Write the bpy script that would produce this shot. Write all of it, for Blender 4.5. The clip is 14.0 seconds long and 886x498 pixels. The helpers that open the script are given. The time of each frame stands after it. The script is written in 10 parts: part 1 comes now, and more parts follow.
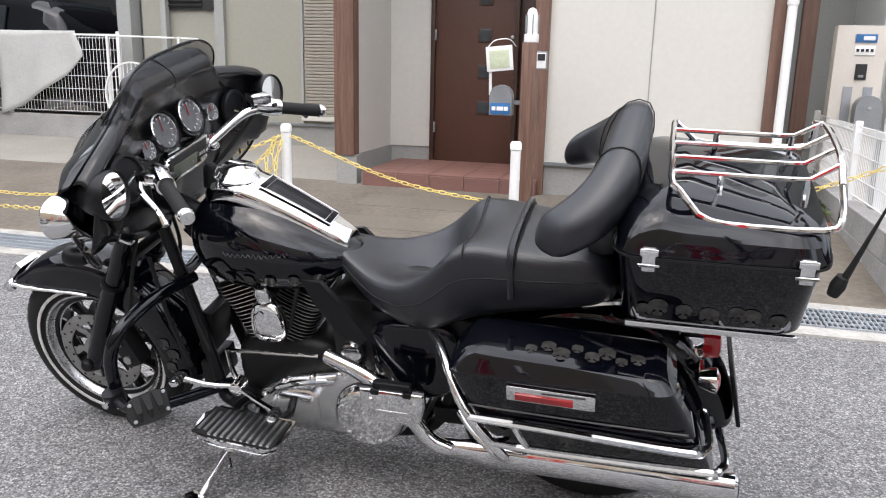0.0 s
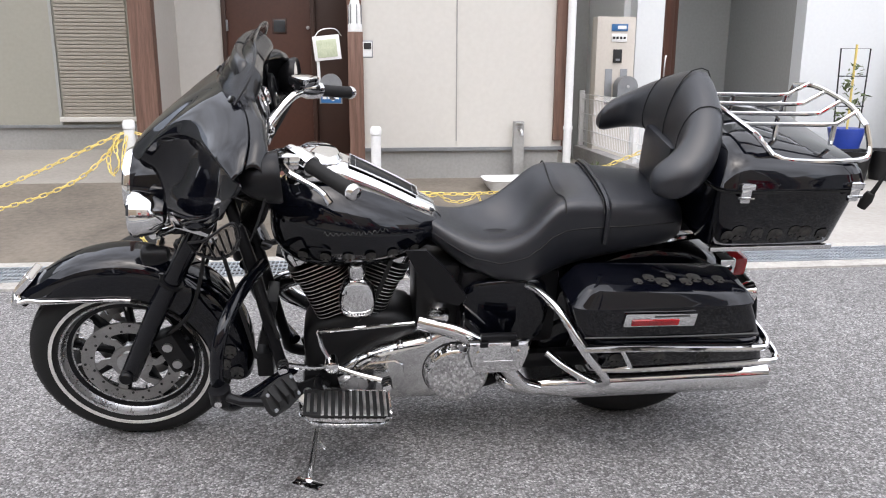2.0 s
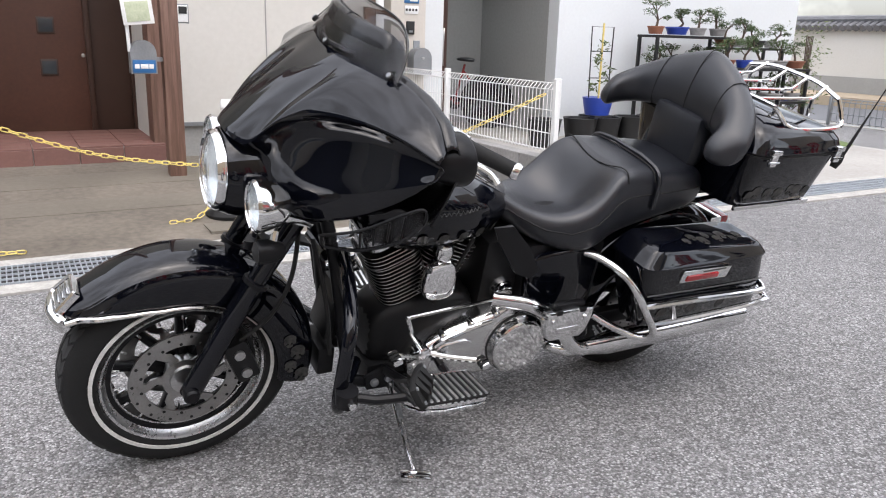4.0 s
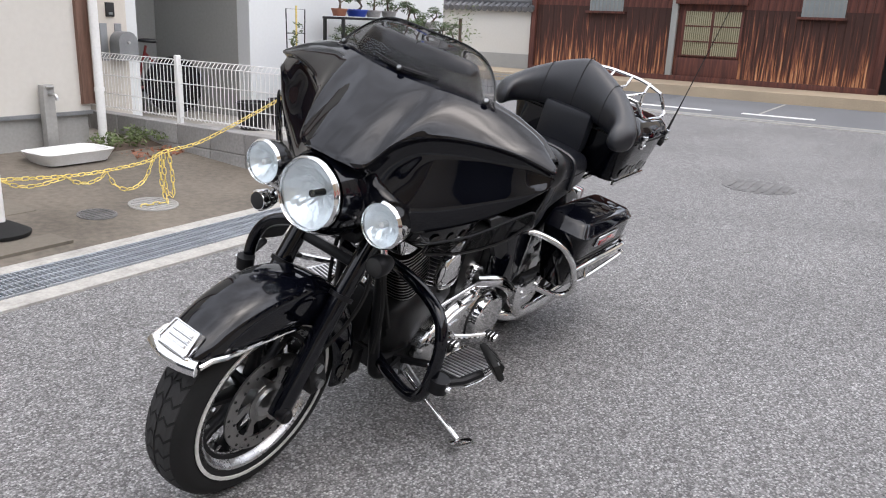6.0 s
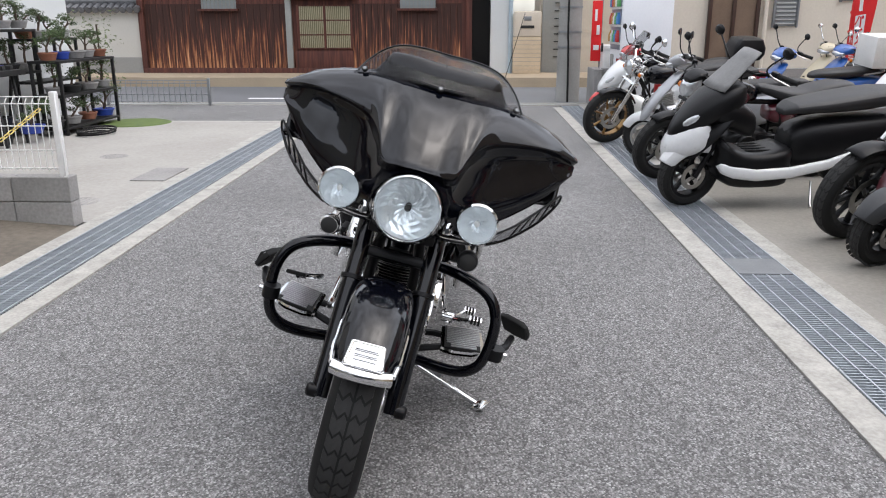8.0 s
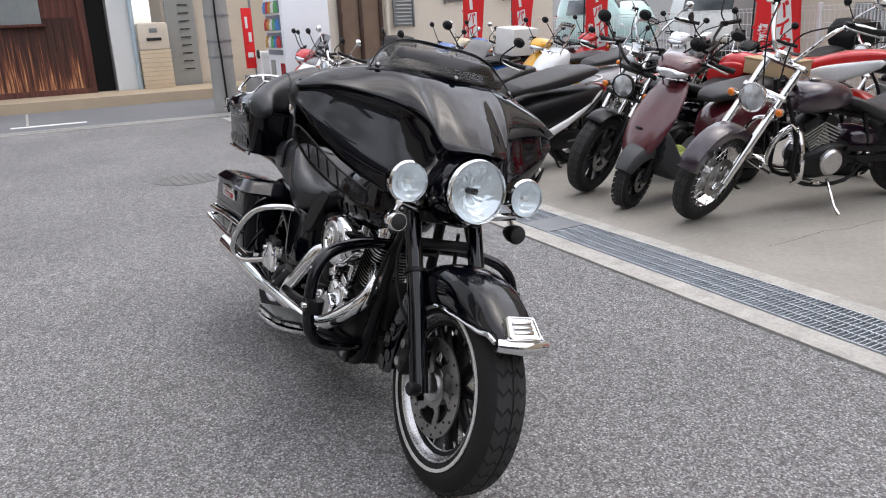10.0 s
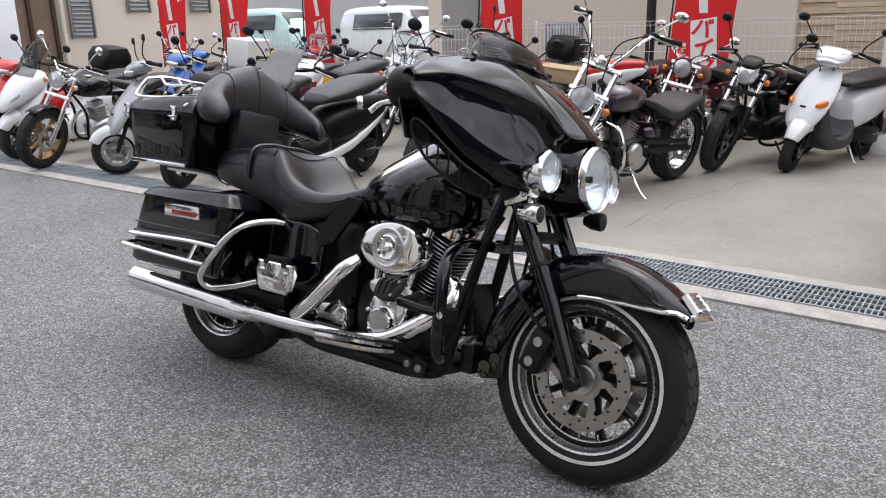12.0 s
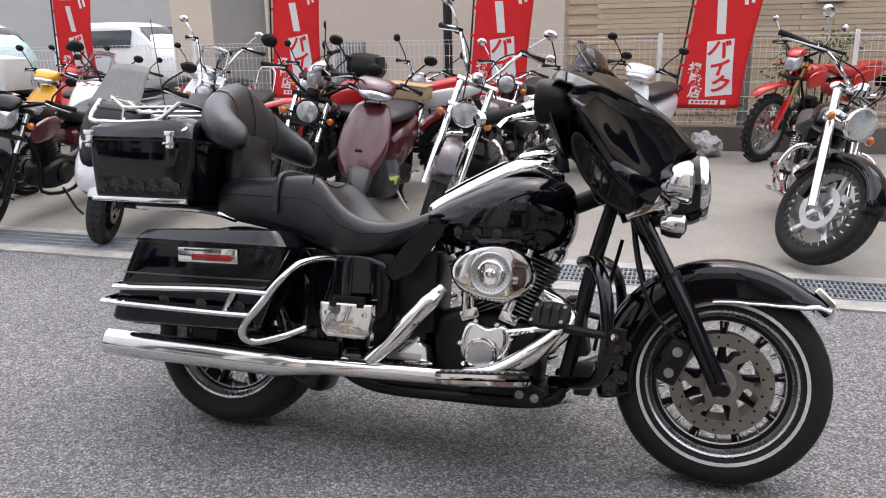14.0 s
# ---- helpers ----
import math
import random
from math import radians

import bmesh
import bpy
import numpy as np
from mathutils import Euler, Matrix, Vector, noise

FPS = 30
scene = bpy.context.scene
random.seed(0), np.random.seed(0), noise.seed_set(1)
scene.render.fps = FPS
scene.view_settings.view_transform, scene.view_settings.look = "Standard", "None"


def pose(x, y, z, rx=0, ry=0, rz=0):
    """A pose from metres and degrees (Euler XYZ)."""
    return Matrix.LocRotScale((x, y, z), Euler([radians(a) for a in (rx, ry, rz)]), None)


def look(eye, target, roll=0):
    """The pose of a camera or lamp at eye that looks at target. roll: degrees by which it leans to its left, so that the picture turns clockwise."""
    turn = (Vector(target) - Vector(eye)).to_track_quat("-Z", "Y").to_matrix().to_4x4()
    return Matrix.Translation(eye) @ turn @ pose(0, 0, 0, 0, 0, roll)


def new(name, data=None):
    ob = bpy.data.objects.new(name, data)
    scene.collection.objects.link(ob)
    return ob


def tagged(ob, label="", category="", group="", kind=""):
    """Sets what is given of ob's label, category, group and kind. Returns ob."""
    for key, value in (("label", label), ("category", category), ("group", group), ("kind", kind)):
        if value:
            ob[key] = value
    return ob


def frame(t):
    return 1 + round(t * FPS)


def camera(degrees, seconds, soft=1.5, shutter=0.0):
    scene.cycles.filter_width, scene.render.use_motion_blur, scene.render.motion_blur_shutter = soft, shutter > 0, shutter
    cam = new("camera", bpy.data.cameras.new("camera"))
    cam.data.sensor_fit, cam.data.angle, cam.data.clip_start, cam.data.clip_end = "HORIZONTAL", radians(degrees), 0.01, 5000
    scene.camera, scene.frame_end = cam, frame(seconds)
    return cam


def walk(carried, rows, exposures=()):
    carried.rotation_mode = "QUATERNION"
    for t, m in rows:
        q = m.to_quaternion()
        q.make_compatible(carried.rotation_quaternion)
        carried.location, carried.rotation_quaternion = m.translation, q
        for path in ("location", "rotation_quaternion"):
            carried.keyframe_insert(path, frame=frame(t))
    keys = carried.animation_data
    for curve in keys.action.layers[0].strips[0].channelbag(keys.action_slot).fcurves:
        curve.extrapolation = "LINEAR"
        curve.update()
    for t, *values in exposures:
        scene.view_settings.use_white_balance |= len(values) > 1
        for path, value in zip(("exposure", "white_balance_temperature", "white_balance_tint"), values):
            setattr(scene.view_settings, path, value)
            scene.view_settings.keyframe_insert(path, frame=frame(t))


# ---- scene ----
cam = camera(59.4, 14.0, 1.1)

PATH = [
    (0, (0.338, 0.603, 1.205), (-0.171, 2.482, 0.747), 1.3),
    (0.5, (0.17, 0.552, 1.186), (-0.162, 2.472, 0.739), 0.7),
    (1, (-0.154, 0.407, 1.174), (-0.305, 2.352, 0.731), 0.4),
    (1.5, (-0.4, 0.362, 1.149), (-0.362, 2.31, 0.7), 0.2),
    (2, (-0.683, 0.324, 1.149), (-0.452, 2.257, 0.687), 0.2),
    (2.5, (-0.966, 0.329, 1.133), (-0.55, 2.226, 0.657), 0.5),
    (3, (-1.214, 0.417, 1.134), (-0.613, 2.262, 0.649), 0.9),
    (3.2, (-1.322, 0.46, 1.135), (-0.651, 2.279, 0.644), 1.1),
    (5.3, (-2.296, 1.048, 1.237), (-0.885, 2.347, 0.668), 2.3),
    (5.5, (-2.415, 1.104, 1.252), (-0.936, 2.324, 0.683), 2.4),
    (6, (-2.681, 1.251, 1.257), (-1.053, 2.267, 0.694), 2.4),
    (6.5, (-2.896, 1.486, 1.27), (-1.143, 2.273, 0.716), 2.1),
    (7, (-3.141, 1.736, 1.301), (-1.299, 2.288, 0.749), 1.5),
    (7.5, (-3.272, 2.03, 1.304), (-1.376, 2.338, 0.747), 0.8),
    (8, (-3.349, 2.351, 1.328), (-1.431, 2.423, 0.767), -0.1),
    (8.5, (-3.404, 2.676, 1.344), (-1.493, 2.501, 0.779), -1.0),
    (9, (-3.366, 3.001, 1.353), (-1.495, 2.582, 0.782), -1.8),
    (9.2, (-3.347, 3.128, 1.35), (-1.499, 2.616, 0.779), -2.1),
    (11.3, (-2.6, 4.264, 1.252), (-1.227, 2.917, 0.703), -2.4),
    (11.5, (-2.498, 4.351, 1.257), (-1.185, 2.946, 0.708), -2.2),
    (12, (-2.248, 4.547, 1.269), (-1.086, 3.016, 0.719), -1.4),
    (12.5, (-1.961, 4.635, 1.252), (-0.948, 2.998, 0.712), -0.6),
    (13, (-1.699, 4.75, 1.258), (-0.843, 3.021, 0.732), -0.2),
    (13.5, (-1.427, 4.872, 1.273), (-0.728, 3.071, 0.755), -0.5),
    (14, (-1.173, 4.907, 1.267), (-0.626, 3.054, 0.749), -1.0),
]
walk(cam, [(t, look(eye, target, roll)) for t, eye, target, roll in PATH],
     [(0.0, 1.47, 6580, 11), (3.2, 1.40, 6600, 12.5), (5.3, 1.30, 6600, 12.5), (7.5, 1.00, 6560, 10), (9.2, 1.00, 6580, 12), (11.3, 1.03, 6600, 12), (14.0, 1.14, 6620, 14)])

# ---- world and light ----
world = bpy.data.worlds.new("overcast_sky")
scene.world = world
world.use_nodes = True
wn, wl = world.node_tree.nodes, world.node_tree.links
sky = wn.new("ShaderNodeTexSky")
sky.sky_type, sky.sun_disc = "NISHITA", False
sky.sun_elevation, sky.sun_rotation = radians(67), radians(188)
sky.air_density, sky.dust_density, sky.ozone_density = 1.0, 2.0, 1.0
grey = wn.new("ShaderNodeHueSaturation")
grey.inputs["Saturation"].default_value = 0.42
wl.new(sky.outputs[0], grey.inputs["Color"])
cloud, cover, mix = wn.new("ShaderNodeTexNoise"), wn.new("ShaderNodeMapRange"), wn.new("ShaderNodeMix")
cloud.inputs["Scale"].default_value, cloud.inputs["Detail"].default_value, cloud.inputs["Roughness"].default_value = 3.2, 6.0, 0.58
cover.inputs["From Min"].default_value, cover.inputs["From Max"].default_value = 0.36, 0.66
cover.inputs["To Min"].default_value, cover.inputs["To Max"].default_value = 0.55, 1.75
mix.data_type, mix.blend_type = "RGBA", "MULTIPLY"
mix.inputs["Factor"].default_value = 1.0
wl.new(cloud.outputs["Fac"], cover.inputs["Value"])
wl.new(grey.outputs[0], mix.inputs[6])
wl.new(cover.outputs[0], mix.inputs[7])
wl.new(mix.outputs[2], wn["Background"].inputs["Color"])
wn["Background"].inputs["Strength"].default_value = 0.15
sun = new("sun", bpy.data.lights.new("sun", "SUN"))
sun.data.energy, sun.data.angle, sun.data.color = 0.95, radians(140), (1.0, 0.99, 0.98)
sun.matrix_world = look((0.3, -0.35, 8.0), (0.0, 0.0, 0.0))

# ---- mesh builders ----


def catmull(pts, n=6):
    """A smooth line through the given points."""
    p = [Vector(v) for v in pts]
    p = [2 * p[0] - p[1]] + p + [2 * p[-1] - p[-2]]
    out = []
    for a, b, c, d in zip(p, p[1:], p[2:], p[3:]):
        for k in range(n):
            t = k / n
            out.append(0.5 * (2 * b + (c - a) * t + (2 * a - 5 * b + 4 * c - d) * t * t + (3 * b - a - 3 * c + d) * t ** 3))
    return out + [p[-2]]


def rings_to(bm, rings, closed=True, caps=True, loop=False):
    made = [[bm.verts.new(v) for v in r] for r in rings]
    n = len(made[0])
    pairs = list(zip(made, made[1:])) + ([(made[-1], made[0])] if loop else [])
    for a, b in pairs:
        for i in range(n if closed else n - 1):
            j = (i + 1) % n
            bm.faces.new((a[i], a[j], b[j], b[i]))
    if caps and closed and not loop:
        bm.faces.new(made[0][::-1])
        bm.faces.new(made[-1])
    return bm


def loft(rings, bm=None, closed=True, caps=True, loop=False):
    bm = bm or bmesh.new()
    return rings_to(bm, rings, closed, caps, loop)


def tube(pts, r, seg=10, smooth=0, bm=None, loop=False):
    """A round bar along a line; r is one radius or one for each given point."""
    bm = bm or bmesh.new()
    rs = list(r) if isinstance(r, (list, tuple)) else [r] * len(pts)
    if smooth:
        n = len(pts)
        pts = catmull(pts, smooth)
        rs = [float(v) for v in np.interp(np.linspace(0, n - 1, len(pts)), range(n), rs)]
    pts = [Vector(p) for p in pts]
    up, rings = None, []
    for i, p in enumerate(pts):
        a = pts[i - 1] if i or loop else p
        b = pts[(i + 1) % len(pts)] if i < len(pts) - 1 or loop else p
        d = (b - a).normalized()
        if up is None:
            up = d.orthogonal().normalized()
        up = (up - d * up.dot(d)).normalized()
        side = d.cross(up)
        rings.append([p + rs[i] * (math.cos(k) * up + math.sin(k) * side) for k in np.linspace(0, 2 * math.pi, seg, endpoint=False)])
    return rings_to(bm, rings, True, not loop, loop)


def lathe(profile, origin=(0, 0, 0), axis=(0, 0, 1), seg=32, bm=None, loop=False):
    """A turned body: rows of radius and way along the axis."""
    bm = bm or bmesh.new()
    axis, o = Vector(axis).normalized(), Vector(origin)
    u = axis.orthogonal().normalized()
    w = axis.cross(u)
    rings = []
    for r, h in profile:
        rings.append([o + axis * h + max(r, 1e-4) * (math.cos(k) * u + math.sin(k) * w) for k in np.linspace(0, 2 * math.pi, seg, endpoint=False)])
    return rings_to(bm, rings, True, not loop, loop)


def box(c, s, bevel=0.0, m=None, bm=None, seg=2):
    """A block with its centre, full sizes and rounded edges, turned by m."""
    bm = bm or bmesh.new()
    t = (Matrix.Translation(c) @ (m or Matrix())) @ Matrix.Diagonal((*s, 1))
    vs = bmesh.ops.create_cube(bm, size=1, matrix=t)["verts"]
    if bevel:
        es = list({e for v in vs for e in v.link_edges})
        bmesh.ops.bevel(bm, geom=es, offset=bevel, segments=seg, affect="EDGES", profile=0.6)
    return bm


def prism(outline, depth, m=None, bm=None):
    """A flat outline (x, z) given depth along y, then laid at m."""
    bm = bm or bmesh.new()
    m = m or Matrix()
    a = [bm.verts.new(m @ Vector((x, -depth / 2, z))) for x, z in outline]
    b = [bm.verts.new(m @ Vector((x, depth / 2, z))) for x, z in outline]
    bm.faces.new(a)
    bm.faces.new(b[::-1])
    for i in range(len(a)):
        j = (i + 1) % len(a)
        bm.faces.new((a[j], a[i], b[i], b[j]))
    return bm


def oval(cx, cy, cz, ry, rz, n=2.5, seg=20, lean=0.0):
    """A rounded cross-section in a plane x = cx."""
    out = []
    for k in np.linspace(0, 2 * math.pi, seg, endpoint=False):
        c, s = math.cos(k), math.sin(k)
        y = math.copysign(abs(c) ** (2 / n), c) * ry
        z = math.copysign(abs(s) ** (2 / n), s) * rz
        out.append(Vector((cx + lean * z, cy + y, cz + z)))
    return out


def finish(bm, mat, smooth=True, angle=38):
    bmesh.ops.recalc_face_normals(bm, faces=bm.faces)
    me = bpy.data.meshes.new("mesh")
    bm.to_mesh(me)
    bm.free()
    me.materials.append(mat)
    if smooth:
        me.polygons.foreach_set("use_smooth", [True] * len(me.polygons))
        me.set_sharp_from_angle(angle=radians(angle))
    return me


def part(name, bm, mat, parent, label="", smooth=True, sub=0, solid=0.0, angle=38):
    """One mesh under a thing or under a part."""
    ob = new(name, finish(bm, mat, smooth, angle))
    ob.parent = parent
    if mat.name in ("clear_lens", "smoked_screen", "clear_screen"):
        ob.visible_shadow = False
    if solid:
        md = ob.modifiers.new("thickness", "SOLIDIFY")
        md.thickness, md.offset = solid, -1
    if sub:
        md = ob.modifiers.new("round", "SUBSURF")
        md.levels = md.render_levels = sub
    return tagged(ob, label)


def thing(name, label, category, group="", m=None):
    ob = new(name)
    ob.empty_display_size = 0.1
    if m is not None:
        ob.matrix_basis = m
    return tagged(ob, label, category, group)


def solo(name, bm, mat, label, category, group="", kind="", smooth=True, m=None, angle=38):
    """A thing that is one mesh."""
    ob = new(name, finish(bm, mat, smooth, angle))
    if m is not None:
        ob.matrix_basis = m
    return tagged(ob, label, category, group, kind)


def structure(name, bm, mat, label="", category="", smooth=False):
    return solo(name, bm, mat, label or name.replace("_", " "), category, kind="structure", smooth=smooth)


# ---- materials ----


def base_mat(name):
    mt = bpy.data.materials.new(name)
    mt.use_nodes = True
    nt = mt.node_tree
    return mt, nt.nodes, nt.links, nt.nodes["Principled BSDF"]


def node(n, kind, **inputs):
    nd = n.new(kind)
    for k, v in inputs.items():
        nd.inputs[k].default_value = v
    return nd


def ramp(n, stops):
    nd = n.new("ShaderNodeValToRGB")
    el = nd.color_ramp.elements
    while len(el) < len(stops):
        el.new(0.5)
    for e, (pos, c) in zip(el, stops):
        e.position, e.color = pos, (*(c if isinstance(c, tuple) else (c, c, c)), 1)
    return nd


def mat(name, col, rough=0.5, metal=0.0, col2=None, scale=6.0, fine=60.0, bump=0.0, bscale=150.0, coat=0.0, rvar=0.1, coords="Object", spec=0.5, aniso=(1, 1, 1), per_object=0.0):
    """A surface that varies at two scales: broad stains and fine grain, in colour and gloss, with a little relief."""
    mt, n, l, p = base_mat(name)
    tc = n.new("ShaderNodeTexCoord")
    mp = n.new("ShaderNodeMapping")
    mp.inputs["Scale"].default_value = aniso
    l.new(tc.outputs[coords], mp.inputs[0])
    a = node(n, "ShaderNodeTexNoise", Scale=scale, Detail=4.0)
    b = node(n, "ShaderNodeTexNoise", Scale=fine, Detail=3.0)
    l.new(mp.outputs[0], a.inputs["Vector"])
    l.new(mp.outputs[0], b.inputs["Vector"])
    mix = n.new("ShaderNodeMath")
    mix.operation = "MULTIPLY_ADD"
    mix.inputs[1].default_value = 0.45
    l.new(b.outputs[0], mix.inputs[0])
    half = n.new("ShaderNodeMath")
    half.operation = "MULTIPLY"
    half.inputs[1].default_value = 0.55
    l.new(a.outputs[0], half.inputs[0])
    l.new(half.outputs[0], mix.inputs[2])
    c2 = col2 or tuple(v * 0.82 for v in col)
    rp = ramp(n, [(0.32, c2), (0.66, col)])
    l.new(mix.outputs[0], rp.inputs[0])
    out = rp.outputs[0]
    if per_object:
        oi = n.new("ShaderNodeObjectInfo")
        mr = n.new("ShaderNodeMapRange")
        mr.inputs["To Min"].default_value, mr.inputs["To Max"].default_value = 1 - per_object, 1 + per_object
        l.new(oi.outputs["Random"], mr.inputs["Value"])
        hs = n.new("ShaderNodeHueSaturation")
        l.new(mr.outputs[0], hs.inputs["Value"])
        l.new(out, hs.inputs["Color"])
        out = hs.outputs[0]
    l.new(out, p.inputs["Base Color"])
    rr = n.new("ShaderNodeMapRange")
    rr.inputs["To Min"].default_value, rr.inputs["To Max"].default_value = max(rough - rvar, 0.02), min(rough + rvar, 1)
    l.new(mix.outputs[0], rr.inputs["Value"])
    l.new(rr.outputs[0], p.inputs["Roughness"])
    p.inputs["Metallic"].default_value = metal
    p.inputs["Specular IOR Level"].default_value = spec
    p.inputs["Coat Weight"].default_value = coat
    p.inputs["Coat Roughness"].default_value = 0.04
    if bump:
        nz = node(n, "ShaderNodeTexNoise", Scale=bscale, Detail=3.0)
        l.new(mp.outputs[0], nz.inputs["Vector"])
        bp = node(n, "ShaderNodeBump", Strength=min(bump, 1.0), Distance=0.002)
        l.new(nz.outputs[0], bp.inputs["Height"])
        l.new(bp.outputs[0], p.inputs["Normal"])
    return mt


def glass(name, tint, rough=0.0, ior=1.3):
    mt, n, l, p = base_mat(name)
    p.inputs["Base Color"].default_value = (*tint, 1)
    p.inputs["Transmission Weight"].default_value = 1.0
    p.inputs["Roughness"].default_value = rough
    p.inputs["IOR"].default_value = ior
    return mt


def asphalt_mat():
    mt, n, l, p = base_mat("asphalt")
    tc = n.new("ShaderNodeTexCoord")
    vo = node(n, "ShaderNodeTexVoronoi", Scale=145.0)
    nz = node(n, "ShaderNodeTexNoise", Scale=260.0, Detail=3.0)
    big = node(n, "ShaderNodeTexNoise", Scale=0.9, Detail=5.0)
    mid = node(n, "ShaderNodeTexNoise", Scale=14.0, Detail=3.0)
    for t in (vo, nz, big, mid):
        l.new(tc.outputs["Object"], t.inputs["Vector"])
    sep = n.new("ShaderNodeSeparateColor")
    l.new(vo.outputs["Color"], sep.inputs[0])
    stones = ramp(n, [(0.0, (0.105, 0.103, 0.103)), (0.47, (0.230, 0.226, 0.225)), (0.85, (0.375, 0.370, 0.368)), (0.965, (0.50, 0.494, 0.490))])
    l.new(sep.outputs[0], stones.inputs[0])
    edge = ramp(n, [(0.25, 1.0), (0.62, 0.45)])
    l.new(vo.outputs["Distance"], edge.inputs[0])
    m1 = n.new("ShaderNodeMix")
    m1.data_type, m1.blend_type = "RGBA", "MULTIPLY"
    m1.inputs["Factor"].default_value = 0.75
    l.new(stones.outputs[0], m1.inputs["A"])
    l.new(edge.outputs[0], m1.inputs["B"])
    tone = ramp(n, [(0.3, 0.72), (0.7, 1.16)])
    add = n.new("ShaderNodeMath")
    add.operation = "MULTIPLY_ADD"
    add.inputs[1].default_value = 0.5
    l.new(mid.outputs[0], add.inputs[0])
    hf = n.new("ShaderNodeMath")
    hf.operation = "MULTIPLY"
    hf.inputs[1].default_value = 0.5
    l.new(big.outputs[0], hf.inputs[0])
    l.new(hf.outputs[0], add.inputs[2])
    l.new(add.outputs[0], tone.inputs[0])
    m2 = n.new("ShaderNodeMix")
    m2.data_type, m2.blend_type = "RGBA", "MULTIPLY"
    m2.inputs["Factor"].default_value = 1.0
    l.new(m1.outputs["Result"], m2.inputs["A"])
    l.new(tone.outputs[0], m2.inputs["B"])
    l.new(m2.outputs["Result"], p.inputs["Base Color"])
    p.inputs["Roughness"].default_value = 0.78
    bp = node(n, "ShaderNodeBump", Strength=0.85, Distance=0.004)
    inv = n.new("ShaderNodeMath")
    inv.operation = "SUBTRACT"
    inv.inputs[0].default_value = 1.0
    l.new(vo.outputs["Distance"], inv.inputs[1])
    l.new(inv.outputs[0], bp.inputs["Height"])
    l.new(bp.outputs[0], p.inputs["Normal"])
    return mt


def grained(name, cols, rough=0.7, scale=(1, 1, 1), nscale=4.0, bump=0.4, wear=None):
    """Wood with its grain drawn out along one way, and bleached, worn patches."""
    mt, n, l, p = base_mat(name)
    tc = n.new("ShaderNodeTexCoord")
    mp = n.new("ShaderNodeMapping")
    mp.inputs["Scale"].default_value = scale
    l.new(tc.outputs["Object"], mp.inputs[0])
    a = node(n, "ShaderNodeTexNoise", Scale=nscale, Detail=6.0, Distortion=0.3)
    b = node(n, "ShaderNodeTexNoise", Scale=nscale * 7, Detail=3.0)
    l.new(mp.outputs[0], a.inputs["Vector"])
    l.new(mp.outputs[0], b.inputs["Vector"])
    m = n.new("ShaderNodeMath")
    m.operation = "MULTIPLY_ADD"
    m.inputs[1].default_value = 0.3
    l.new(b.outputs[0], m.inputs[0])
    h = n.new("ShaderNodeMath")
    h.operation = "MULTIPLY"
    h.inputs[1].default_value = 0.7
    l.new(a.outputs[0], h.inputs[0])
    l.new(h.outputs[0], m.inputs[2])
    k = len(cols)
    rp = ramp(n, [(0.3 + 0.4 * i / max(k - 1, 1), c) for i, c in enumerate(cols)])
    l.new(m.outputs[0], rp.inputs[0])
    l.new(rp.outputs[0], p.inputs["Base Color"])
    p.inputs["Roughness"].default_value = rough
    bp = node(n, "ShaderNodeBump", Strength=bump, Distance=0.003)
    l.new(b.outputs[0], bp.inputs["Height"])
    l.new(bp.outputs[0], p.inputs["Normal"])
    return mt


def worn_boards():
    """Charred boards whose foot has weathered to bare orange wood in upright streaks."""
    mt, n, l, p = base_mat("weathered_cedar")
    tc = n.new("ShaderNodeTexCoord")
    oi = n.new("ShaderNodeObjectInfo")
    sc = n.new("ShaderNodeVectorMath")
    sc.operation = "SCALE"
    sc.inputs[0].default_value = (3.0, 7.0, 5.0)
    l.new(oi.outputs["Random"], sc.inputs["Scale"])
    add = n.new("ShaderNodeVectorMath")
    l.new(tc.outputs["Object"], add.inputs[0])
    l.new(sc.outputs[0], add.inputs[1])
    mp = n.new("ShaderNodeMapping")
    mp.inputs["Scale"].default_value = (1, 26, 1.3)
    l.new(add.outputs[0], mp.inputs[0])
    a = node(n, "ShaderNodeTexNoise", Scale=1.0, Detail=4.0)
    l.new(mp.outputs[0], a.inputs["Vector"])
    sep = n.new("ShaderNodeSeparateXYZ")
    l.new(tc.outputs["Object"], sep.inputs[0])
    m = n.new("ShaderNodeMath")
    m.operation = "MULTIPLY_ADD"
    m.inputs[1].default_value = -0.20
    l.new(sep.outputs["Z"], m.inputs[0])
    l.new(a.outputs[0], m.inputs[2])
    rp = ramp(n, [(0.46, (0.045, 0.017, 0.012)), (0.58, (0.12, 0.040, 0.024)), (0.67, (0.36, 0.145, 0.065)), (0.80, (0.70, 0.38, 0.19))])
    l.new(m.outputs[0], rp.inputs[0])
    l.new(rp.outputs[0], p.inputs["Base Color"])
    p.inputs["Roughness"].default_value = 0.8
    bp = node(n, "ShaderNodeBump", Strength=0.4, Distance=0.003)
    l.new(a.outputs[0], bp.inputs["Height"])
    l.new(bp.outputs[0], p.inputs["Normal"])
    return mt


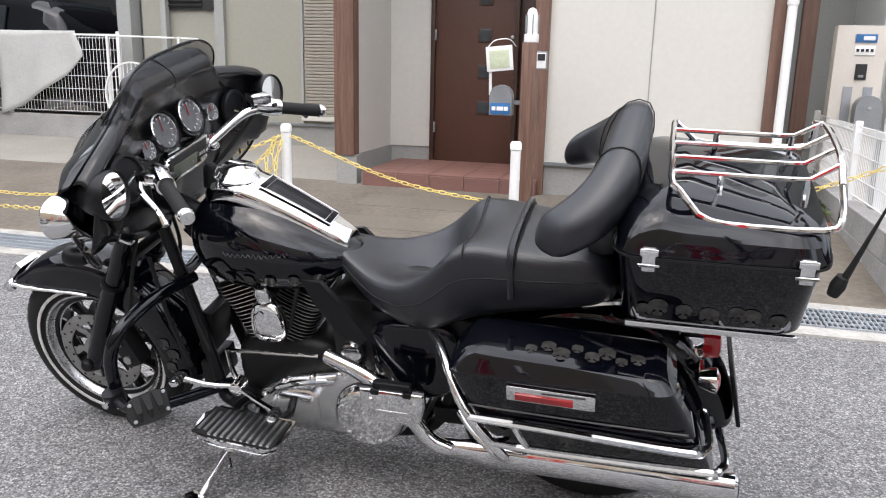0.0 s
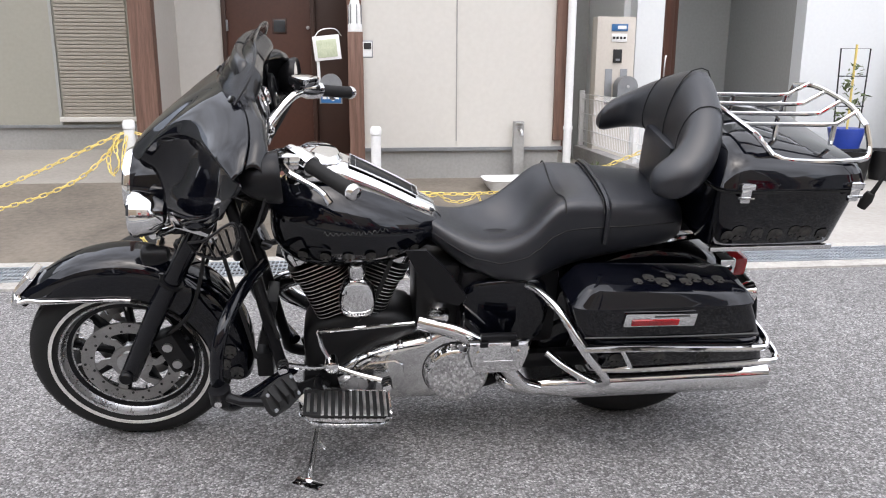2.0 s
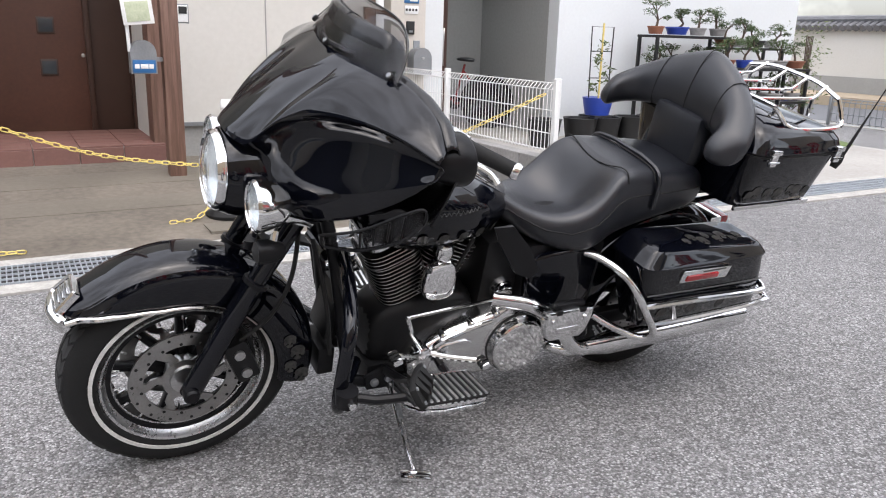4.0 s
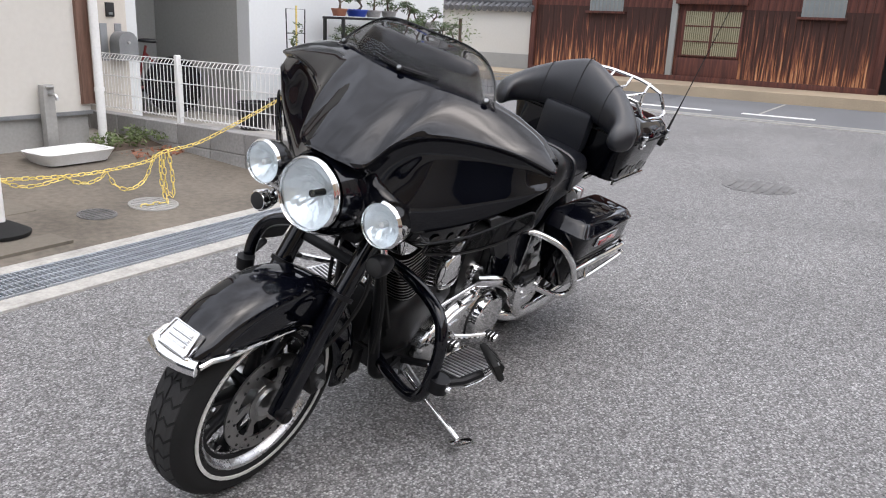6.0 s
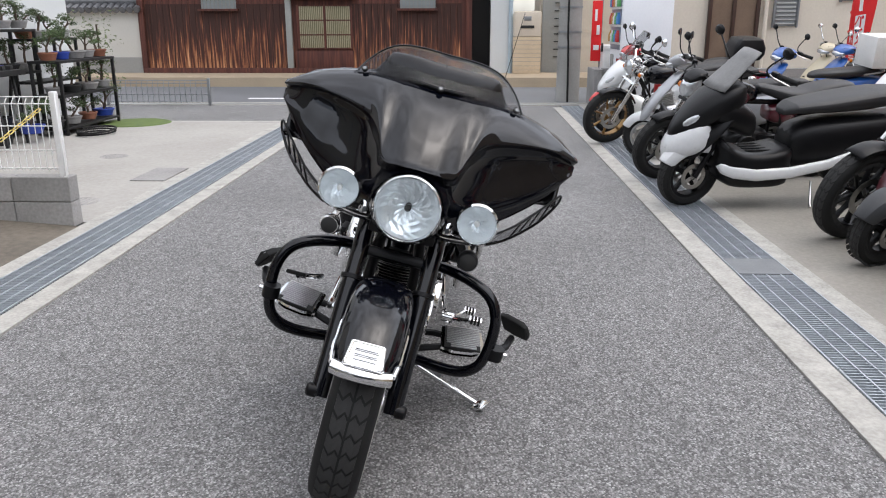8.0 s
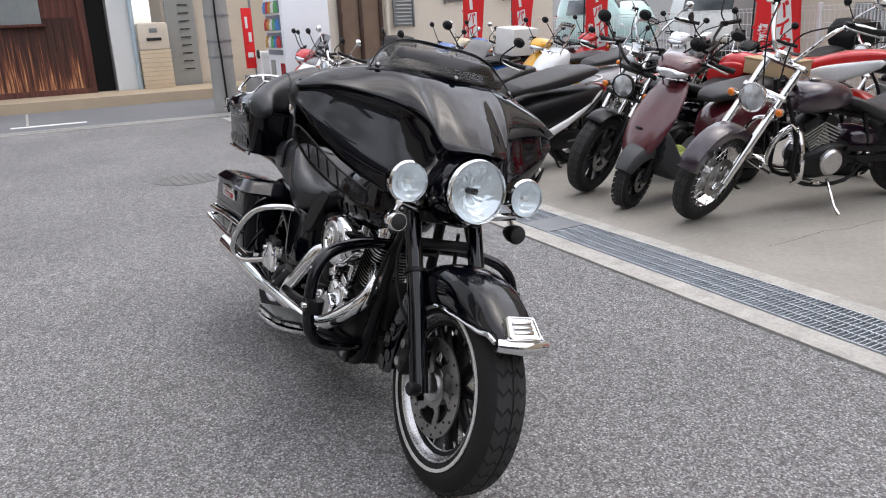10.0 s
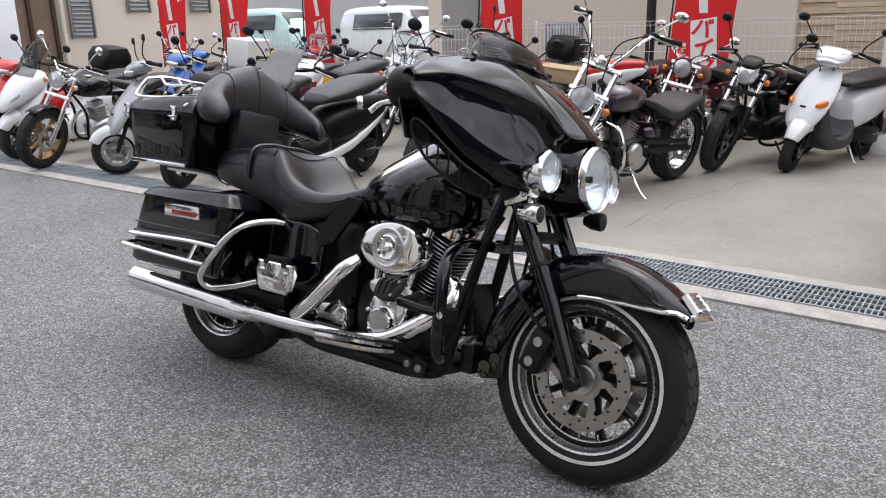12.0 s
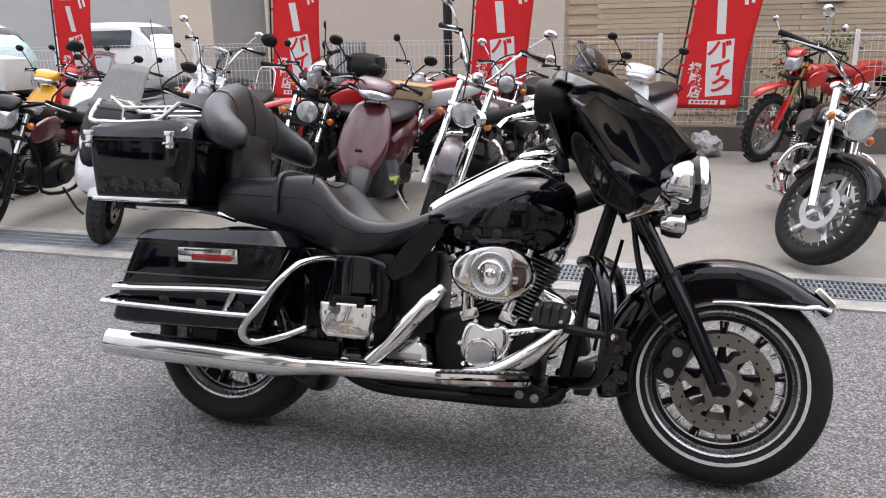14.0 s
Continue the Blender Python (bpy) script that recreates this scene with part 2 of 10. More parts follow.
M = {}
M["asphalt"] = asphalt_mat()
M["concrete"] = mat("concrete", (0.33, 0.31, 0.275), 0.85, 0, (0.23, 0.215, 0.19), 1.6, 45, 0.5, 180)
M["concrete_damp"] = mat("concrete_damp", (0.17, 0.15, 0.12), 0.7, 0, (0.11, 0.096, 0.076), 1.6, 30, 0.4, 160)
M["concrete_wet"] = mat("concrete_drive", (0.185, 0.160, 0.128), 0.75, 0, (0.080, 0.068, 0.054), 1.6, 26, 0.5, 160)
M["concrete_light"] = mat("concrete_pale", (0.39, 0.375, 0.35), 0.85, 0, (0.29, 0.275, 0.25), 0.9, 30, 0.4, 160)
M["concrete_upper"] = mat("concrete_worn", (0.30, 0.28, 0.25), 0.85, 0, (0.20, 0.186, 0.165), 0.9, 30, 0.4, 160)
M["kerb"] = mat("kerb_concrete", (0.47, 0.455, 0.42), 0.85, 0, (0.27, 0.26, 0.24), 9, 60, 0.5, 120)
M["block"] = mat("concrete_block", (0.36, 0.35, 0.34), 0.9, 0, (0.22, 0.215, 0.21), 2.5, 50, 0.6, 150, per_object=0.12)
M["steel_grate"] = mat("galvanised_steel", (0.52, 0.56, 0.60), 0.5, 0.5, (0.36, 0.39, 0.42), 8, 80, 0.1)
# near-black for the drains' painted depth, and for the crack's dark line
M["grate_dark"] = mat("hollow_dark", (0.05, 0.05, 0.05), 0.9)
M["black_paint"] = mat("black_gloss_paint", (0.0020, 0.0024, 0.0048), 0.35, 0, (0.0015, 0.0018, 0.0034), 3, 30, 0, coat=0.9, rvar=0.03, spec=0.0)
M["black_trim"] = mat("black_semi_gloss", (0.005, 0.005, 0.006), 0.24, 0, (0.003, 0.003, 0.004), 6, 300, 0.04, 500, rvar=0.05, spec=0.45)
M["black_satin"] = mat("black_satin_plastic", (0.008, 0.008, 0.009), 0.36, 0, (0.005, 0.005, 0.006), 6, 300, 0.08, 500, rvar=0.08, spec=0.22)
M["black_engine"] = mat("black_wrinkle_metal", (0.007, 0.007, 0.008), 0.42, 0.0, (0.004, 0.004, 0.004), 10, 200, 0.1, 400, spec=0.3)
M["leather"] = mat("black_leather", (0.009, 0.010, 0.014), 0.33, 0, (0.005, 0.006, 0.009), 5, 160, 0.35, 420, rvar=0.09, spec=0.62)
M["iron"] = mat("cast_iron", (0.20, 0.197, 0.194), 0.6, 0.3, (0.08, 0.078, 0.076), 8, 90, 0.3)
M["rubber"] = mat("tyre_rubber", (0.015, 0.015, 0.015), 0.72, 0, (0.009, 0.009, 0.009), 8, 120, 0.2, 300, spec=0.3)
M["whitewall"] = mat("white_sidewall", (0.72, 0.71, 0.69), 0.6, 0, (0.5, 0.49, 0.47), 10, 90)
M["chrome"] = mat("chrome", (0.82, 0.82, 0.82), 0.06, 1.0, (0.70, 0.70, 0.70), 14, 120, rvar=0.04)
M["alu"] = mat("brushed_aluminium", (0.60, 0.60, 0.60), 0.32, 1.0, (0.44, 0.44, 0.44), 12, 150, rvar=0.1)
M["disc"] = mat("brake_steel", (0.40, 0.395, 0.385), 0.30, 1.0, (0.30, 0.295, 0.285), 20, 200)
M["rim_silver"] = mat("silver_rim", (0.62, 0.62, 0.625), 0.28, 0.9, (0.48, 0.48, 0.485), 15, 150)
M["mirror"] = mat("mirror_glass", (0.85, 0.85, 0.85), 0.02, 1.0, (0.8, 0.8, 0.8), 3, 30, rvar=0.01)
M["red_lens"] = mat("red_lens", (0.42, 0.008, 0.012), 0.12, 0, (0.20, 0.004, 0.006), 10, 160, coat=0.6)
M["amber"] = mat("amber_lens", (0.75, 0.20, 0.01), 0.15, 0, (0.6, 0.14, 0.01), 10, 160, coat=0.6)
M["reflector"] = mat("lamp_reflector", (0.95, 0.98, 1.0), 0.22, 0.55, (0.90, 0.95, 0.97), 40, 220, 0.1, 60, rvar=0.06)
M["lens"] = glass("clear_lens", (0.97, 0.99, 1.0), 0.02, 1.25)
M["smoke"] = glass("smoked_screen", (0.42, 0.42, 0.43), 0.0, 1.02)
M["smoke"].node_tree.nodes["Principled BSDF"].inputs["Coat Weight"].default_value = 0.35
M["skull_grey"] = mat("airbrush_grey", (0.060, 0.058, 0.054), 0.5, 0, (0.008, 0.008, 0.008), 24, 90, coat=0.5, spec=0.05)
M["satin_chrome"] = mat("polished_aluminium", (0.72, 0.72, 0.72), 0.16, 1.0, (0.62, 0.62, 0.62), 10, 140, rvar=0.05)
M["radio_screen"] = mat("grey_green_display", (0.10, 0.11, 0.09), 0.25, 0, (0.08, 0.09, 0.07), 8, 60)
M["gauge_face"] = mat("gauge_face", (0.12, 0.12, 0.125), 0.3, 0, (0.07, 0.07, 0.075), 10, 90)
M["silver_mark"] = mat("silver_paint_mark", (0.07, 0.07, 0.068), 0.4, 0.3)
M["house_cream"] = mat("cream_siding", (0.58, 0.56, 0.515), 0.8, 0, (0.53, 0.51, 0.465), 0.6, 25, 0.15, 120)
M["house_olive"] = mat("grey_green_siding", (0.32, 0.31, 0.262), 0.8, 0, (0.28, 0.27, 0.228), 0.6, 25, 0.15, 120)
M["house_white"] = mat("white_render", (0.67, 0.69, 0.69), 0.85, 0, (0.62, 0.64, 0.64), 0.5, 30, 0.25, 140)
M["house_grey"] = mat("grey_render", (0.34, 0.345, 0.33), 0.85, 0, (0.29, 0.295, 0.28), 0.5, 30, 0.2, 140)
M["plinth"] = mat("plinth_grey", (0.34, 0.335, 0.32), 0.85, 0, (0.26, 0.255, 0.24), 1.2, 40, 0.3, 140)
M["brown_door"] = mat("brown_door", (0.085, 0.034, 0.020), 0.5, 0, (0.060, 0.023, 0.014), 2, 40)
M["brown_post"] = grained("brown_trim", [(0.075, 0.037, 0.025), (0.14, 0.075, 0.052), (0.20, 0.115, 0.085)], 0.6, (10, 10, 0.6), 3.0, 0.3)
M["brown_frame"] = mat("brown_metal", (0.050, 0.025, 0.017), 0.4, 0.1)
M["red_tile"] = mat("red_step_tile", (0.20, 0.098, 0.080), 0.6, 0, (0.155, 0.075, 0.062), 6, 60, per_object=0.05)
M["roof_tile"] = mat("grey_roof_tile", (0.16, 0.16, 0.165), 0.5, 0, (0.10, 0.10, 0.105), 5, 40, per_object=0.15)
M["barn_wood"] = grained("charred_cedar", [(0.040, 0.015, 0.012), (0.095, 0.030, 0.021), (0.17, 0.056, 0.037)], 0.75, (1, 9, 0.45), 2.2, 0.5)
M["barn_worn"] = worn_boards()
M["white_plastic"] = mat("white_plastic", (0.78, 0.78, 0.77), 0.45, 0, (0.66, 0.66, 0.64), 6, 60)
M["white_metal"] = mat("white_coated_wire", (0.80, 0.80, 0.79), 0.4, 0, (0.70, 0.70, 0.68), 8, 80)
M["yellow"] = mat("yellow_plastic", (0.78, 0.62, 0.20), 0.5, 0, (0.66, 0.50, 0.13), 20, 90, per_object=0.15)
M["red_cloth"] = mat("red_cloth", (0.74, 0.016, 0.018), 0.8, 0, (0.62, 0.012, 0.014), 3, 60, 0.2, 260)
M["white_cloth"] = mat("white_cloth", (0.80, 0.79, 0.78), 0.85, 0, (0.70, 0.69, 0.67), 4, 60, 0.2, 260)
M["tan_siding"] = mat("tan_siding", (0.60, 0.49, 0.35), 0.8, 0, (0.44, 0.35, 0.245), 2.0, 50, 0.3, 120, per_object=0.12)
M["beige_wall"] = mat("beige_wall", (0.68, 0.61, 0.51), 0.85, 0, (0.60, 0.53, 0.44), 0.5, 25, 0.2, 120)
M["dark"] = mat("dark_interior", (0.02, 0.02, 0.02), 0.8)
M["grey_metal"] = mat("grey_metal", (0.30, 0.31, 0.32), 0.45, 0.6, (0.22, 0.23, 0.24), 8, 80)
M["black_metal"] = mat("black_metal", (0.015, 0.015, 0.016), 0.5, 0.2)
M["foliage"] = mat("pine_foliage", (0.075, 0.115, 0.038), 0.7, 0, (0.03, 0.055, 0.018), 14, 90, per_object=0.2)
M["leaf"] = mat("leaf_green", (0.13, 0.17, 0.06), 0.6, 0, (0.07, 0.10, 0.03), 12, 90, per_object=0.2)
M["bark"] = mat("bark", (0.10, 0.07, 0.05), 0.9, 0, (0.05, 0.035, 0.025), 20, 120, 0.5)
M["terracotta"] = mat("terracotta", (0.30, 0.12, 0.07), 0.7, 0, (0.22, 0.085, 0.05), 8, 60)
M["blue_pot"] = mat("blue_pot", (0.03, 0.07, 0.40), 0.4)
M["blue_sign"] = mat("blue_plate", (0.03, 0.14, 0.34), 0.4)
M["grass"] = mat("grass", (0.12, 0.17, 0.04), 0.8, 0, (0.07, 0.11, 0.025), 10, 80)
M["pane"] = mat("window_pane", (0.05, 0.06, 0.065), 0.08, 0, (0.03, 0.035, 0.04), 1.5, 10, rvar=0.03)
M["skyline"] = mat("far_building", (0.45, 0.44, 0.43), 0.85, 0, (0.40, 0.39, 0.38), 0.3, 6)
M["rib_brown"] = mat("ribbed_base", (0.17, 0.15, 0.135), 0.85, 0, (0.11, 0.095, 0.085), 3, 60, 0.3)
M["paint_dark_red"] = mat("dark_red_paint", (0.22, 0.015, 0.015), 0.35, 0, (0.16, 0.010, 0.010), 6, 40, coat=0.6)
# lighter copy of the tyre rubber, so groove shade is in the colour
M["lit_tread_rubber"] = mat("lit_tread_rubber", (0.030, 0.030, 0.030), 0.8, 0, (0.020, 0.020, 0.020), 8, 120, 0.2, 300)
# for an added unseen wall, kept dark so the fairing mirrors less light
M["reflected_dark"] = mat("dark_reflected_wall", (0.060, 0.064, 0.070), 0.8, 0, (0.040, 0.043, 0.048), 1.0, 20)

# ---- ground, road, gutters ----
bm = bmesh.new()
bmesh.ops.create_grid(bm, x_segments=8, y_segments=8, size=250)
structure("ground", bm, M["asphalt"], "worn grey asphalt ground with pale aggregate", "road")


def slab(name, x0, x1, y0, y1, z0, z1, mt, label, cat="pavement", za=None):
    """A slab from z0 up to z1 at y0 and to za at y1."""
    za = z1 if za is None else za
    bm = bmesh.new()
    lo = [bm.verts.new((x, y, z0)) for x, y in ((x0, y0), (x1, y0), (x1, y1), (x0, y1))]
    hi = [bm.verts.new(v) for v in ((x0, y0, z1), (x1, y0, z1), (x1, y1, za), (x0, y1, za))]
    bm.faces.new(hi)
    bm.faces.new(lo[::-1])
    for i in range(4):
        j = (i + 1) % 4
        bm.faces.new((lo[i], lo[j], hi[j], hi[i]))
    return structure(name, bm, mt, label, cat)


slab("pavement_lot", -16, 9.2, -4.5, 0.49, -0.1, 0.012, M["concrete"], "pale dusty concrete floor of the motorcycle lot")
slab("pavement_edge_south", -16, 9.6, 0.49, 0.60, -0.1, 0.014, M["kerb"], "rough pale mortar strip beside the drain")
slab("kerb_south", -16, 9.3, 0.91, 1.05, -0.1, 0.012, M["kerb"], "pale concrete kerb strip of the drain", "kerb")
# no real depth below the bars: the drain's shade is the slab colour
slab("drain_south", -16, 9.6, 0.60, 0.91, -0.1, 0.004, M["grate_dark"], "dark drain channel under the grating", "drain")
slab("kerb_north", -16, 7.4, 4.42, 4.55, -0.1, 0.012, M["kerb"], "pale concrete kerb strip of the drain", "kerb")
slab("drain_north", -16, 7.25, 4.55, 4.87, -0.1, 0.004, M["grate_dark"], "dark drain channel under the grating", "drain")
slab("pavement_edge_north", -16, 7.25, 4.87, 4.99, -0.1, 0.012, M["kerb"], "rough pale mortar strip beside the drain")
slab("kerb_corner", 7.26, 7.4, 4.55, 12.0, -0.1, 0.012, M["kerb"], "pale concrete kerb strip turning the corner", "kerb")
slab("driveway", -9, 1.62, 4.99, 7.12, -0.1, 0.012, M["concrete_wet"], "stained brownish concrete driveway rising to the house", za=0.17)
slab("driveway_upper", -9, 1.62, 7.12, 9.6, -0.1, 0.17, M["concrete_upper"], "pale concrete floor in front of the house", za=0.24)
slab("forecourt", 1.74, 7.25, 4.99, 8.4, -0.1, 0.012, M["concrete_light"], "pale concrete forecourt of the white house", za=0.03)
slab("forecourt_recess", 2.2, 4.1, 8.3, 10.2, -0.1, 0.03, M["concrete"], "shaded concrete floor of the recess")
slab("kerb_end", 7.25, 7.38, 4.55, 8.4, -0.1, 0.016, M["kerb"], "pale concrete kerb strip at the end of the forecourt", "kerb")
# the cross street beyond: drain line, far footway
slab("drain_cross", 9.75, 9.95, -30, 30, -0.1, 0.006, M["grey_metal"], "narrow steel drain line across the street mouth", "drain")
slab("kerb_cross_near", 9.66, 9.75, -30, 30, -0.1, 0.010, M["kerb"], "pale kerb line along the street mouth", "kerb")
slab("kerb_cross", 9.95, 10.05, -30, 30, -0.1, 0.010, M["kerb"], "pale kerb line along the cross street", "kerb")
slab("road_cross", 10.05, 13.4, -30, 30, -0.1, 0.003, mat("asphalt_blue", (0.17, 0.175, 0.185), 0.8, 0, (0.13, 0.134, 0.142), 1.0, 90, 0.4, 200), "smooth grey asphalt of the cross street", "road")
slab("pavement_far", 13.4, 15.2, -30, 30, -0.1, 0.20, mat("tan_footway", (0.46, 0.37, 0.26), 0.85, 0, (0.36, 0.29, 0.21), 1.2, 40, 0.3, 140), "tan concrete footway with a worn kerb")
for k, (ya, yb) in enumerate(((4.5, 6.4), (2.9, 4.0))):
    slab("road_line", 10.70, 10.87, ya, yb, 0.0, 0.007, M["white_cloth"], "worn white painted road line", "road marking")
slab("road_line_side", 11.0, 13.3, 3.74, 3.78, 0.0, 0.007, M["kerb"], "thin white painted line across the street", "road marking")
slab("road_patch", 10.05, 13.4, 5.70, 30, -0.05, 0.006, mat("asphalt_patch", (0.145, 0.150, 0.160), 0.8, 0, (0.11, 0.114, 0.122), 1.3, 90, 0.4, 200), "darker relaid asphalt of the cross street", "road")

# gratings, one metre each
bm = bmesh.new()
for i in range(40):
    box((0.0125 + 0.025 * i, 0, 0.011), (0.005, 0.30, 0.012), bm=bm)
for y in (-0.148, -0.075, 0.0, 0.075, 0.148):
    box((0.5, y, 0.0145), (0.992, 0.007, 0.009), bm=bm)
grate_mesh = finish(bm, M["steel_grate"], False)
for side, y0, x_end in (("south", 0.755, 9.5), ("north", 4.71, 7.2)):
    root = tagged(new("grating_" + side), "galvanised steel drain grating in one metre panels", "grating", kind="structure")
    x = x_end - 1.0
    while x > -7.6:
        g = new("panel", grate_mesh)
        g.location, g.parent = (x, y0, 0), root
        x -= 1.0
slab("grating_joint", 0.70, 0.98, 0.615, 0.90, 0.0, 0.021, M["grey_metal"], "plain steel cover plate in the grating", "drain cover")


def disc_cover(x, y, r, z, mt, label, tilt=0.0):
    bm = lathe([(0, 0.0), (r, 0.0), (r, 0.008), (r * 0.93, 0.010), (r * 0.90, 0.007), (0, 0.007)], seg=28)
    for k in range(-3, 4):
        w = math.sqrt(max((r * 0.85) ** 2 - (k * r / 4) ** 2, 0))
        box((0, k * r / 4, 0.009), (2 * w, r / 10, 0.004), bm=bm)
    solo("manhole_cover", bm, mt, label, "manhole cover", kind="structure", m=pose(x, y, z, tilt))


for x0, x1, ya, yb in ((-1.95, -0.35, 6.34, 6.70), (-2.05, -0.15, 5.72, 6.02)):
    zf = [0.012 + (y - 4.99) * 0.158 / 2.13 for y in (ya, yb)]
    slab("driveway_strip", x0, x1, ya, yb, -0.05, zf[0] + 0.003, M["concrete_damp"], "darker damp strip of concrete in the driveway", za=zf[1] + 0.003)
disc_cover(4.3, 2.45, 0.30, -0.004, M["iron"], "round iron manhole cover worn level with the asphalt")
disc_cover(0.46, 5.43, 0.155, 0.043, M["plinth"], "round pale inspection cover in the driveway", 4.3)
disc_cover(0.07, 5.45, 0.115, 0.043, M["iron"], "round dark inspection cover in the driveway", 4.3)
disc_cover(2.35, 5.35, 0.15, 0.006, M["block"], "round grey inspection cover in the forecourt")
disc_cover(4.4, 6.0, 0.14, 0.010, M["block"], "round grey inspection cover in the forecourt")
slab("drain_cover", 3.15, 3.75, 5.0, 5.3, 0.0, 0.022, M["block"], "square dark iron cover in the forecourt", "manhole cover")
slab("drain_cover_drive", -0.72, -0.32, 5.09, 5.30, 0.0, 0.037, M["concrete_damp"], "square dark stained cover in the driveway", "manhole cover")

before_north = set(bpy.data.objects)
# ---- cream house with the brown door ----
WALL = 6.6


def wall(name, x0, x1, y0, y1, z0, z1, mt, label, cat="wall"):
    return structure(name, box(((x0 + x1) / 2, (y0 + y1) / 2, (z0 + z1) / 2), (x1 - x0, y1 - y0, z1 - z0)), mt, label, cat)


wall("wall_house_front", -0.645, 1.10, 7.03, 7.23, 0.445, WALL, M["house_cream"], "cream panel siding wall of the house")
wall("plinth_house_front", -0.645, 1.08, 7.05, 7.23, 0.10, 0.415, M["plinth"], "grey rendered plinth of the house")
wall("trim_house_front", -0.645, 1.11, 7.015, 7.23, 0.415, 0.445, M["grey_metal"], "grey metal drip trim above the plinth", "trim")
wall("wall_house_side", 0.92, 1.10, 7.23, 11, 0.50, WALL, M["house_cream"], "cream siding side wall of the house")
wall("plinth_house_side", 0.92, 1.08, 7.23, 11, 0.10, 0.47, M["plinth"], "grey rendered plinth of the side wall")
wall("trim_porch_right", -0.765, -0.645, 6.99, 7.23, 0.12, WALL, M["brown_post"], "brown wood-look trim at the porch corner", "trim")
wall("wall_porch_right", -0.74, -0.60, 7.23, 8.1, 0.1, WALL, M["house_cream"], "cream wall of the porch")
wall("wall_porch_back", -2.35, -1.92, 8.02, 8.2, 0.42, WALL, M["house_cream"], "cream siding wall beside the brown door")
wall("plinth_porch_back", -2.35, -1.92, 8.03, 8.2, 0.15, 0.42, M["plinth"], "grey plinth beside the brown door")
wall("wall_porch_left", -2.45, -2.35, 7.08, 9.2, 0.42, WALL, M["house_cream"], "cream return wall of the porch")
wall("plinth_porch_left", -2.45, -2.34, 7.10, 9.2, 0.12, 0.42, M["plinth"], "grey plinth of the porch")
wall("wall_porch_lintel", -1.92, -0.74, 8.02, 8.2, 2.75, WALL, M["house_cream"], "cream wall above the door")
wall("wall_house_left", -6.02, -2.45, 9.2, 9.4, 0.50, WALL, M["house_olive"], "grey-green siding wall of the garage side")
wall("plinth_house_left", -6.02, -2.45, 9.22, 9.4, 0.1, 0.47, M["plinth"], "grey plinth of the garage side")
wall("trim_house_left", -5.2, -2.45, 9.18, 9.4, 0.47, 0.50, M["grey_metal"], "grey metal drip trim above the plinth", "trim")
wall("trim_house_corner", 1.02, 1.12, 6.99, 7.03, 0.50, WALL, M["brown_post"], "brown wood-look corner trim", "trim")
wall("trim_porch_post", -2.50, -2.32, 6.95, 7.08, 0.42, WALL, M["brown_post"], "brown wood-look corner post of the porch", "trim")
wall("plinth_porch_post", -2.49, -2.30, 6.97, 7.10, 0.12, 0.42, M["plinth"], "grey plinth under the brown corner post")
structure("wall_seam", box((0.16, 7.027, 3.5), (0.008, 0.006, 6.0)), M["plinth"], "fine panel joint in the cream siding", "trim")
structure("wall_seam_left", box((-3.86, 9.19, 3.5), (0.03, 0.03, 6.0)), M["house_grey"], "pale joint trim in the grey-green siding", "trim")
structure("ceiling_porch", box((-1.55, 7.6, 3.2), (1.8, 1.0, 0.1)), M["house_cream"], "cream porch ceiling", "ceiling")

# roller shutter in the left wall: slats
root = tagged(new("roller_shutter"), "closed beige roller shutter with narrow slats", "shutter", kind="structure")
slat = finish(box((0, 0, 0), (0.72, 0.02, 0.034), 0.006, seg=1), mat("shutter_beige", (0.30, 0.275, 0.23), 0.6, 0, (0.25, 0.225, 0.19), 3, 60), False)
for i in range(60):
    s = new("slat", slat)
    s.location, s.parent = (-3.46, 9.175, 0.60 + 0.038 * i), root
part("frame", box((-3.46, 9.16, 0.56), (0.80, 0.06, 0.05), 0.005), M["house_cream"], root, "cream sill bar")

# front door
door = tagged(new("door_1"), "brown front door with four small square panes", "door", kind="structure")
part("door_leaf", box((-1.495, 8.05, 1.475), (0.81, 0.06, 2.44), 0.006), M["brown_door"], door)
part("side_panel", box((-0.92, 8.06, 1.475), (0.34, 0.05, 2.44), 0.004), M["brown_frame"], door, "dark glazed side light")
for x in (-1.91, -1.09, -0.745):
    part("door_frame", box((x, 8.03, 1.475), (0.040, 0.10, 2.46), 0.004), M["brown_frame"], door)
for z in (0.82, 1.16, 1.50, 1.84, 2.18, 2.5):
    pn = part("pane", box((-1.40, 8.012, z), (0.105, 0.012, 0.105), 0.003), M["pane"], door, "small square dark pane")
    part("pane_frame", box((-1.40, 8.016, z), (0.135, 0.012, 0.135), 0.003), M["brown_frame"], pn)
for z in (0.92, 1.485):
    part("lock", lathe([(0.016, 0), (0.016, 0.03), (0, 0.032)], (-1.135, 8.02, z), (0, -1, 0), 12), M["alu"], door)
for z in (0.62, 1.5):
    part("hinge", box((-1.88, 7.985, z), (0.02, 0.02, 0.10), 0.003), M["grey_metal"], door)

# tiled step
step = tagged(new("step"), "porch step of dull red tiles", "step", kind="structure")
part("step_body", box((-1.50, 7.49, 0.205), (1.50, 1.06, 0.15)), M["plinth"], step)
tile = finish(box((0, 0, 0), (0.304, 0.20, 0.016), 0.003, seg=1), M["red_tile"], False)
riser = finish(box((0, 0, 0), (0.304, 0.014, 0.145), 0.003, seg=1), M["red_tile"], False)
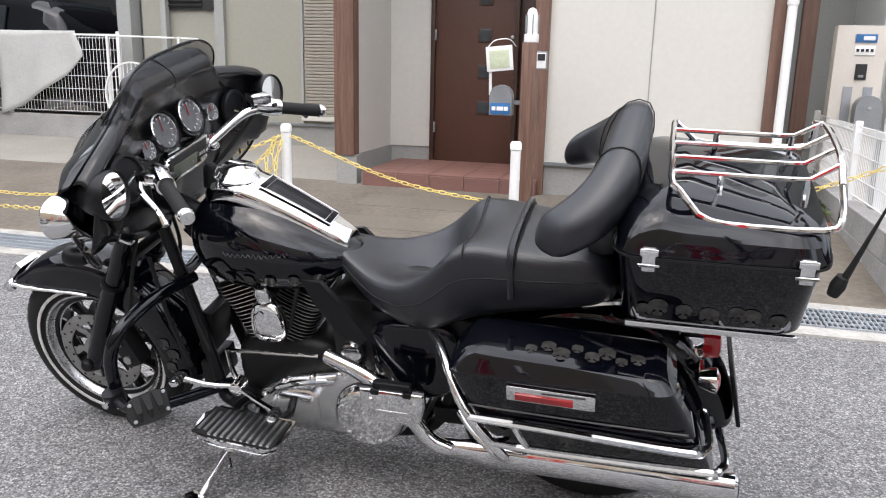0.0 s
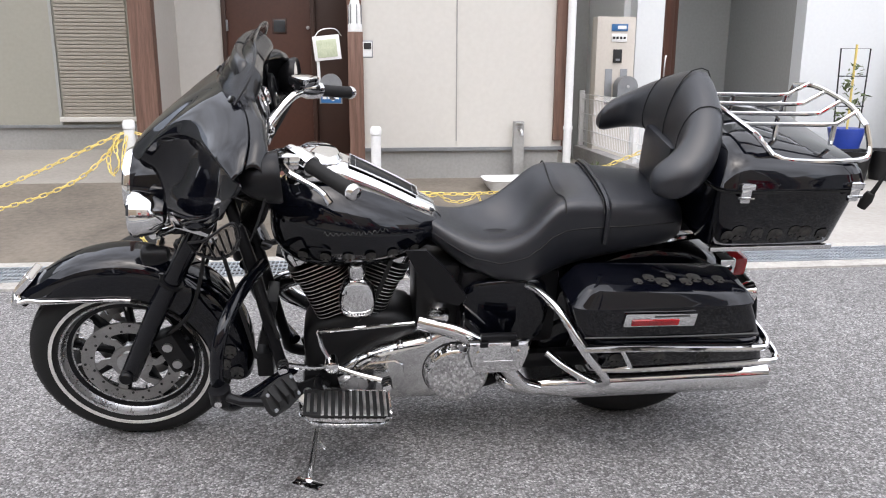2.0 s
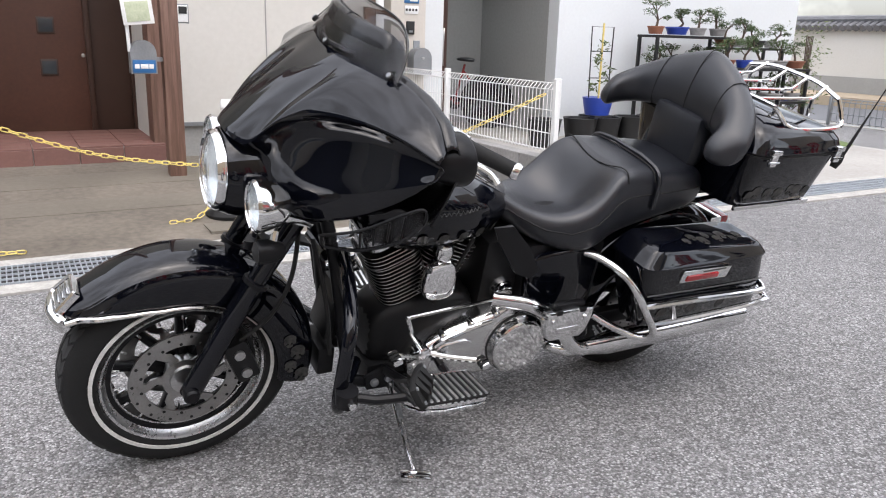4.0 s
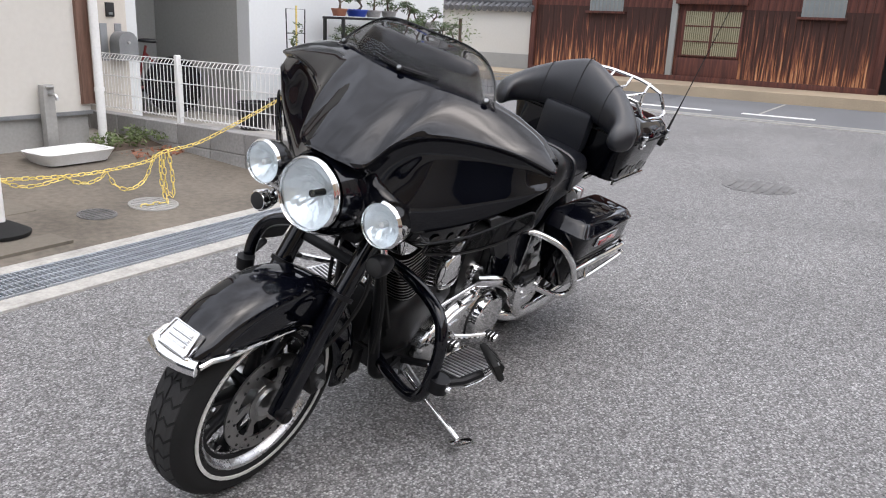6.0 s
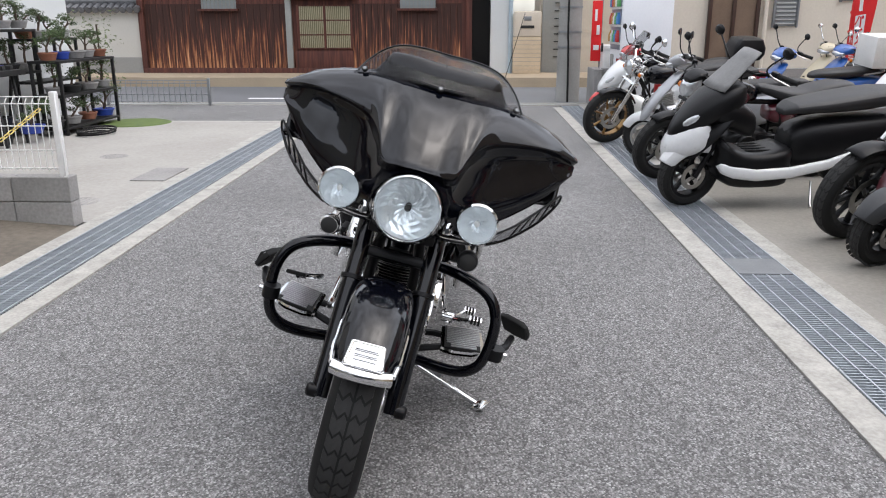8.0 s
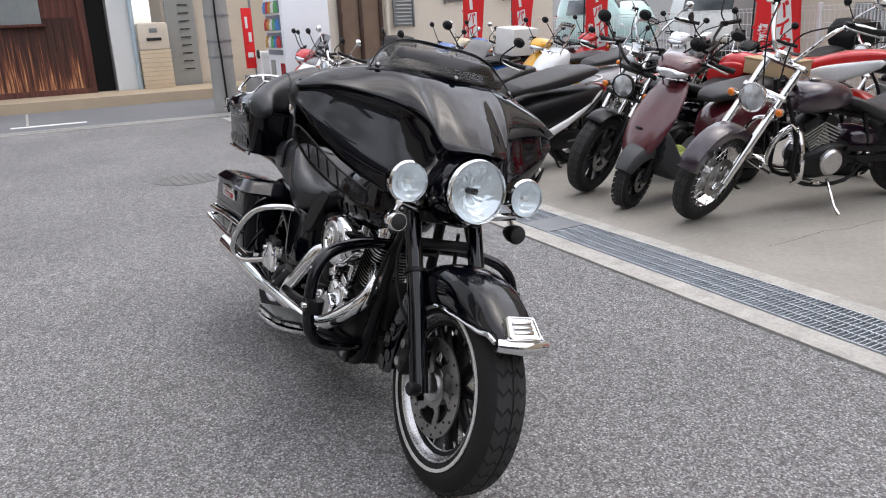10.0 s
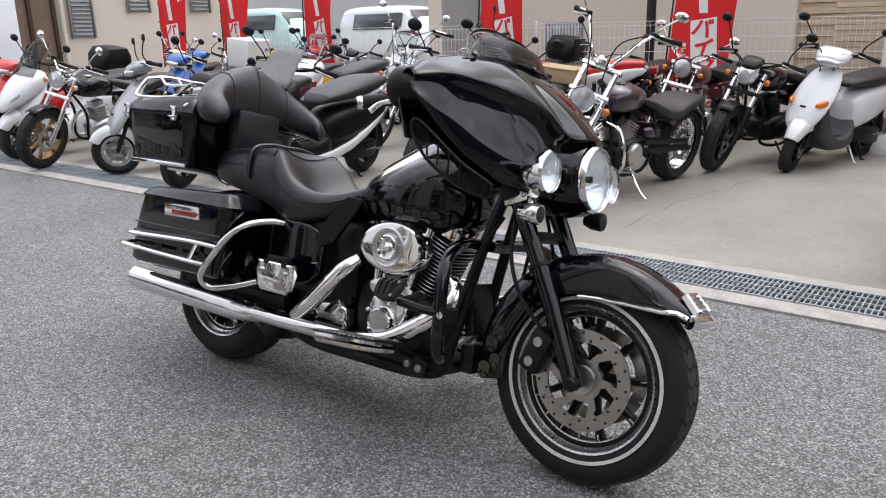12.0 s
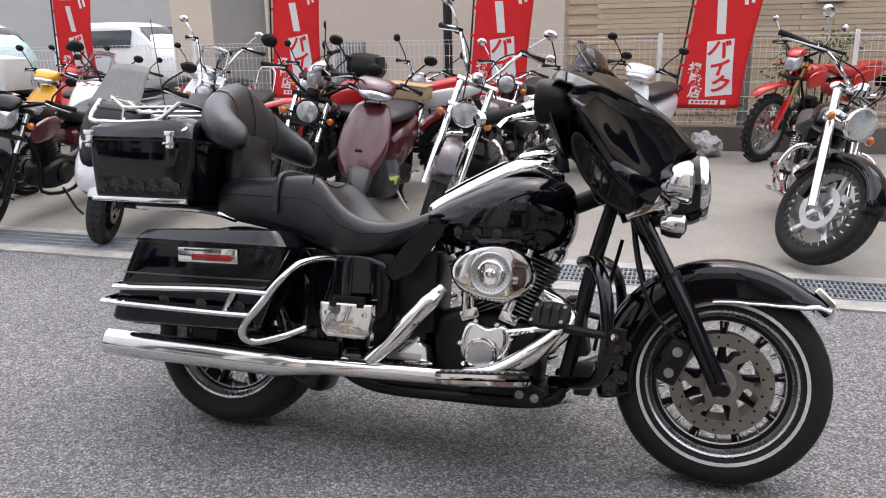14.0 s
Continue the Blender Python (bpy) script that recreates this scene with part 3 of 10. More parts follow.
for i in range(5):
    r = new("tile", riser)
    r.location, r.parent = (-2.085 + 0.31 * i, 6.952, 0.205), step
    for j in range(5):
        t = new("tile", tile)
        t.location, t.parent = (-2.085 + 0.31 * i, 7.05 + 0.206 * j, 0.286), step

# entrance pillar with letter box, lamp, entry phone
pillar = thing("entrance_post", "square brown entrance post with an entry phone and a lantern", "post")
part("post", box((-0.705, 6.46, 0.755), (0.115, 0.115, 1.27), 0.004), M["brown_post"], pillar)
ph = part("entry_phone", box((-0.615, 6.42, 1.262), (0.085, 0.03, 0.13), 0.006), M["grey_metal"], pillar, "small silver entry phone")
part("face", box((-0.615, 6.404, 1.262), (0.068, 0.004, 0.112), 0.002), M["white_plastic"], ph)
part("screen", box((-0.615, 6.400, 1.286), (0.056, 0.006, 0.048), 0.002), M["dark"], ph)
lm = part("lamp", lathe([(0.0, 0), (0.055, 0), (0.055, 0.055), (0.044, 0.06), (0.044, 0.19), (0.03, 0.235), (0.0, 0.25)], (-0.705, 6.46, 1.392), (0, 0, 1), 16), M["white_plastic"], pillar, "small ribbed wall lantern")
for k in range(6):
    part("lamp_rib", tube([(-0.705 + 0.05 * math.cos(k), 6.46 + 0.05 * math.sin(k), 1.44), (-0.705 + 0.05 * math.cos(k), 6.46 + 0.05 * math.sin(k), 1.59)], 0.004, 6), M["grey_metal"], lm)
mb = thing("letter_box", "grey domed metal letter box with a blue plate", "letter box")
prof = [(-0.085, 0), (0.085, 0), (0.085, 0.14)] + [(0.085 * math.cos(a), 0.14 + 0.085 * math.sin(a)) for a in np.linspace(0.2, 2.94, 8)] + [(-0.085, 0.14)]
part("box", prism(prof, 0.10, pose(-0.90, 6.40, 0.855)), M["grey_metal"], mb)
part("plate", box((-0.90, 6.345, 0.905), (0.15, 0.006, 0.085), 0.002), M["blue_sign"], mb, "blue plate")
for k, (dx, w) in enumerate(((-0.048, 0.03), (0.0, 0.05), (0.045, 0.03))):
    part("plate_bar", box((-0.90 + dx, 6.340, 0.905), (w, 0.004, 0.03), 0.001), M["white_plastic"], mb)
part("bracket", box((-0.79, 6.44, 0.95), (0.06, 0.02, 0.03)), M["grey_metal"], mb)
cd = thing("hanging_card", "paper card in a clear sleeve hung with wire", "notice")
part("card", box((-0.86, 6.36, 1.27), (0.20, 0.008, 0.18), 0.002, pose(0, 0, 0, 0, -6, 0)), M["white_cloth"], cd, "pale card")
part("card_picture", box((-0.86, 6.354, 1.265), (0.15, 0.004, 0.13), 0.001, pose(0, 0, 0, 0, -6, 0)), mat("pale_green_paper", (0.55, 0.58, 0.42), 0.7, 0, (0.40, 0.45, 0.30), 25, 90), cd)
part("wire", tube([(-0.95, 6.36, 1.35), (-0.90, 6.38, 1.40), (-0.80, 6.40, 1.41), (-0.75, 6.42, 1.36)], 0.004, 6, 4), M["alu"], cd)
part("stick", tube([(-0.93, 6.38, 1.18), (-0.925, 6.38, 1.0)], 0.012, 6), M["white_plastic"], cd)
cd.location.x -= 0.06

# tap on the plinth, downpipe, basin
tap = thing("outdoor_tap", "steel tap on a short grey stand by the wall", "tap")
part("stand", box((0.70, 6.97, 0.42), (0.09, 0.07, 0.50), 0.008), M["plinth"], tap)
part("spout", tube([(0.70, 6.95, 0.60), (0.70, 6.86, 0.60), (0.705, 6.84, 0.56)], 0.014, 8, 4), M["alu"], tap)
part("handle", box((0.70, 6.92, 0.655), (0.07, 0.02, 0.02), 0.006), M["alu"], tap)
pipe = thing("downpipe", "white rain downpipe at the corner of the house", "downpipe")
part("pipe", tube([(1.135, 6.945, 0.12), (1.135, 6.945, WALL)], 0.035, 12), M["white_plastic"], pipe)
for z in (0.6, 1.7, 2.8):
    part("bracket", lathe([(0.042, 0), (0.042, 0.03)], (1.135, 6.945, z), (0, 0, 1), 12), M["white_plastic"], pipe)
ba = thing("basin", "white plastic wash basin on the driveway", "basin")
bm = loft([oval(0, 0, 0, 0.16, 0.24, 6, 20), oval(0.07, 0, 0, 0.19, 0.28, 6, 20), oval(0.085, 0, 0, 0.20, 0.29, 6, 20), oval(0.085, 0, 0, 0.17, 0.26, 6, 20), oval(0.02, 0, 0, 0.15, 0.23, 6, 20)])
bmesh.ops.transform(bm, matrix=pose(0.62, 6.62, 0.14, 0, -90, 0), verts=bm.verts)
part("bowl", bm, M["white_plastic"], ba)

# ---- low block wall and mesh fence beside the driveway ----
fw = tagged(new("wall_blocks"), "low wall of grey concrete blocks, two courses", "wall", kind="structure")
blk = finish(box((0, 0, 0), (0.12, 0.392, 0.168), 0.005, seg=1), M["block"], False)
for j in range(2):
    for i in range(8):
        b = new("block", blk)
        b.location, b.parent = (1.60 + random.uniform(-0.002, 0.002), 5.14 + 0.398 * i, 0.090 + 0.172 * j), fw


def mesh_fence(name, a, b, z0, z1, label, pitch=0.05, post=1.55, mt=None, wire=0.0032):
    """A welded wire fence from a to b: posts, wires upright and across, bent over at top and foot."""
    mt = mt or M["white_metal"]
    root = thing(name, label, "fence")
    a, b = Vector((*a, 0)), Vector((*b, 0))
    d = b - a
    ln, u = d.length, d.normalized()
    nrm = Vector((-u.y, u.x, 0))
    n = max(int(ln / post + 0.5), 1)
    for i in range(n + 1):
        p = a + d * (i / n)
        part("post", box((p.x, p.y, (z0 + z1) / 2 + 0.01), (0.045, 0.045, z1 - z0 + 0.04), 0.006, pose(0, 0, 0, 0, 0, math.degrees(math.atan2(u.y, u.x))), seg=1), mt, root)
    q = [Vector((0, 0, z0 + 0.03)) + nrm * 0.03, Vector((0, 0, z0 + 0.06)), Vector((0, 0, z1 - 0.05)), Vector((0, 0, z1 - 0.01)) + nrm * 0.035]
    wire_mesh = finish(tube(q, wire, 4), mt, False)
    for i in range(int(ln / pitch)):
        w = new("wire", wire_mesh)
        w.location, w.parent = a + u * (i + 0.5) * pitch, root
    zs = [z0 + 0.05] + list(np.arange(z0 + 0.17, z1 - 0.1, 0.16)) + [z1 - 0.05, z1 - 0.005]
    for z in zs:
        part("cross_wire", tube([a + Vector((0, 0, z)), b + Vector((0, 0, z))], wire * 1.35, 5), mt, root)
    return root


mesh_fence("mesh_fence", (1.60, 8.1), (1.60, 5.0), 0.345, 0.87, "white welded wire fence on the low block wall", 0.045)

# chain barrier: posts and drooping yellow chain
link = bmesh.new()
ring = [Vector((0.016 * math.cos(k) + (0.009 if math.cos(k) > 0 else -0.009), 0.011 * math.sin(k), 0)) for k in np.linspace(0, 2 * math.pi, 12, endpoint=False)]
tube(ring, 0.0036, 5, bm=link, loop=True)
link_mesh = finish(link, M["yellow"])


def chain(pts, label):
    """A plastic chain hung through the given points, link by link."""
    root = thing("chain", label, "chain", "yellow chains")
    line = catmull(pts, 14)
    cum = [0.0]
    for p, q in zip(line, line[1:]):
        cum.append(cum[-1] + (q - p).length)
    n = int(cum[-1] / 0.042)
    for i in range(n):
        s = (i + 0.5) * cum[-1] / n
        k = max(j for j in range(len(cum) - 1) if cum[j] <= s)
        f = (s - cum[k]) / max(cum[k + 1] - cum[k], 1e-6)
        p = line[k].lerp(line[k + 1], f)
        d = (line[k + 1] - line[k]).normalized()
        q = d.to_track_quat("X", "Z").to_matrix().to_4x4()
        o = new("link", link_mesh)
        o.parent = root
        o.matrix_basis = Matrix.Translation(p) @ q @ pose(0, 0, 0, 90 * (i % 2) + 20)
    return root


def barrier(x, y, z, h):
    root = thing("barrier_post", "white plastic barrier post on a black rubber base", "barrier post", "barrier posts")
    part("base", lathe([(0, 0), (0.15, 0), (0.155, 0.02), (0.10, 0.05), (0.05, 0.075), (0, 0.078)], (x, y, z), (0, 0, 1), 24), M["rubber"], root, "black rubber foot")
    part("post", lathe([(0.032, 0.06), (0.032, h - 0.055), (0.037, h - 0.05), (0.037, h - 0.015), (0.028, h), (0, h)], (x, y, z), (0, 0, 1), 16), M["white_plastic"], root)
    return root


barrier(-2.10, 5.22, 0.025, 0.79)
barrier(-0.595, 5.375, 0.040, 0.715)
chain([(-4.6, 5.0, 0.28), (-3.9, 5.02, 0.26), (-3.0, 5.10, 0.38), (-2.13, 5.22, 0.74)], "yellow plastic chain tied to a white post")
chain([(-2.07, 5.22, 0.74), (-1.35, 5.30, 0.47), (-0.62, 5.37, 0.345)], "yellow plastic chain between white posts")
chain([(-0.57, 5.38, 0.340), (-0.18, 5.385, 0.305), (0.087, 5.388, 0.301), (0.38, 5.38, 0.325), (0.50, 5.376, 0.37), (0.74, 5.30, 0.42), (1.16, 5.19, 0.60), (1.56, 5.08, 0.79)], "pale yellow plastic chain tied to the fence")
chain([(-2.14, 5.19, 0.70), (-2.45, 5.14, 0.44), (-3.0, 5.06, 0.27), (-3.8, 5.0, 0.17), (-4.6, 4.97, 0.17)], "slack yellow chain beside the first one")
chain([(-2.145, 5.19, 0.74), (-2.17, 5.15, 0.66), (-2.15, 5.12, 0.56), (-2.20, 5.14, 0.50), (-2.22, 5.17, 0.60), (-2.16, 5.18, 0.72)], "yellow chain end bundled at a white post")
chain([(-2.11, 5.18, 0.72), (-2.12, 5.10, 0.55), (-2.08, 5.04, 0.25), (-1.95, 4.97, 0.06), (-1.75, 4.97, 0.03)], "yellow chain hanging loose from a white post")
chain([(0.47, 5.37, 0.365), (0.455, 5.36, 0.20), (0.455, 5.33, 0.085), (0.45, 5.31, 0.058), (0.36, 5.32, 0.056), (0.27, 5.33, 0.056)], "yellow chain end hanging down onto the concrete")
chain([(0.49, 5.37, 0.365), (0.485, 5.36, 0.20), (0.49, 5.35, 0.085)], "yellow chain end hanging in a bundle")
chain([(0.53, 5.37, 0.375), (0.545, 5.36, 0.20), (0.535, 5.35, 0.085), (0.50, 5.35, 0.10)], "yellow chain end hanging in a bundle")
chain([(0.087, 5.385, 0.295), (0.13, 5.378, 0.21), (0.22, 5.373, 0.168), (0.34, 5.375, 0.21), (0.43, 5.378, 0.355)], "slack yellow chain looped back")
chain([(-0.18, 5.380, 0.30), (-0.12, 5.376, 0.262), (-0.044, 5.374, 0.248), (0.03, 5.376, 0.265), (0.075, 5.380, 0.295)], "slack pale yellow chain looped back")
chain([(-0.555, 5.376, 0.332), (-0.48, 5.372, 0.295), (-0.40, 5.370, 0.281), (-0.30, 5.372, 0.285), (-0.19, 5.378, 0.30)], "slack pale yellow chain looped back")
chain([(-0.62, 5.345, 0.335), (-0.66, 5.335, 0.24), (-0.73, 5.32, 0.13), (-0.83, 5.30, 0.055), (-0.98, 5.28, 0.048)], "yellow chain trailing from a white post onto the concrete")

# ---- white house: pillar with entry panel, recess, bonsai ----
wall("wall_white_left", 2.17, 2.46, 8.2, 8.4, 0.0, 6.5, M["house_white"], "white rendered wall end beside the recess")
wall("wall_white_left_side", 2.10, 2.30, 8.4, 12, 0.0, 6.5, M["house_white"], "white rendered side wall")
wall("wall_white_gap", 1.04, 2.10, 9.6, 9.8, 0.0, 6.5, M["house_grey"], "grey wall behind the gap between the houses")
wall("trim_gap", 1.52, 1.66, 9.0, 9.1, 0.0, 6.5, M["brown_post"], "brown post in the gap", "trim")
# recess walls take house_grey, about half the tone of house_white
wall("wall_recess", 2.55, 4.1, 9.9, 10.1, 0.0, 6.5, M["house_grey"], "wall inside the recess, darker than the white front")
wall("wall_recess_side", 4.0, 4.12, 8.4, 9.9, 0.0, 6.5, M["house_grey"], "side wall of the recess, darker than the white front")
wall("wall_white_right", 4.0, 8.2, 8.2, 8.4, 0.0, 6.5, M["house_white"], "white rendered wall behind the plant stands")
wall("wall_white_end", 8.0, 8.2, 8.4, 14, 0.0, 6.5, M["house_white"], "white rendered end wall")
structure("ceiling_recess", box((3.3, 9.1, 3.1), (1.6, 1.8, 0.1)), M["house_white"], "white ceiling of the recess", "ceiling")
d2 = tagged(new("door_2"), "dark red-brown timber door in the recess", "door", kind="structure")
part("door_leaf", box((2.62, 8.50, 1.25), (0.30, 0.05, 2.5), 0.004, pose(0, 0, 0, 0, 0, 52)), M["brown_door"], d2)
part("door_stile", box((2.72, 8.66, 1.25), (0.06, 0.06, 2.5), 0.004, pose(0, 0, 0, 0, 0, 52)), M["brown_frame"], d2)
part("side_leaf", box((2.80, 8.80, 1.25), (0.24, 0.05, 2.5), 0.004, pose(0, 0, 0, 0, 0, 52)), M["brown_door"], d2)
part("handle", tube([(2.58, 8.40, 0.85), (2.56, 8.37, 0.92), (2.57, 8.38, 1.18), (2.59, 8.41, 1.25)], 0.011, 8, 3), M["alu"], d2)
pp = thing("gate_pillar", "beige entry pillar with a camera panel and letter slot", "pillar")
part("pillar", box((1.79, 7.78, 0.80), (0.38, 0.16, 1.60), 0.006), mat("beige_panel", (0.55, 0.51, 0.45), 0.6, 0, (0.49, 0.45, 0.40), 2, 40), pp)
part("blue_plate", box((1.82, 7.695, 1.50), (0.16, 0.01, 0.065), 0.002), M["blue_sign"], pp, "blue plate")
part("plate_bar", box((1.84, 7.688, 1.50), (0.085, 0.004, 0.032), 0.001), M["white_plastic"], pp)
part("white_plate", box((1.82, 7.695, 1.405), (0.15, 0.008, 0.075), 0.002), M["white_plastic"], pp)
for k in range(4):
    part("plate_mark", box((1.765 + 0.035 * k, 7.689, 1.405), (0.022, 0.004, 0.022), 0.001), M["dark"], pp)
pc = part("camera_panel", box((1.81, 7.695, 1.235), (0.085, 0.02, 0.125), 0.004), M["dark"], pp, "dark door camera panel")
part("camera_button", box((1.81, 7.682, 1.20), (0.04, 0.006, 0.02), 0.002), M["grey_metal"], pc)
for x in (1.73, 1.88):
    part("slot_panel", box((x, 7.695, 0.95), (0.07, 0.012, 0.33), 0.003), M["grey_metal"], pp)
lb = thing("letter_box", "silver arched letter box with a round lock", "letter box")
prof = [(-0.10, 0), (0.10, 0), (0.10, 0.16)] + [(0.10 * math.cos(a), 0.16 + 0.10 * math.sin(a)) for a in np.linspace(0.2, 2.94, 8)] + [(-0.10, 0.16)]
part("box", prism(prof, 0.14, pose(1.88, 7.62, 0.79)), M["grey_metal"], lb)
part("lock", lathe([(0.014, 0), (0.014, 0.012), (0, 0.014)], (1.88, 7.55, 0.95), (0, -1, 0), 12), M["alu"], lb)
slab("bed", 1.0, 1.54, 6.55, 7.0, 0.0, 0.12, M["bark"], "patch of bare soil by the fence", "soil", za=0.19)


def leaf_cluster(bm, c, r, n, size, flat=1.0, seed=0):
    rnd = random.Random(seed)
    for _ in range(n):
        d = Vector((rnd.gauss(0, 1), rnd.gauss(0, 1), rnd.gauss(0, 1))).normalized()
        p = Vector(c) + Vector((d.x * r, d.y * r, d.z * r * flat)) * rnd.uniform(0.35, 1.0) ** 0.6
        u = Vector((rnd.gauss(0, 1), rnd.gauss(0, 1), rnd.gauss(0, 0.6))).normalized()
        v = u.cross(d if abs(u.dot(d)) < 0.9 else Vector((0, 0, 1))).normalized()
        s = size * rnd.uniform(0.6, 1.3)
        q = [p - u * s, p + v * s * 0.35, p + u * s, p - v * s * 0.35]
        bm.faces.new([bm.verts.new(w) for w in q])


bm = bmesh.new()
for i in range(26):
    leaf_cluster(bm, (random.uniform(0.95, 1.5), random.uniform(6.6, 6.98), random.uniform(0.17, 0.26)), 0.07, 22, 0.022, 0.8, i)
solo("weeds", bm, M["leaf"], "low green weeds growing by the wall", "weeds", kind="stuff", smooth=False)
bm = bmesh.new()
for i in range(16):
    leaf_cluster(bm, (random.uniform(1.1, 1.52), random.uniform(6.4, 6.7), 0.13), 0.08, 16, 0.025, 0.3, i + 50)
solo("dry_leaves", bm, M["terracotta"], "brown dry leaves lying by the fence", "leaves", kind="stuff", smooth=False)


def bonsai(x, y, z, h, pot_mt, seed, group="bonsai"):
    rnd = random.Random(seed)
    root = thing("bonsai", "small potted bonsai tree with a bent trunk", "potted plant", group)
    w = rnd.uniform(0.09, 0.14)
    part("pot", lathe([(0, 0), (w * 0.8, 0), (w, 0.07), (w * 1.08, 0.075), (w * 1.08, 0.09), (w * 0.9, 0.09), (w * 0.85, 0.07), (0, 0.07)], (x, y, z), (0, 0, 1), 14), pot_mt, root)
    pts = [Vector((x, y, z + 0.06))]
    for k in range(3):
        pts.append(pts[-1] + Vector((rnd.uniform(-0.06, 0.06), rnd.uniform(-0.04, 0.04), h / 3)))
    bm = tube(pts, [0.018, 0.013, 0.009, 0.004], 7, 4)
    tips = [pts[-1]]
    for k in range(4):
        b = pts[1 + k % 2]
        e = b + Vector((rnd.uniform(-0.14, 0.14), rnd.uniform(-0.09, 0.09), rnd.uniform(0.03, 0.12)))
        tube([b, (b + e) / 2 + Vector((0, 0, 0.02)), e], [0.008, 0.006, 0.003], 5, bm=bm)
        tips.append(e)
    part("trunk", bm, M["bark"], root)
    bm = bmesh.new()
    for k, t in enumerate(tips):
        leaf_cluster(bm, t, rnd.uniform(0.06, 0.10), 90, 0.016, 0.55, seed * 10 + k)
    part("crown", bm, M["foliage"], root, smooth=False)
    return root


def plant_stand(x0, x1, y, shelves, depth, label):
    root = thing("plant_stand", label, "plant stand")
    top = shelves[-1]
    for x in (x0, x1):
        for dy in (-depth / 2, depth / 2):
            part("leg", box((x, y + dy, top / 2 + 0.01), (0.035, 0.035, top), 0.003), M["black_metal"], root)
    for z in shelves:
        part("shelf", box(((x0 + x1) / 2, y, z), (x1 - x0 + 0.05, depth + 0.04, 0.03), 0.004), M["black_metal"], root)
    return root


pots = [M["block"], M["terracotta"], M["blue_pot"], M["dark"]]
plant_stand(5.05, 6.25, 7.80, (0.12, 0.75, 1.24), 0.30, "black steel stand with three shelves of bonsai")
plant_stand(5.75, 7.15, 7.30, (0.10, 0.48, 0.88), 0.34, "low black steel stand crowded with bonsai")
plant_stand(6.3, 7.35, 7.85, (0.6, 1.12), 0.30, "black steel stand holding potted plants")
k = 0
for xs, y, z, h in ((np.linspace(5.15, 6.2, 4), 7.80, 1.265, 0.26), (np.linspace(6.4, 7.3, 4), 7.85, 1.14, 0.22), (np.linspace(5.15, 6.2, 4), 7.78, 0.77, 0.34), (np.linspace(5.85, 7.1, 5), 7.30, 0.90, 0.30), (np.linspace(5.85, 7.1, 4), 7.28, 0.50, 0.26), (np.linspace(5.2, 7.0, 5), 7.25, 0.13, 0.22)):
    for x in xs:
        k += 1
        bonsai(float(x), y, z, h * random.uniform(0.75, 1.15), pots[k % 4 if k % 3 else 0], k)
# trestle and tools, pots by the fence
tr = thing("trestle", "black folding trestle with clamps", "trestle")
part("beam", box((5.05, 7.35, 0.80), (0.55, 0.12, 0.06), 0.006), M["black_metal"], tr)
part("beam", box((5.05, 7.50, 0.80), (0.55, 0.05, 0.06), 0.006), M["black_metal"], tr)
for x in (4.85, 5.25):
    for dx, dy in ((-0.12, -0.15), (0.12, 0.2)):
        part("leg", tube([(x, 7.42, 0.78), (x + dx, 7.42 + dy, 0.03)], 0.02, 6), M["black_metal"], tr)
for x in (4.9, 5.05, 5.2):
    part("clamp", box((x, 7.42, 0.85), (0.06, 0.10, 0.05), 0.01), M["dark"], tr)
for i, x in enumerate((3.4, 3.9, 4.25, 4.65, 5.0)):
    pt = thing("plant_pot", "black plastic planter tub in a row by the wall", "plant pot", "planter tubs")
    part("tub", lathe([(0, 0), (0.15, 0), (0.19, 0.28), (0.20, 0.30), (0.17, 0.30), (0.16, 0.24), (0, 0.24)], (x, 7.55, 0.025), (0, 0, 1), 16), M["black_metal"], pt)
tl = thing("trellis_plant", "blue pot with a plant tied to a wire trellis", "potted plant")
part("pot", lathe([(0, 0), (0.14, 0), (0.18, 0.2), (0.15, 0.2), (0, 0.18)], (4.3, 7.75, 0.33), (0, 0, 1), 16), M["blue_pot"], tl)
part("pot_stand", box((4.3, 7.75, 0.18), (0.3, 0.3, 0.30), 0.01), M["black_metal"], tl)
part("trellis", tube([(4.16, 7.75, 0.5), (4.14, 7.75, 1.32), (4.46, 7.75, 1.32), (4.44, 7.75, 0.5)], 0.008, 6), M["black_metal"], tl)
for z in (0.75, 1.05):
    part("rung", tube([(4.14, 7.75, z), (4.46, 7.75, z)], 0.006, 6), M["black_metal"], tl)
part("stake", tube([(4.3, 7.74, 0.5), (4.3, 7.74, 1.36)], 0.012, 6), M["yellow"], tl)
bm = bmesh.new()
for i in range(6):
    leaf_cluster(bm, (4.3 + random.uniform(-0.14, 0.14), 7.74, 0.65 + 0.09 * i), 0.08, 14, 0.04, 1, 70 + i)
part("leaves", bm, M["leaf"], tl, smooth=False)
for x, y, z in ((4.9, 7.7, 0.25),):
    ho = thing("hose", "coiled black garden hose on the concrete", "hose")
    part("coil", tube([(5.9 + 0.25 * math.cos(a) * (1 + 0.02 * a), 6.85 + 0.2 * math.sin(a), 0.03 + 0.004 * a) for a in np.linspace(0, 14, 60)], 0.012, 6), M["rubber"], ho)
structure("grass_patch", lathe([(0, 0.02), (0.45, 0.02), (0.5, 0.0)], (7.0, 6.85, 0.012), (0, 0, 1), 18), M["grass"], "small patch of green turf", "grass")
bm = bmesh.new()
for i in range(30):
    leaf_cluster(bm, (7.55 + random.uniform(-0.2, 0.3), 7.5 + random.uniform(-0.2, 0.2), 0.4 + 0.035 * i), 0.14, 16, 0.025, 1, 200 + i)
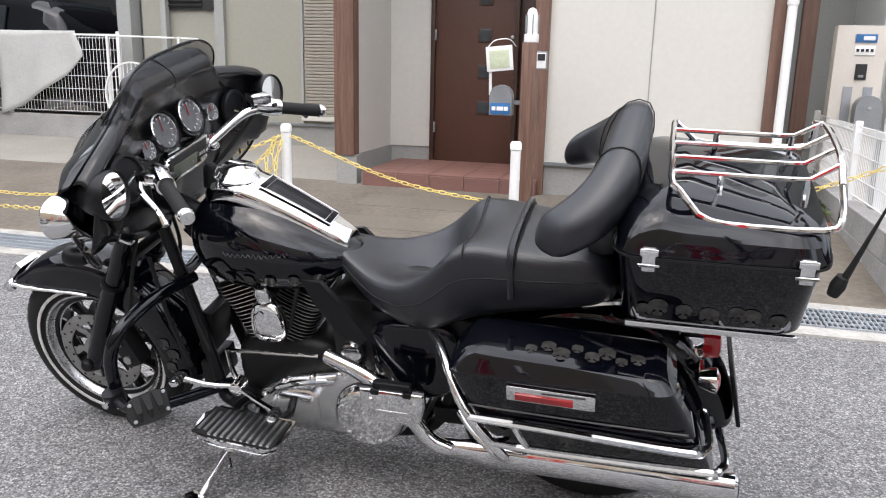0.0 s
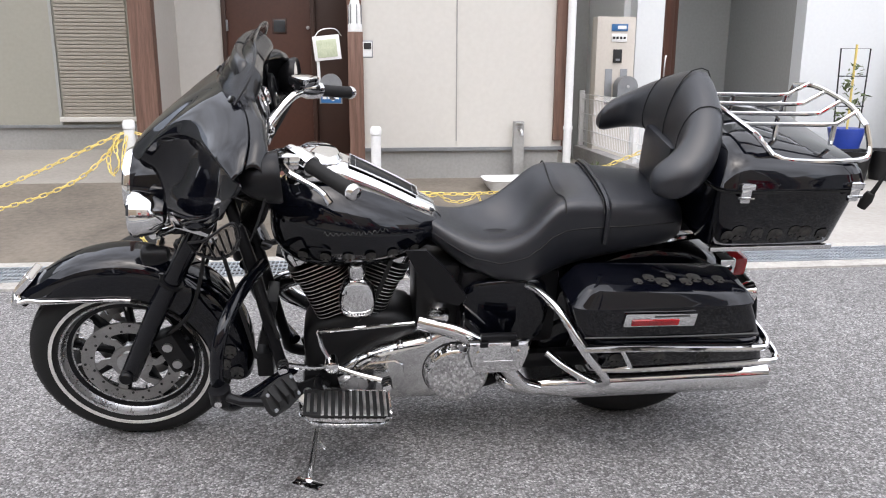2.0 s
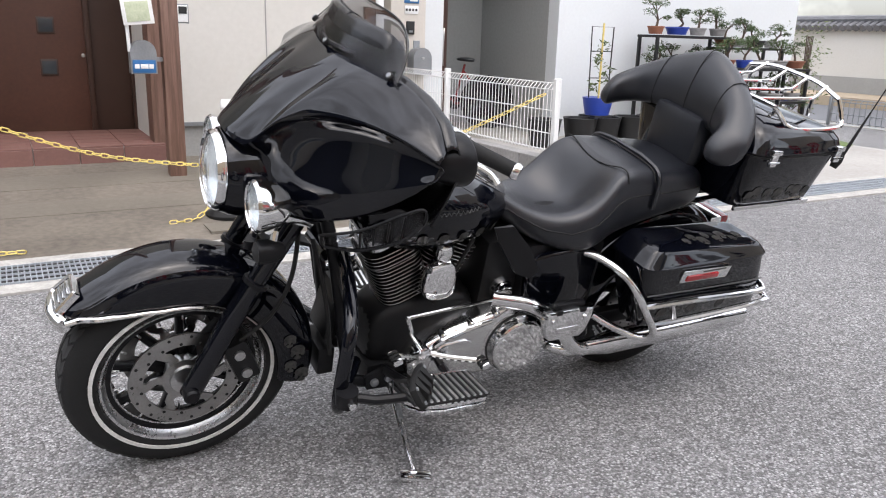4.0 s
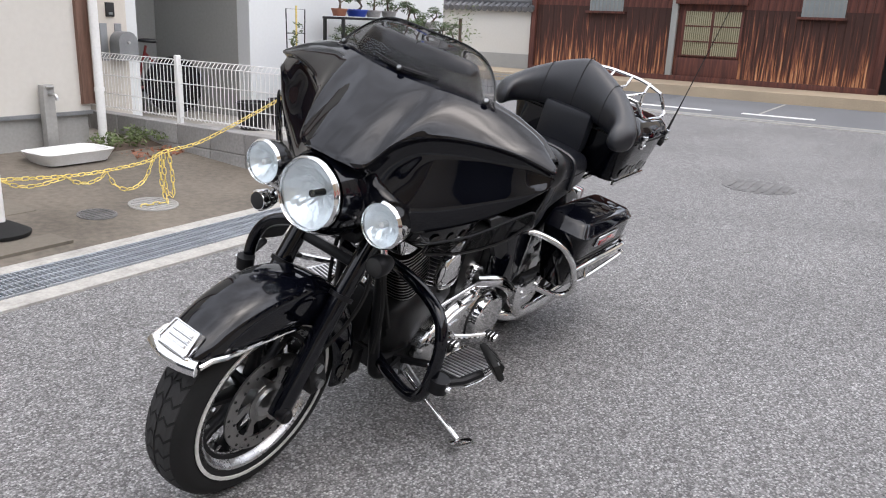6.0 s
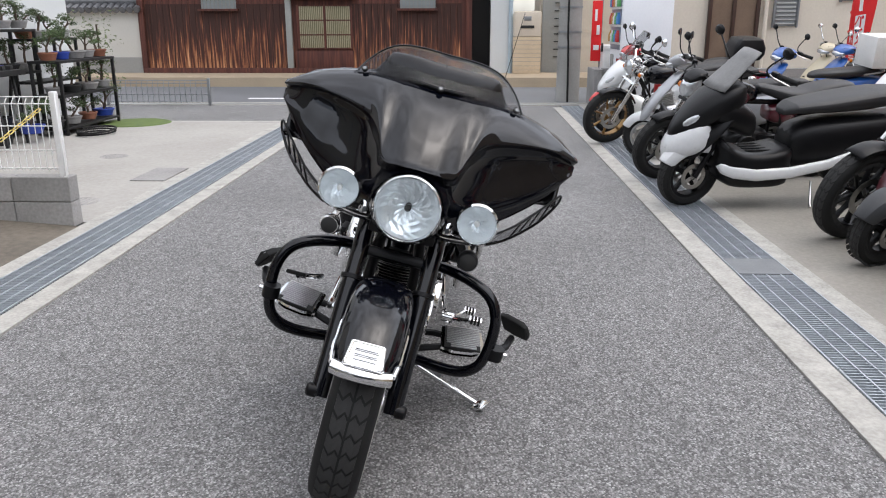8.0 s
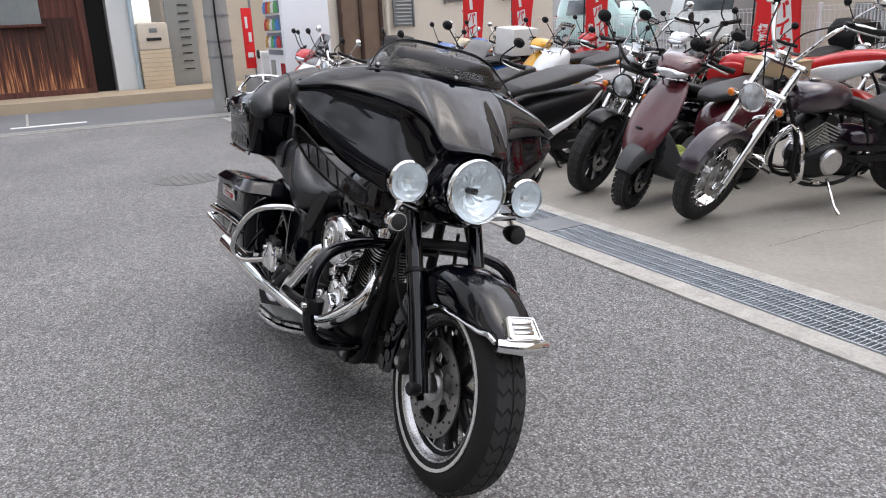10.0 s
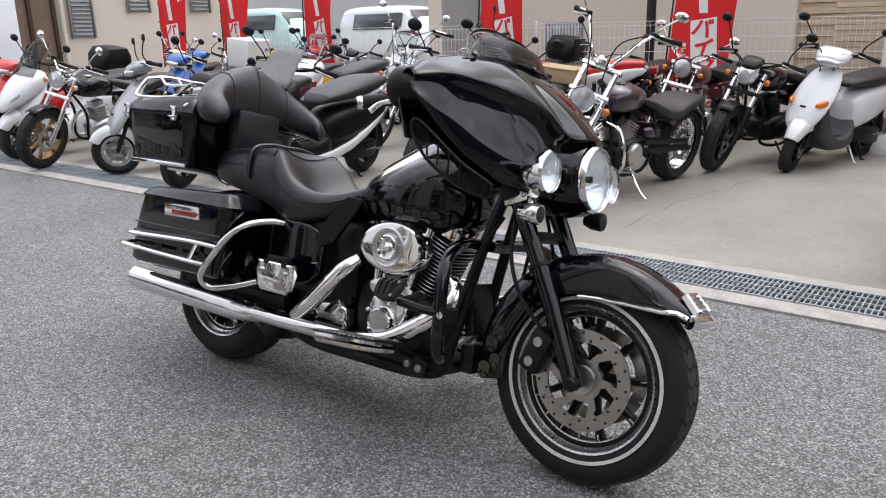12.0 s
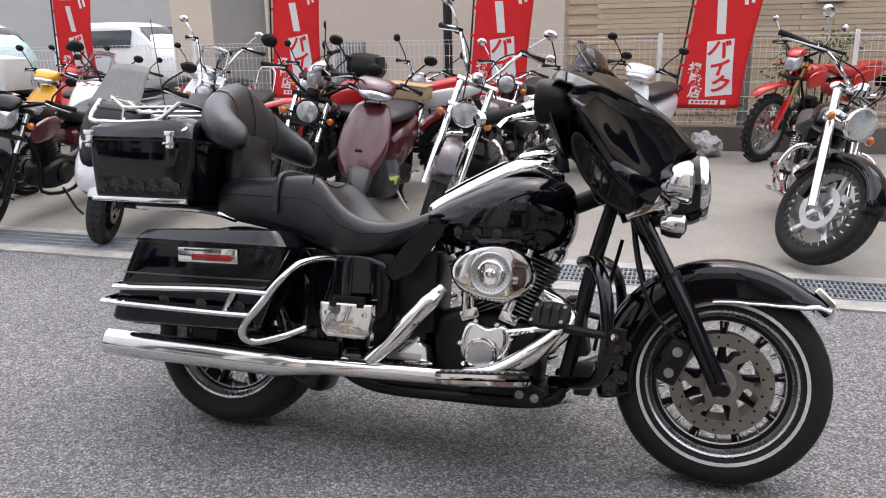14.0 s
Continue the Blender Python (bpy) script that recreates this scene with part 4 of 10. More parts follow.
sh = thing("shrub", "thin leafy shrub by the end of the white wall", "shrub")
part("crown", bm, M["leaf"], sh, smooth=False)
for i in range(5):
    part("stem", tube([(7.58, 7.5, 0.02), (7.5 + 0.06 * i, 7.45 + 0.03 * i, 0.7), (7.4 + 0.1 * i, 7.4 + 0.05 * i, 1.3)], 0.008, 5), M["bark"], sh)
mesh_fence("roadside_rail", (9.4, 8.3), (9.4, 6.6), 0.02, 0.42, "low grey steel rail fence by the street", 0.09, 1.6, M["grey_metal"], 0.006)

# bicycle in the recess, things by the garage side
def bicycle(m, frame_mt, label, basket=False):
    root = thing("bicycle", label, "bicycle", m=m)
    for x in (0.0, 1.0):
        wh = part("wheel", lathe([(0.295, -0.016), (0.315, -0.020), (0.328, 0), (0.315, 0.020), (0.295, 0.016)], (x, 0, 0.33), (0, 1, 0), 30, loop=True), M["rubber"], root)
        part("rim", lathe([(0.286, -0.012), (0.296, -0.012), (0.296, 0.012), (0.286, 0.012)], (x, 0, 0.33), (0, 1, 0), 30, loop=True), M["alu"], wh)
        for i in range(12):
            a = math.pi * i / 6
            part("spoke", tube([(x + 0.02 * math.cos(a + 0.5), 0.02 * (-1) ** i, 0.33 + 0.02 * math.sin(a + 0.5)), (x + 0.288 * math.cos(a), 0, 0.33 + 0.288 * math.sin(a))], 0.0018, 4), M["alu"], wh)
        part("mudguard", lathe([(0.345, -0.022), (0.350, 0), (0.345, 0.022)], (x, 0, 0.33), (0, 1, 0), 30), M["black_satin"], root)
    for q in (((0.95, 0, 0.75), (0.42, 0, 0.32)), ((0.42, 0, 0.32), (0.30, 0, 0.80)), ((0.0, 0, 0.33), (0.42, 0, 0.30)), ((0.0, 0, 0.33), (0.32, 0, 0.72)), ((0.90, 0, 0.92), (1.0, 0, 0.33))):
        part("frame_tube", tube(q, 0.015, 8), frame_mt, root)
    part("saddle", loft([oval(0.16, 0, 0.85, 0.09, 0.03, 2.5, 12), oval(0.28, 0, 0.86, 0.08, 0.03, 2.5, 12), oval(0.42, 0, 0.86, 0.025, 0.02, 2.5, 12)]), M["leather"], root, sub=1)
    part("handlebar", tube([(0.72, -0.28, 0.98), (0.86, -0.22, 1.0), (0.90, 0, 0.95), (0.86, 0.22, 1.0), (0.72, 0.28, 0.98)], 0.011, 8, 4), M["alu"], root)
    part("crank", lathe([(0.08, -0.01), (0.09, 0), (0.08, 0.01)], (0.42, -0.05, 0.31), (0, 1, 0), 20), M["black_satin"], root)
    if basket:
        part("basket", box((1.06, 0, 0.90), (0.26, 0.34, 0.24), 0.02), M["black_satin"], root, "dark front basket")
        part("bundle", box((1.05, 0, 1.06), (0.22, 0.28, 0.10), 0.04), M["white_cloth"], root, "white cloth bundle in the basket")
    return root


bicycle(pose(3.72, 9.25, 0.03, 0, 0, 150), M["paint_dark_red"], "dark red bicycle parked in the recess")
bicycle(pose(3.05, 9.55, 0.03, 0, 0, 105), M["grey_metal"], "grey bicycle with a basket and a white bundle", True)
ac = thing("air_conditioner", "beige outdoor air conditioner unit against the wall", "air conditioner")
part("case", box((-5.36, 8.92, 0.80), (0.46, 0.24, 0.52), 0.012), M["house_cream"], ac)
part("fan_ring", lathe([(0.19, 0), (0.19, 0.012), (0.178, 0.014), (0.178, 0)], (-5.26, 8.80, 0.80), (0, -1, 0), 26), M["plinth"], ac)
for i in range(12):
    part("fan_slat", box((-5.26, 8.792, 0.64 + 0.028 * i), (2 * math.sqrt(max(0.18 ** 2 - (0.16 - 0.028 * i) ** 2, 0.0009)), 0.008, 0.008)), M["plinth"], ac)
for x in (-5.54, -5.18):
    part("foot", box((x, 8.92, 0.40), (0.06, 0.24, 0.32)), M["plinth"], ac)
mt2 = thing("meter_box", "pale grey meter box on the ground by the wall", "meter box")
part("case", box((-5.03, 9.08, 0.56), (0.20, 0.18, 0.66), 0.012), M["house_cream"], mt2)
part("slot", box((-5.03, 8.985, 0.70), (0.12, 0.01, 0.03), 0.003), M["dark"], mt2)
gt = thing("garden_gate", "white metal gate with an arched ring of bars", "gate")
part("ring", lathe([(0.36, -0.012), (0.38, -0.012), (0.38, 0.012), (0.36, 0.012)], (-5.72, 8.52, 0.80), (0, 1, 0), 36, loop=True), M["white_metal"], gt)
for i in range(13):
    h = math.sqrt(max(0.36 ** 2 - (-0.33 + 0.055 * i) ** 2, 0.0004))
    part("bar", tube([(-6.05 + 0.055 * i, 8.52, 0.80 - h), (-6.05 + 0.055 * i, 8.52, 0.80 + h)], 0.006, 6), M["white_metal"], gt)
part("top_rail", tube([(-6.6, 8.66, 1.48), (-4.95, 8.72, 1.45)], 0.010, 6), M["white_metal"], gt)
for x in (-6.15, -5.18):
    part("post", tube([(x, 8.68, 0.12), (x, 8.68, 1.47)], 0.018, 8), M["white_metal"], gt)
# the whole row of houses stands a little further along and back
for ob in set(bpy.data.objects) - before_north:
    if ob.parent is None:
        ob.location += Vector((0.08, 0.075, 0.0))

# ---- neighbour at the far left: fence with a cloth, parked dark car ----
wall("wall_blocks_left", -9.5, -6.05, 8.94, 9.06, 0.0, 0.50, M["block"], "low concrete block wall")
mesh_fence("mesh_fence", (-9.5, 9.0), (-6.10, 9.0), 0.50, 1.50, "white welded wire fence with a cloth hung over it", 0.05)
cl = bmesh.new()
rows = []
for i in range(14):
    f = i / 13
    rows.append([Vector((-7.9 + 1.3 * g + 0.05 * math.sin(5 * g + 3 * f), 8.94 - 0.03 * math.sin(14 * g) - 0.01 * f, 1.53 - (1.05 - 0.75 * g ** 1.5) * f)) for g in np.linspace(0, 1, 16)])
loft(rows, cl, closed=False)
c = solo("cloth", cl, mat("worn_sheet", (0.52, 0.52, 0.50), 0.9, 0, (0.42, 0.42, 0.405), 3, 40, 0.3, 60), "white cloth sheet hung over the fence", "cloth")
c.modifiers.new("thickness", "SOLIDIFY").thickness = 0.004
wall("wall_left_end", -9.6, -9.4, 4.9, 12, 0.0, 5, M["house_grey"], "grey wall of the neighbouring house")
wall("post_left", -6.21, -6.02, 9.15, 9.35, 0.0, 5, M["house_grey"], "grey square carport post", "post")
wall("wall_pipe_left", -5.60, -5.53, 9.16, 9.24, 0.1, 5, M["house_grey"], "grey drain pipe on the wall", "downpipe")


M["car_glass"] = mat("dark_car_glass", (0.02, 0.025, 0.03), 0.12, 0, (0.015, 0.018, 0.02), 4, 40)


def car(name, m, body_mt, label, size=(4.3, 1.75, 1.6), box_van=False):
    root = thing(name, label, "car", m=m)
    L, W, H = size
    xs = np.array([-0.5, -0.46, -0.30, -0.12, 0.15, 0.30, 0.47, 0.5]) * L
    top = np.array([0.62, 0.88, 0.98, 1.0, 0.98, 0.64, 0.52, 0.42]) * H if not box_van else np.array([0.75, 0.98, 1.0, 1.0, 1.0, 0.97, 0.62, 0.42]) * H
    rings = []
    for x, t in zip(xs, top):
        w = W / 2 * (0.94 if abs(x) > 0.45 * L else 1.0)
        belt = 0.55 * H if t > 0.6 * H else t * 0.8
        roof = w * 0.80 if t > 0.6 * H else w * 0.9
        rings.append([Vector(v) for v in ((x, -w * 0.92, 0.22), (x, -w, 0.38), (x, -w, belt), (x, -roof, t - 0.06), (x, -roof * 0.85, t), (x, roof * 0.85, t), (x, roof, t - 0.06), (x, w, belt), (x, w, 0.38), (x, w * 0.92, 0.22))])
    body = part("body", loft(rings), body_mt, root, sub=1)
    for s in (-1, 1):
        for x in (-0.31 * L, 0.31 * L):
            wh = part("wheel", lathe([(0, -0.1), (0.27, -0.1), (0.32, -0.07), (0.32, 0.07), (0.27, 0.1), (0.19, 0.1), (0.17, 0.07), (0, 0.08)], (x, s * (W / 2 - 0.10), 0.32), (0, s, 0), 20), M["rubber"], root)
            part("rim", lathe([(0, 0.09), (0.16, 0.085), (0.18, 0.11), (0.19, 0.09)], (x, s * (W / 2 - 0.10), 0.32), (0, s, 0), 16), M["alu"], wh)
        part("side_window", box((0.0, s * (W / 2 * 0.915), 0.74 * H), (0.55 * L, 0.03, 0.26 * H), 0.01, pose(0, 0, 0, s * 14)), M["car_glass"], root)
        part("tail_lamp", box((-0.475 * L, s * W * 0.38, 0.60 * H), (0.10, 0.22, 0.10), 0.02), M["red_lens"], root)
        part("headlight", box((0.475 * L, s * W * 0.36, 0.42 * H), (0.12, 0.28, 0.10), 0.03), M["reflector"], root)
    part("rear_window", box((-0.42 * L, 0, 0.80 * H), (0.03, 0.70 * W, 0.24 * H), 0.01, pose(0, 0, 0, 0, 22)), M["car_glass"], root)
    part("windscreen", box((0.235 * L if not box_van else 0.37 * L, 0, 0.80 * H), (0.03, 0.72 * W, 0.30 * H), 0.01, pose(0, 0, 0, 0, -42)), M["car_glass"], root)
    return root


# near-black backdrop behind the car; the side wall's grey stands for shade
wall("wall_car_back", -9.6, -6.1, 12.2, 12.4, 0.0, 6, M["dark"], "near-black wall added as the dark background of the car port")
wall("wall_car_side", -6.15, -6.0, 9.4, 12.2, 0.0, 6, M["house_grey"], "side wall of the car port, greyed to stand for shade")
slab("floor_car_port", -9.5, -6.1, 9.06, 12.2, -0.1, 0.40, M["concrete"], "concrete floor of the raised car port")
gl = tagged(new("window_4"), "dark louvred window in the grey-green wall", "window", kind="structure")
part("pane", box((-5.23, 9.26, 2.2), (0.66, 0.04, 0.80)), M["dark"], gl)
for i in range(14):
    part("louvre", box((-5.30, 9.235, 1.85 + 0.055 * i), (0.46, 0.03, 0.022), 0.003, pose(0, 0, 0, 30)), M["black_metal"], gl)
wall("trim_left_corner", -4.90, -4.78, 9.22, 9.27, 0.50, 6, M["house_grey"], "grey vertical trim on the wall", "trim")
car("parked_car", pose(-9.45, 10.3, 0.40, 0, 0, 180), M["black_paint"], "black car parked behind the fence", (4.4, 1.75, 1.70))

# ---- across the end of the street: plaster wall with tiles, charred timber house ----
BX = 15.0
wall("wall_plaster", BX, BX + 0.3, 9.95, 26, 0.1, 1.62, M["house_cream"], "pale plaster garden wall with a tile coping")
wall("plinth_plaster", BX - 0.03, BX, 9.95, 26, 0.1, 0.55, M["plinth"], "grey base of the garden wall")
root = tagged(new("coping_tiles"), "grey rounded roof tiles along the wall top", "roof tiles", kind="structure")
tl_m = finish(tube([(-0.28, 0, -0.10), (0, 0, 0.02), (0.28, 0, -0.10)], 0.075, 8), M["roof_tile"])
for i in range(60):
    o = new("tile", tl_m)
    o.location, o.parent = (BX + 0.12, 10.0 + 0.16 * i, 1.70), root
part("ridge", tube([(BX + 0.12, 9.9, 1.80), (BX + 0.12, 19.8, 1.80)], 0.09, 8), M["roof_tile"], root)
bh = tagged(new("timber_house"), "old timber house clad in charred and weathered cedar boards", "house", kind="structure")
part("wall", box((BX + 0.15, 6.2, 2.2), (0.20, 7.6, 4.2)), M["barn_wood"], bh)
part("side_wall", box((BX + 3.0, 2.5, 2.2), (6.0, 0.2, 4.2)), M["barn_wood"], bh)
wood = finish(box((0, 0, 0), (0.03, 0.146, 1.50), 0.004, seg=1), M["barn_worn"], False)
wood_top = finish(box((0, 0, 0), (0.03, 0.146, 2.2), 0.004, seg=1), M["barn_wood"], False)
for i in range(51):
    y = 2.48 + 0.15 * i
    if 5.10 < y < 6.48:
        continue
    for msh, z in ((wood, 0.98), (wood_top, 2.75)):
        o = new("board", msh)
        o.location, o.parent = (BX + 0.03 + random.uniform(-0.006, 0.006) - (0.012 if z < 1 else 0), y, z), bh
for y in (2.44, 6.55, 9.95):
    part("corner_post", box((BX - 0.02, y, 1.6), (0.12, 0.13, 3.1), 0.006), M["house_grey"] if y == 6.55 else M["barn_wood"], bh)
part("sill", box((BX, 6.2, 0.25), (0.2, 7.6, 0.12), 0.006), M["barn_wood"], bh)
mat_slat = mat("weathered_slat", (0.46, 0.43, 0.30), 0.8, 0, (0.33, 0.30, 0.20), 3, 50)
gate = tagged(new("gate"), "wooden double gate with a pale lattice", "gate", kind="structure")
part("gate_leaf", box((BX + 0.05, 5.78, 1.0), (0.05, 1.36, 1.9)), M["barn_wood"], gate)
part("gate_backing", box((BX + 0.02, 5.73, 1.22), (0.01, 1.18, 0.94)), mat("lattice_paper", (0.20, 0.18, 0.085), 0.8, 0, (0.13, 0.12, 0.06), 2, 50), gate)
for i in range(27):
    part("lattice_slat", box((BX, 5.165 + 0.0435 * i, 1.22), (0.02, 0.021, 0.94), 0.002), mat_slat, gate)
for z in (0.75, 1.05, 1.37, 1.69):
    part("gate_rail", box((BX - 0.014, 5.73, z), (0.012, 1.24, 0.028), 0.003), M["barn_wood"], gate)
for y in (5.12, 5.73, 6.34):
    part("gate_stile", box((BX - 0.014, y, 1.22), (0.025, 0.055, 0.96), 0.003), M["barn_wood"], gate)
part("lintel", box((BX - 0.05, 5.78, 1.90), (0.2, 1.5, 0.16), 0.01), M["barn_wood"], gate)
part("skirt", box((BX - 0.005, 5.76, 0.48), (0.03, 1.36, 0.44), 0.004), M["barn_wood"], gate)
for y in (3.6, 8.15):
    w = tagged(new("window_1"), "small barred window in the timber wall", "window", kind="structure")
    part("pane", box((BX - 0.002, y, 1.93), (0.02, 0.80, 0.62)), mat("frosted_pane", (0.30, 0.33, 0.33), 0.3), w)
    part("window_sill", box((BX - 0.05, y, 1.60), (0.14, 0.92, 0.05), 0.005), M["barn_wood"], w)
    for i in range(9):
        part("bar", box((BX - 0.03, y - 0.36 + 0.09 * i, 1.92), (0.022, 0.022, 0.62)), M["house_grey"], w)
for i in range(9):
    part("eave_tile", tube([(BX - 0.9, 2.3 + i * 0.95, 4.25), (BX + 1.6, 2.3 + i * 0.95, 5.2)], 0.16, 8), M["roof_tile"], bh)
part("roof", box((BX + 0.9, 6.2, 4.6), (4.2, 8.6, 0.16), 0, pose(0, 0, 0, 0, -20)), M["roof_tile"], bh)
# houses to its side
# the gap is a closed panel; its shade is put into the near-black colour
wall("wall_far_dark", BX + 0.6, BX + 0.8, 1.95, 2.4, 0.1, 5, M["dark"], "near-black panel painted as the shaded gap between the houses")
wall("wall_far_white", BX, BX + 2, 1.45, 1.95, 0.1, 6, M["house_white"], "narrow white house wall")
wall("wall_far_beige", BX + 0.4, BX + 2, -6.0, 0.82, 0.1, 6, M["beige_wall"], "beige house wall across the street")
structure("far_downpipe", tube([(BX - 0.06, 1.50, 0.2), (BX - 0.06, 1.50, 5)], 0.05, 10), mat("pale_blue_pipe", (0.45, 0.55, 0.62), 0.5), "pale blue downpipe", "downpipe")
fm = thing("gate_pillar", "brick gate pillar with a cream letter box panel", "pillar")
part("brick_base", box((BX - 0.1, 1.13, 0.60), (0.3, 0.62, 0.80), 0.01), M["tan_siding"], fm)
for i in range(8):
    part("brick_joint", box((BX - 0.1, 1.13, 0.28 + 0.092 * i), (0.304, 0.624, 0.008)), M["plinth"], fm)
part("letter_panel", box((BX - 0.1, 1.13, 1.28), (0.3, 0.62, 0.56), 0.06), M["beige_wall"], fm)
part("letter_slot", box((BX - 0.26, 1.13, 1.22), (0.03, 0.30, 0.06), 0.01), M["dark"], fm)
part("plate", box((BX - 0.26, 1.13, 1.40), (0.02, 0.16, 0.09), 0.005), M["grey_metal"], fm)
gr = tagged(new("gate_far"), "grey panelled door with a metal lattice", "door", kind="structure")
part("door_leaf", box((BX + 0.3, 0.45, 1.2), (0.05, 0.62, 2.2)), M["house_grey"], gr)
for i in range(10):
    part("lattice_bar", box((BX + 0.26, 0.38, 0.55 + 0.17 * i), (0.02, 0.22, 0.02)), M["dark"], gr)
up = thing("utility_pole", "grey concrete utility pole with cable bands", "utility pole")
part("pole", tube([(10.45, 0.70, 0.0), (10.45, 0.70, 9.0)], [0.20, 0.16], 20), M["plinth"], up)
for z in (0.9, 1.15, 1.55, 1.9):
    part("band", lathe([(0.205, 0), (0.205, 0.03)], (10.45, 0.70, z), (0, 0, 1), 20), M["grey_metal"], up)
part("cable", tube([(10.24, 0.72, 0.0), (10.24, 0.74, 0.9), (10.23, 0.76, 2.0), (10.26, 0.74, 9.0)], 0.018, 6, 4), M["rubber"], up)

# ---- south side: vending machine, block wall, back fence, buildings ----
vm = thing("vending_machine", "white drink vending machine with a lit display of bottles", "vending machine")
part("cabinet", box((8.85, -0.16, 0.93), (0.95, 0.72, 1.82), 0.015), mat("vending_white", (0.86, 0.88, 0.91), 0.35, 0, (0.80, 0.82, 0.86), 3, 40), vm)
part("display_frame", box((8.85, 0.205, 1.32), (0.74, 0.02, 0.78), 0.01), mat("display_back", (0.22, 0.25, 0.31), 0.3, 0, (0.15, 0.17, 0.22), 6, 60), vm)
drink = [mat("drink_" + n, c, 0.3) for n, c in (("red", (0.5, 0.03, 0.03)), ("blue", (0.05, 0.2, 0.5)), ("green", (0.1, 0.35, 0.12)), ("white", (0.7, 0.7, 0.68)), ("amber", (0.5, 0.25, 0.04)))]
for r in range(3):
    sf = part("display_shelf", box((8.85, 0.215, 1.02 + 0.25 * r), (0.76, 0.03, 0.03)), M["white_plastic"], vm)
    for i in range(10):
        part("bottle", lathe([(0, 0), (0.028, 0), (0.028, 0.10), (0.012, 0.14), (0.012, 0.165), (0, 0.165)], (8.52 + 0.073 * i, 0.23, 1.04 + 0.25 * r), (0, 0, 1), 10), drink[(i // 2 + r) % 5], sf)
part("coin_panel", box((9.05, 0.208, 0.72), (0.20, 0.02, 0.26), 0.006), M["plinth"], vm)
part("delivery_flap", box((8.78, 0.208, 0.40), (0.55, 0.025, 0.18), 0.01), M["dark"], vm)
part("label_red", box((8.52, 0.208, 0.72), (0.16, 0.01, 0.18), 0.02), M["red_lens"], vm)
bx = thing("waste_box", "pale bottle bin beside the vending machine", "bin")
part("bin", box((9.75, 0.0, 0.45), (0.42, 0.5, 0.88), 0.02), M["white_plastic"], bx)
part("bin_lid", box((9.75, 0.0, 0.92), (0.44, 0.52, 0.10), 0.04), M["white_plastic"], bx)
part("bin_hole", lathe([(0.07, 0), (0.07, 0.02), (0, 0.02)], (9.68, 0.255, 0.93), (0, 1, 0), 14), M["dark"], bx)
wall("wall_blocks_street", 9.3, 9.45, -3.5, 0.30, 0.0, 0.62, M["block"], "low concrete block wall")
wall("wall_blocks_road", 9.3, 10.1, 0.28, 0.42, 0.0, 0.60, M["block"], "low concrete block wall by the pole")
rb = thing("sign_stand", "red sign board with white shapes on a dark post", "sign")
part("board", box((9.93, 0.33, 1.18), (0.05, 0.16, 0.95), 0.01), M["red_cloth"], rb)
for dy, dz, w, h in ((0.02, 0.25, 0.04, 0.18), (-0.02, 0.02, 0.05, 0.15), (0.0, -0.26, 0.09, 0.08)):
    part("white_shape", box((9.901, 0.33 + dy, 1.18 + dz), (0.008, w, h), 0.003), M["white_cloth"], rb)
part("post", tube([(9.97, 0.25, 0.0), (9.97, 0.25, 1.93)], 0.02, 8), M["grey_metal"], rb)
part("cap", box((9.95, 0.33, 1.93), (0.06, 0.24, 0.04), 0.01), M["grey_metal"], rb)
part("foot_plate", box((9.97, 0.25, 0.02), (0.25, 0.25, 0.04), 0.01), M["grey_metal"], rb)

mesh_fence("back_fence", (-9, -4.45), (9.0, -4.45), 0.28, 1.28, "white welded wire fence behind the motorcycles", 0.064, 2.0, None, 0.0024)
wall("wall_fence_base", -10, 9.0, -4.53, -4.37, 0.0, 0.28, M["rib_brown"], "low ribbed concrete base of the back fence")
bd = tagged(new("tan_house"), "house wall clad in tan stone-look siding courses", "house", kind="structure")
part("wall", box((-5.8, -6.7, 3.0), (12.3, 0.3, 6.2)), M["tan_siding"], bd)
course = finish(box((0, 0, 0), (1.5, 0.03, 0.064), 0.004, seg=1), M["tan_siding"], False)
for r in range(30):
    for i in range(5):
        o = new("siding_course", course)
        o.location, o.parent = (-0.45 - 1.506 * i - (0.4 if r % 2 else 0.0), -6.545 + random.uniform(-0.004, 0.004), 0.25 + 0.0685 * r), bd
part("vent_hood", box((-3.05, -6.50, 1.72), (0.34, 0.12, 0.10), 0.02), M["white_plastic"], bd)
structure("fence_post_steel", box((-1.98, -5.2, 1.0), (0.11, 0.11, 2.0), 0.006), M["grey_metal"], "galvanised steel upright post", "post")
bb = tagged(new("beige_house"), "smooth beige house wall with a barred vent window", "house", kind="structure")
part("wall", box((2.65, -6.6, 3.0), (4.6, 0.3, 6.2)), M["beige_wall"], bb)
w = part("window", box((3.66, -6.43, 0.98), (0.62, 0.05, 0.62), 0.004), M["grey_metal"], bb, "barred vent window")
for i in range(11):
    part("bar", box((3.40 + 0.052 * i, -6.40, 0.98), (0.012, 0.03, 0.56)), M["white_metal"], w)
part("column", tube([(5.32, -6.2, 0.0), (5.32, -6.2, 6.0)], 0.40, 24), M["plinth"], bb, "thick round concrete column")
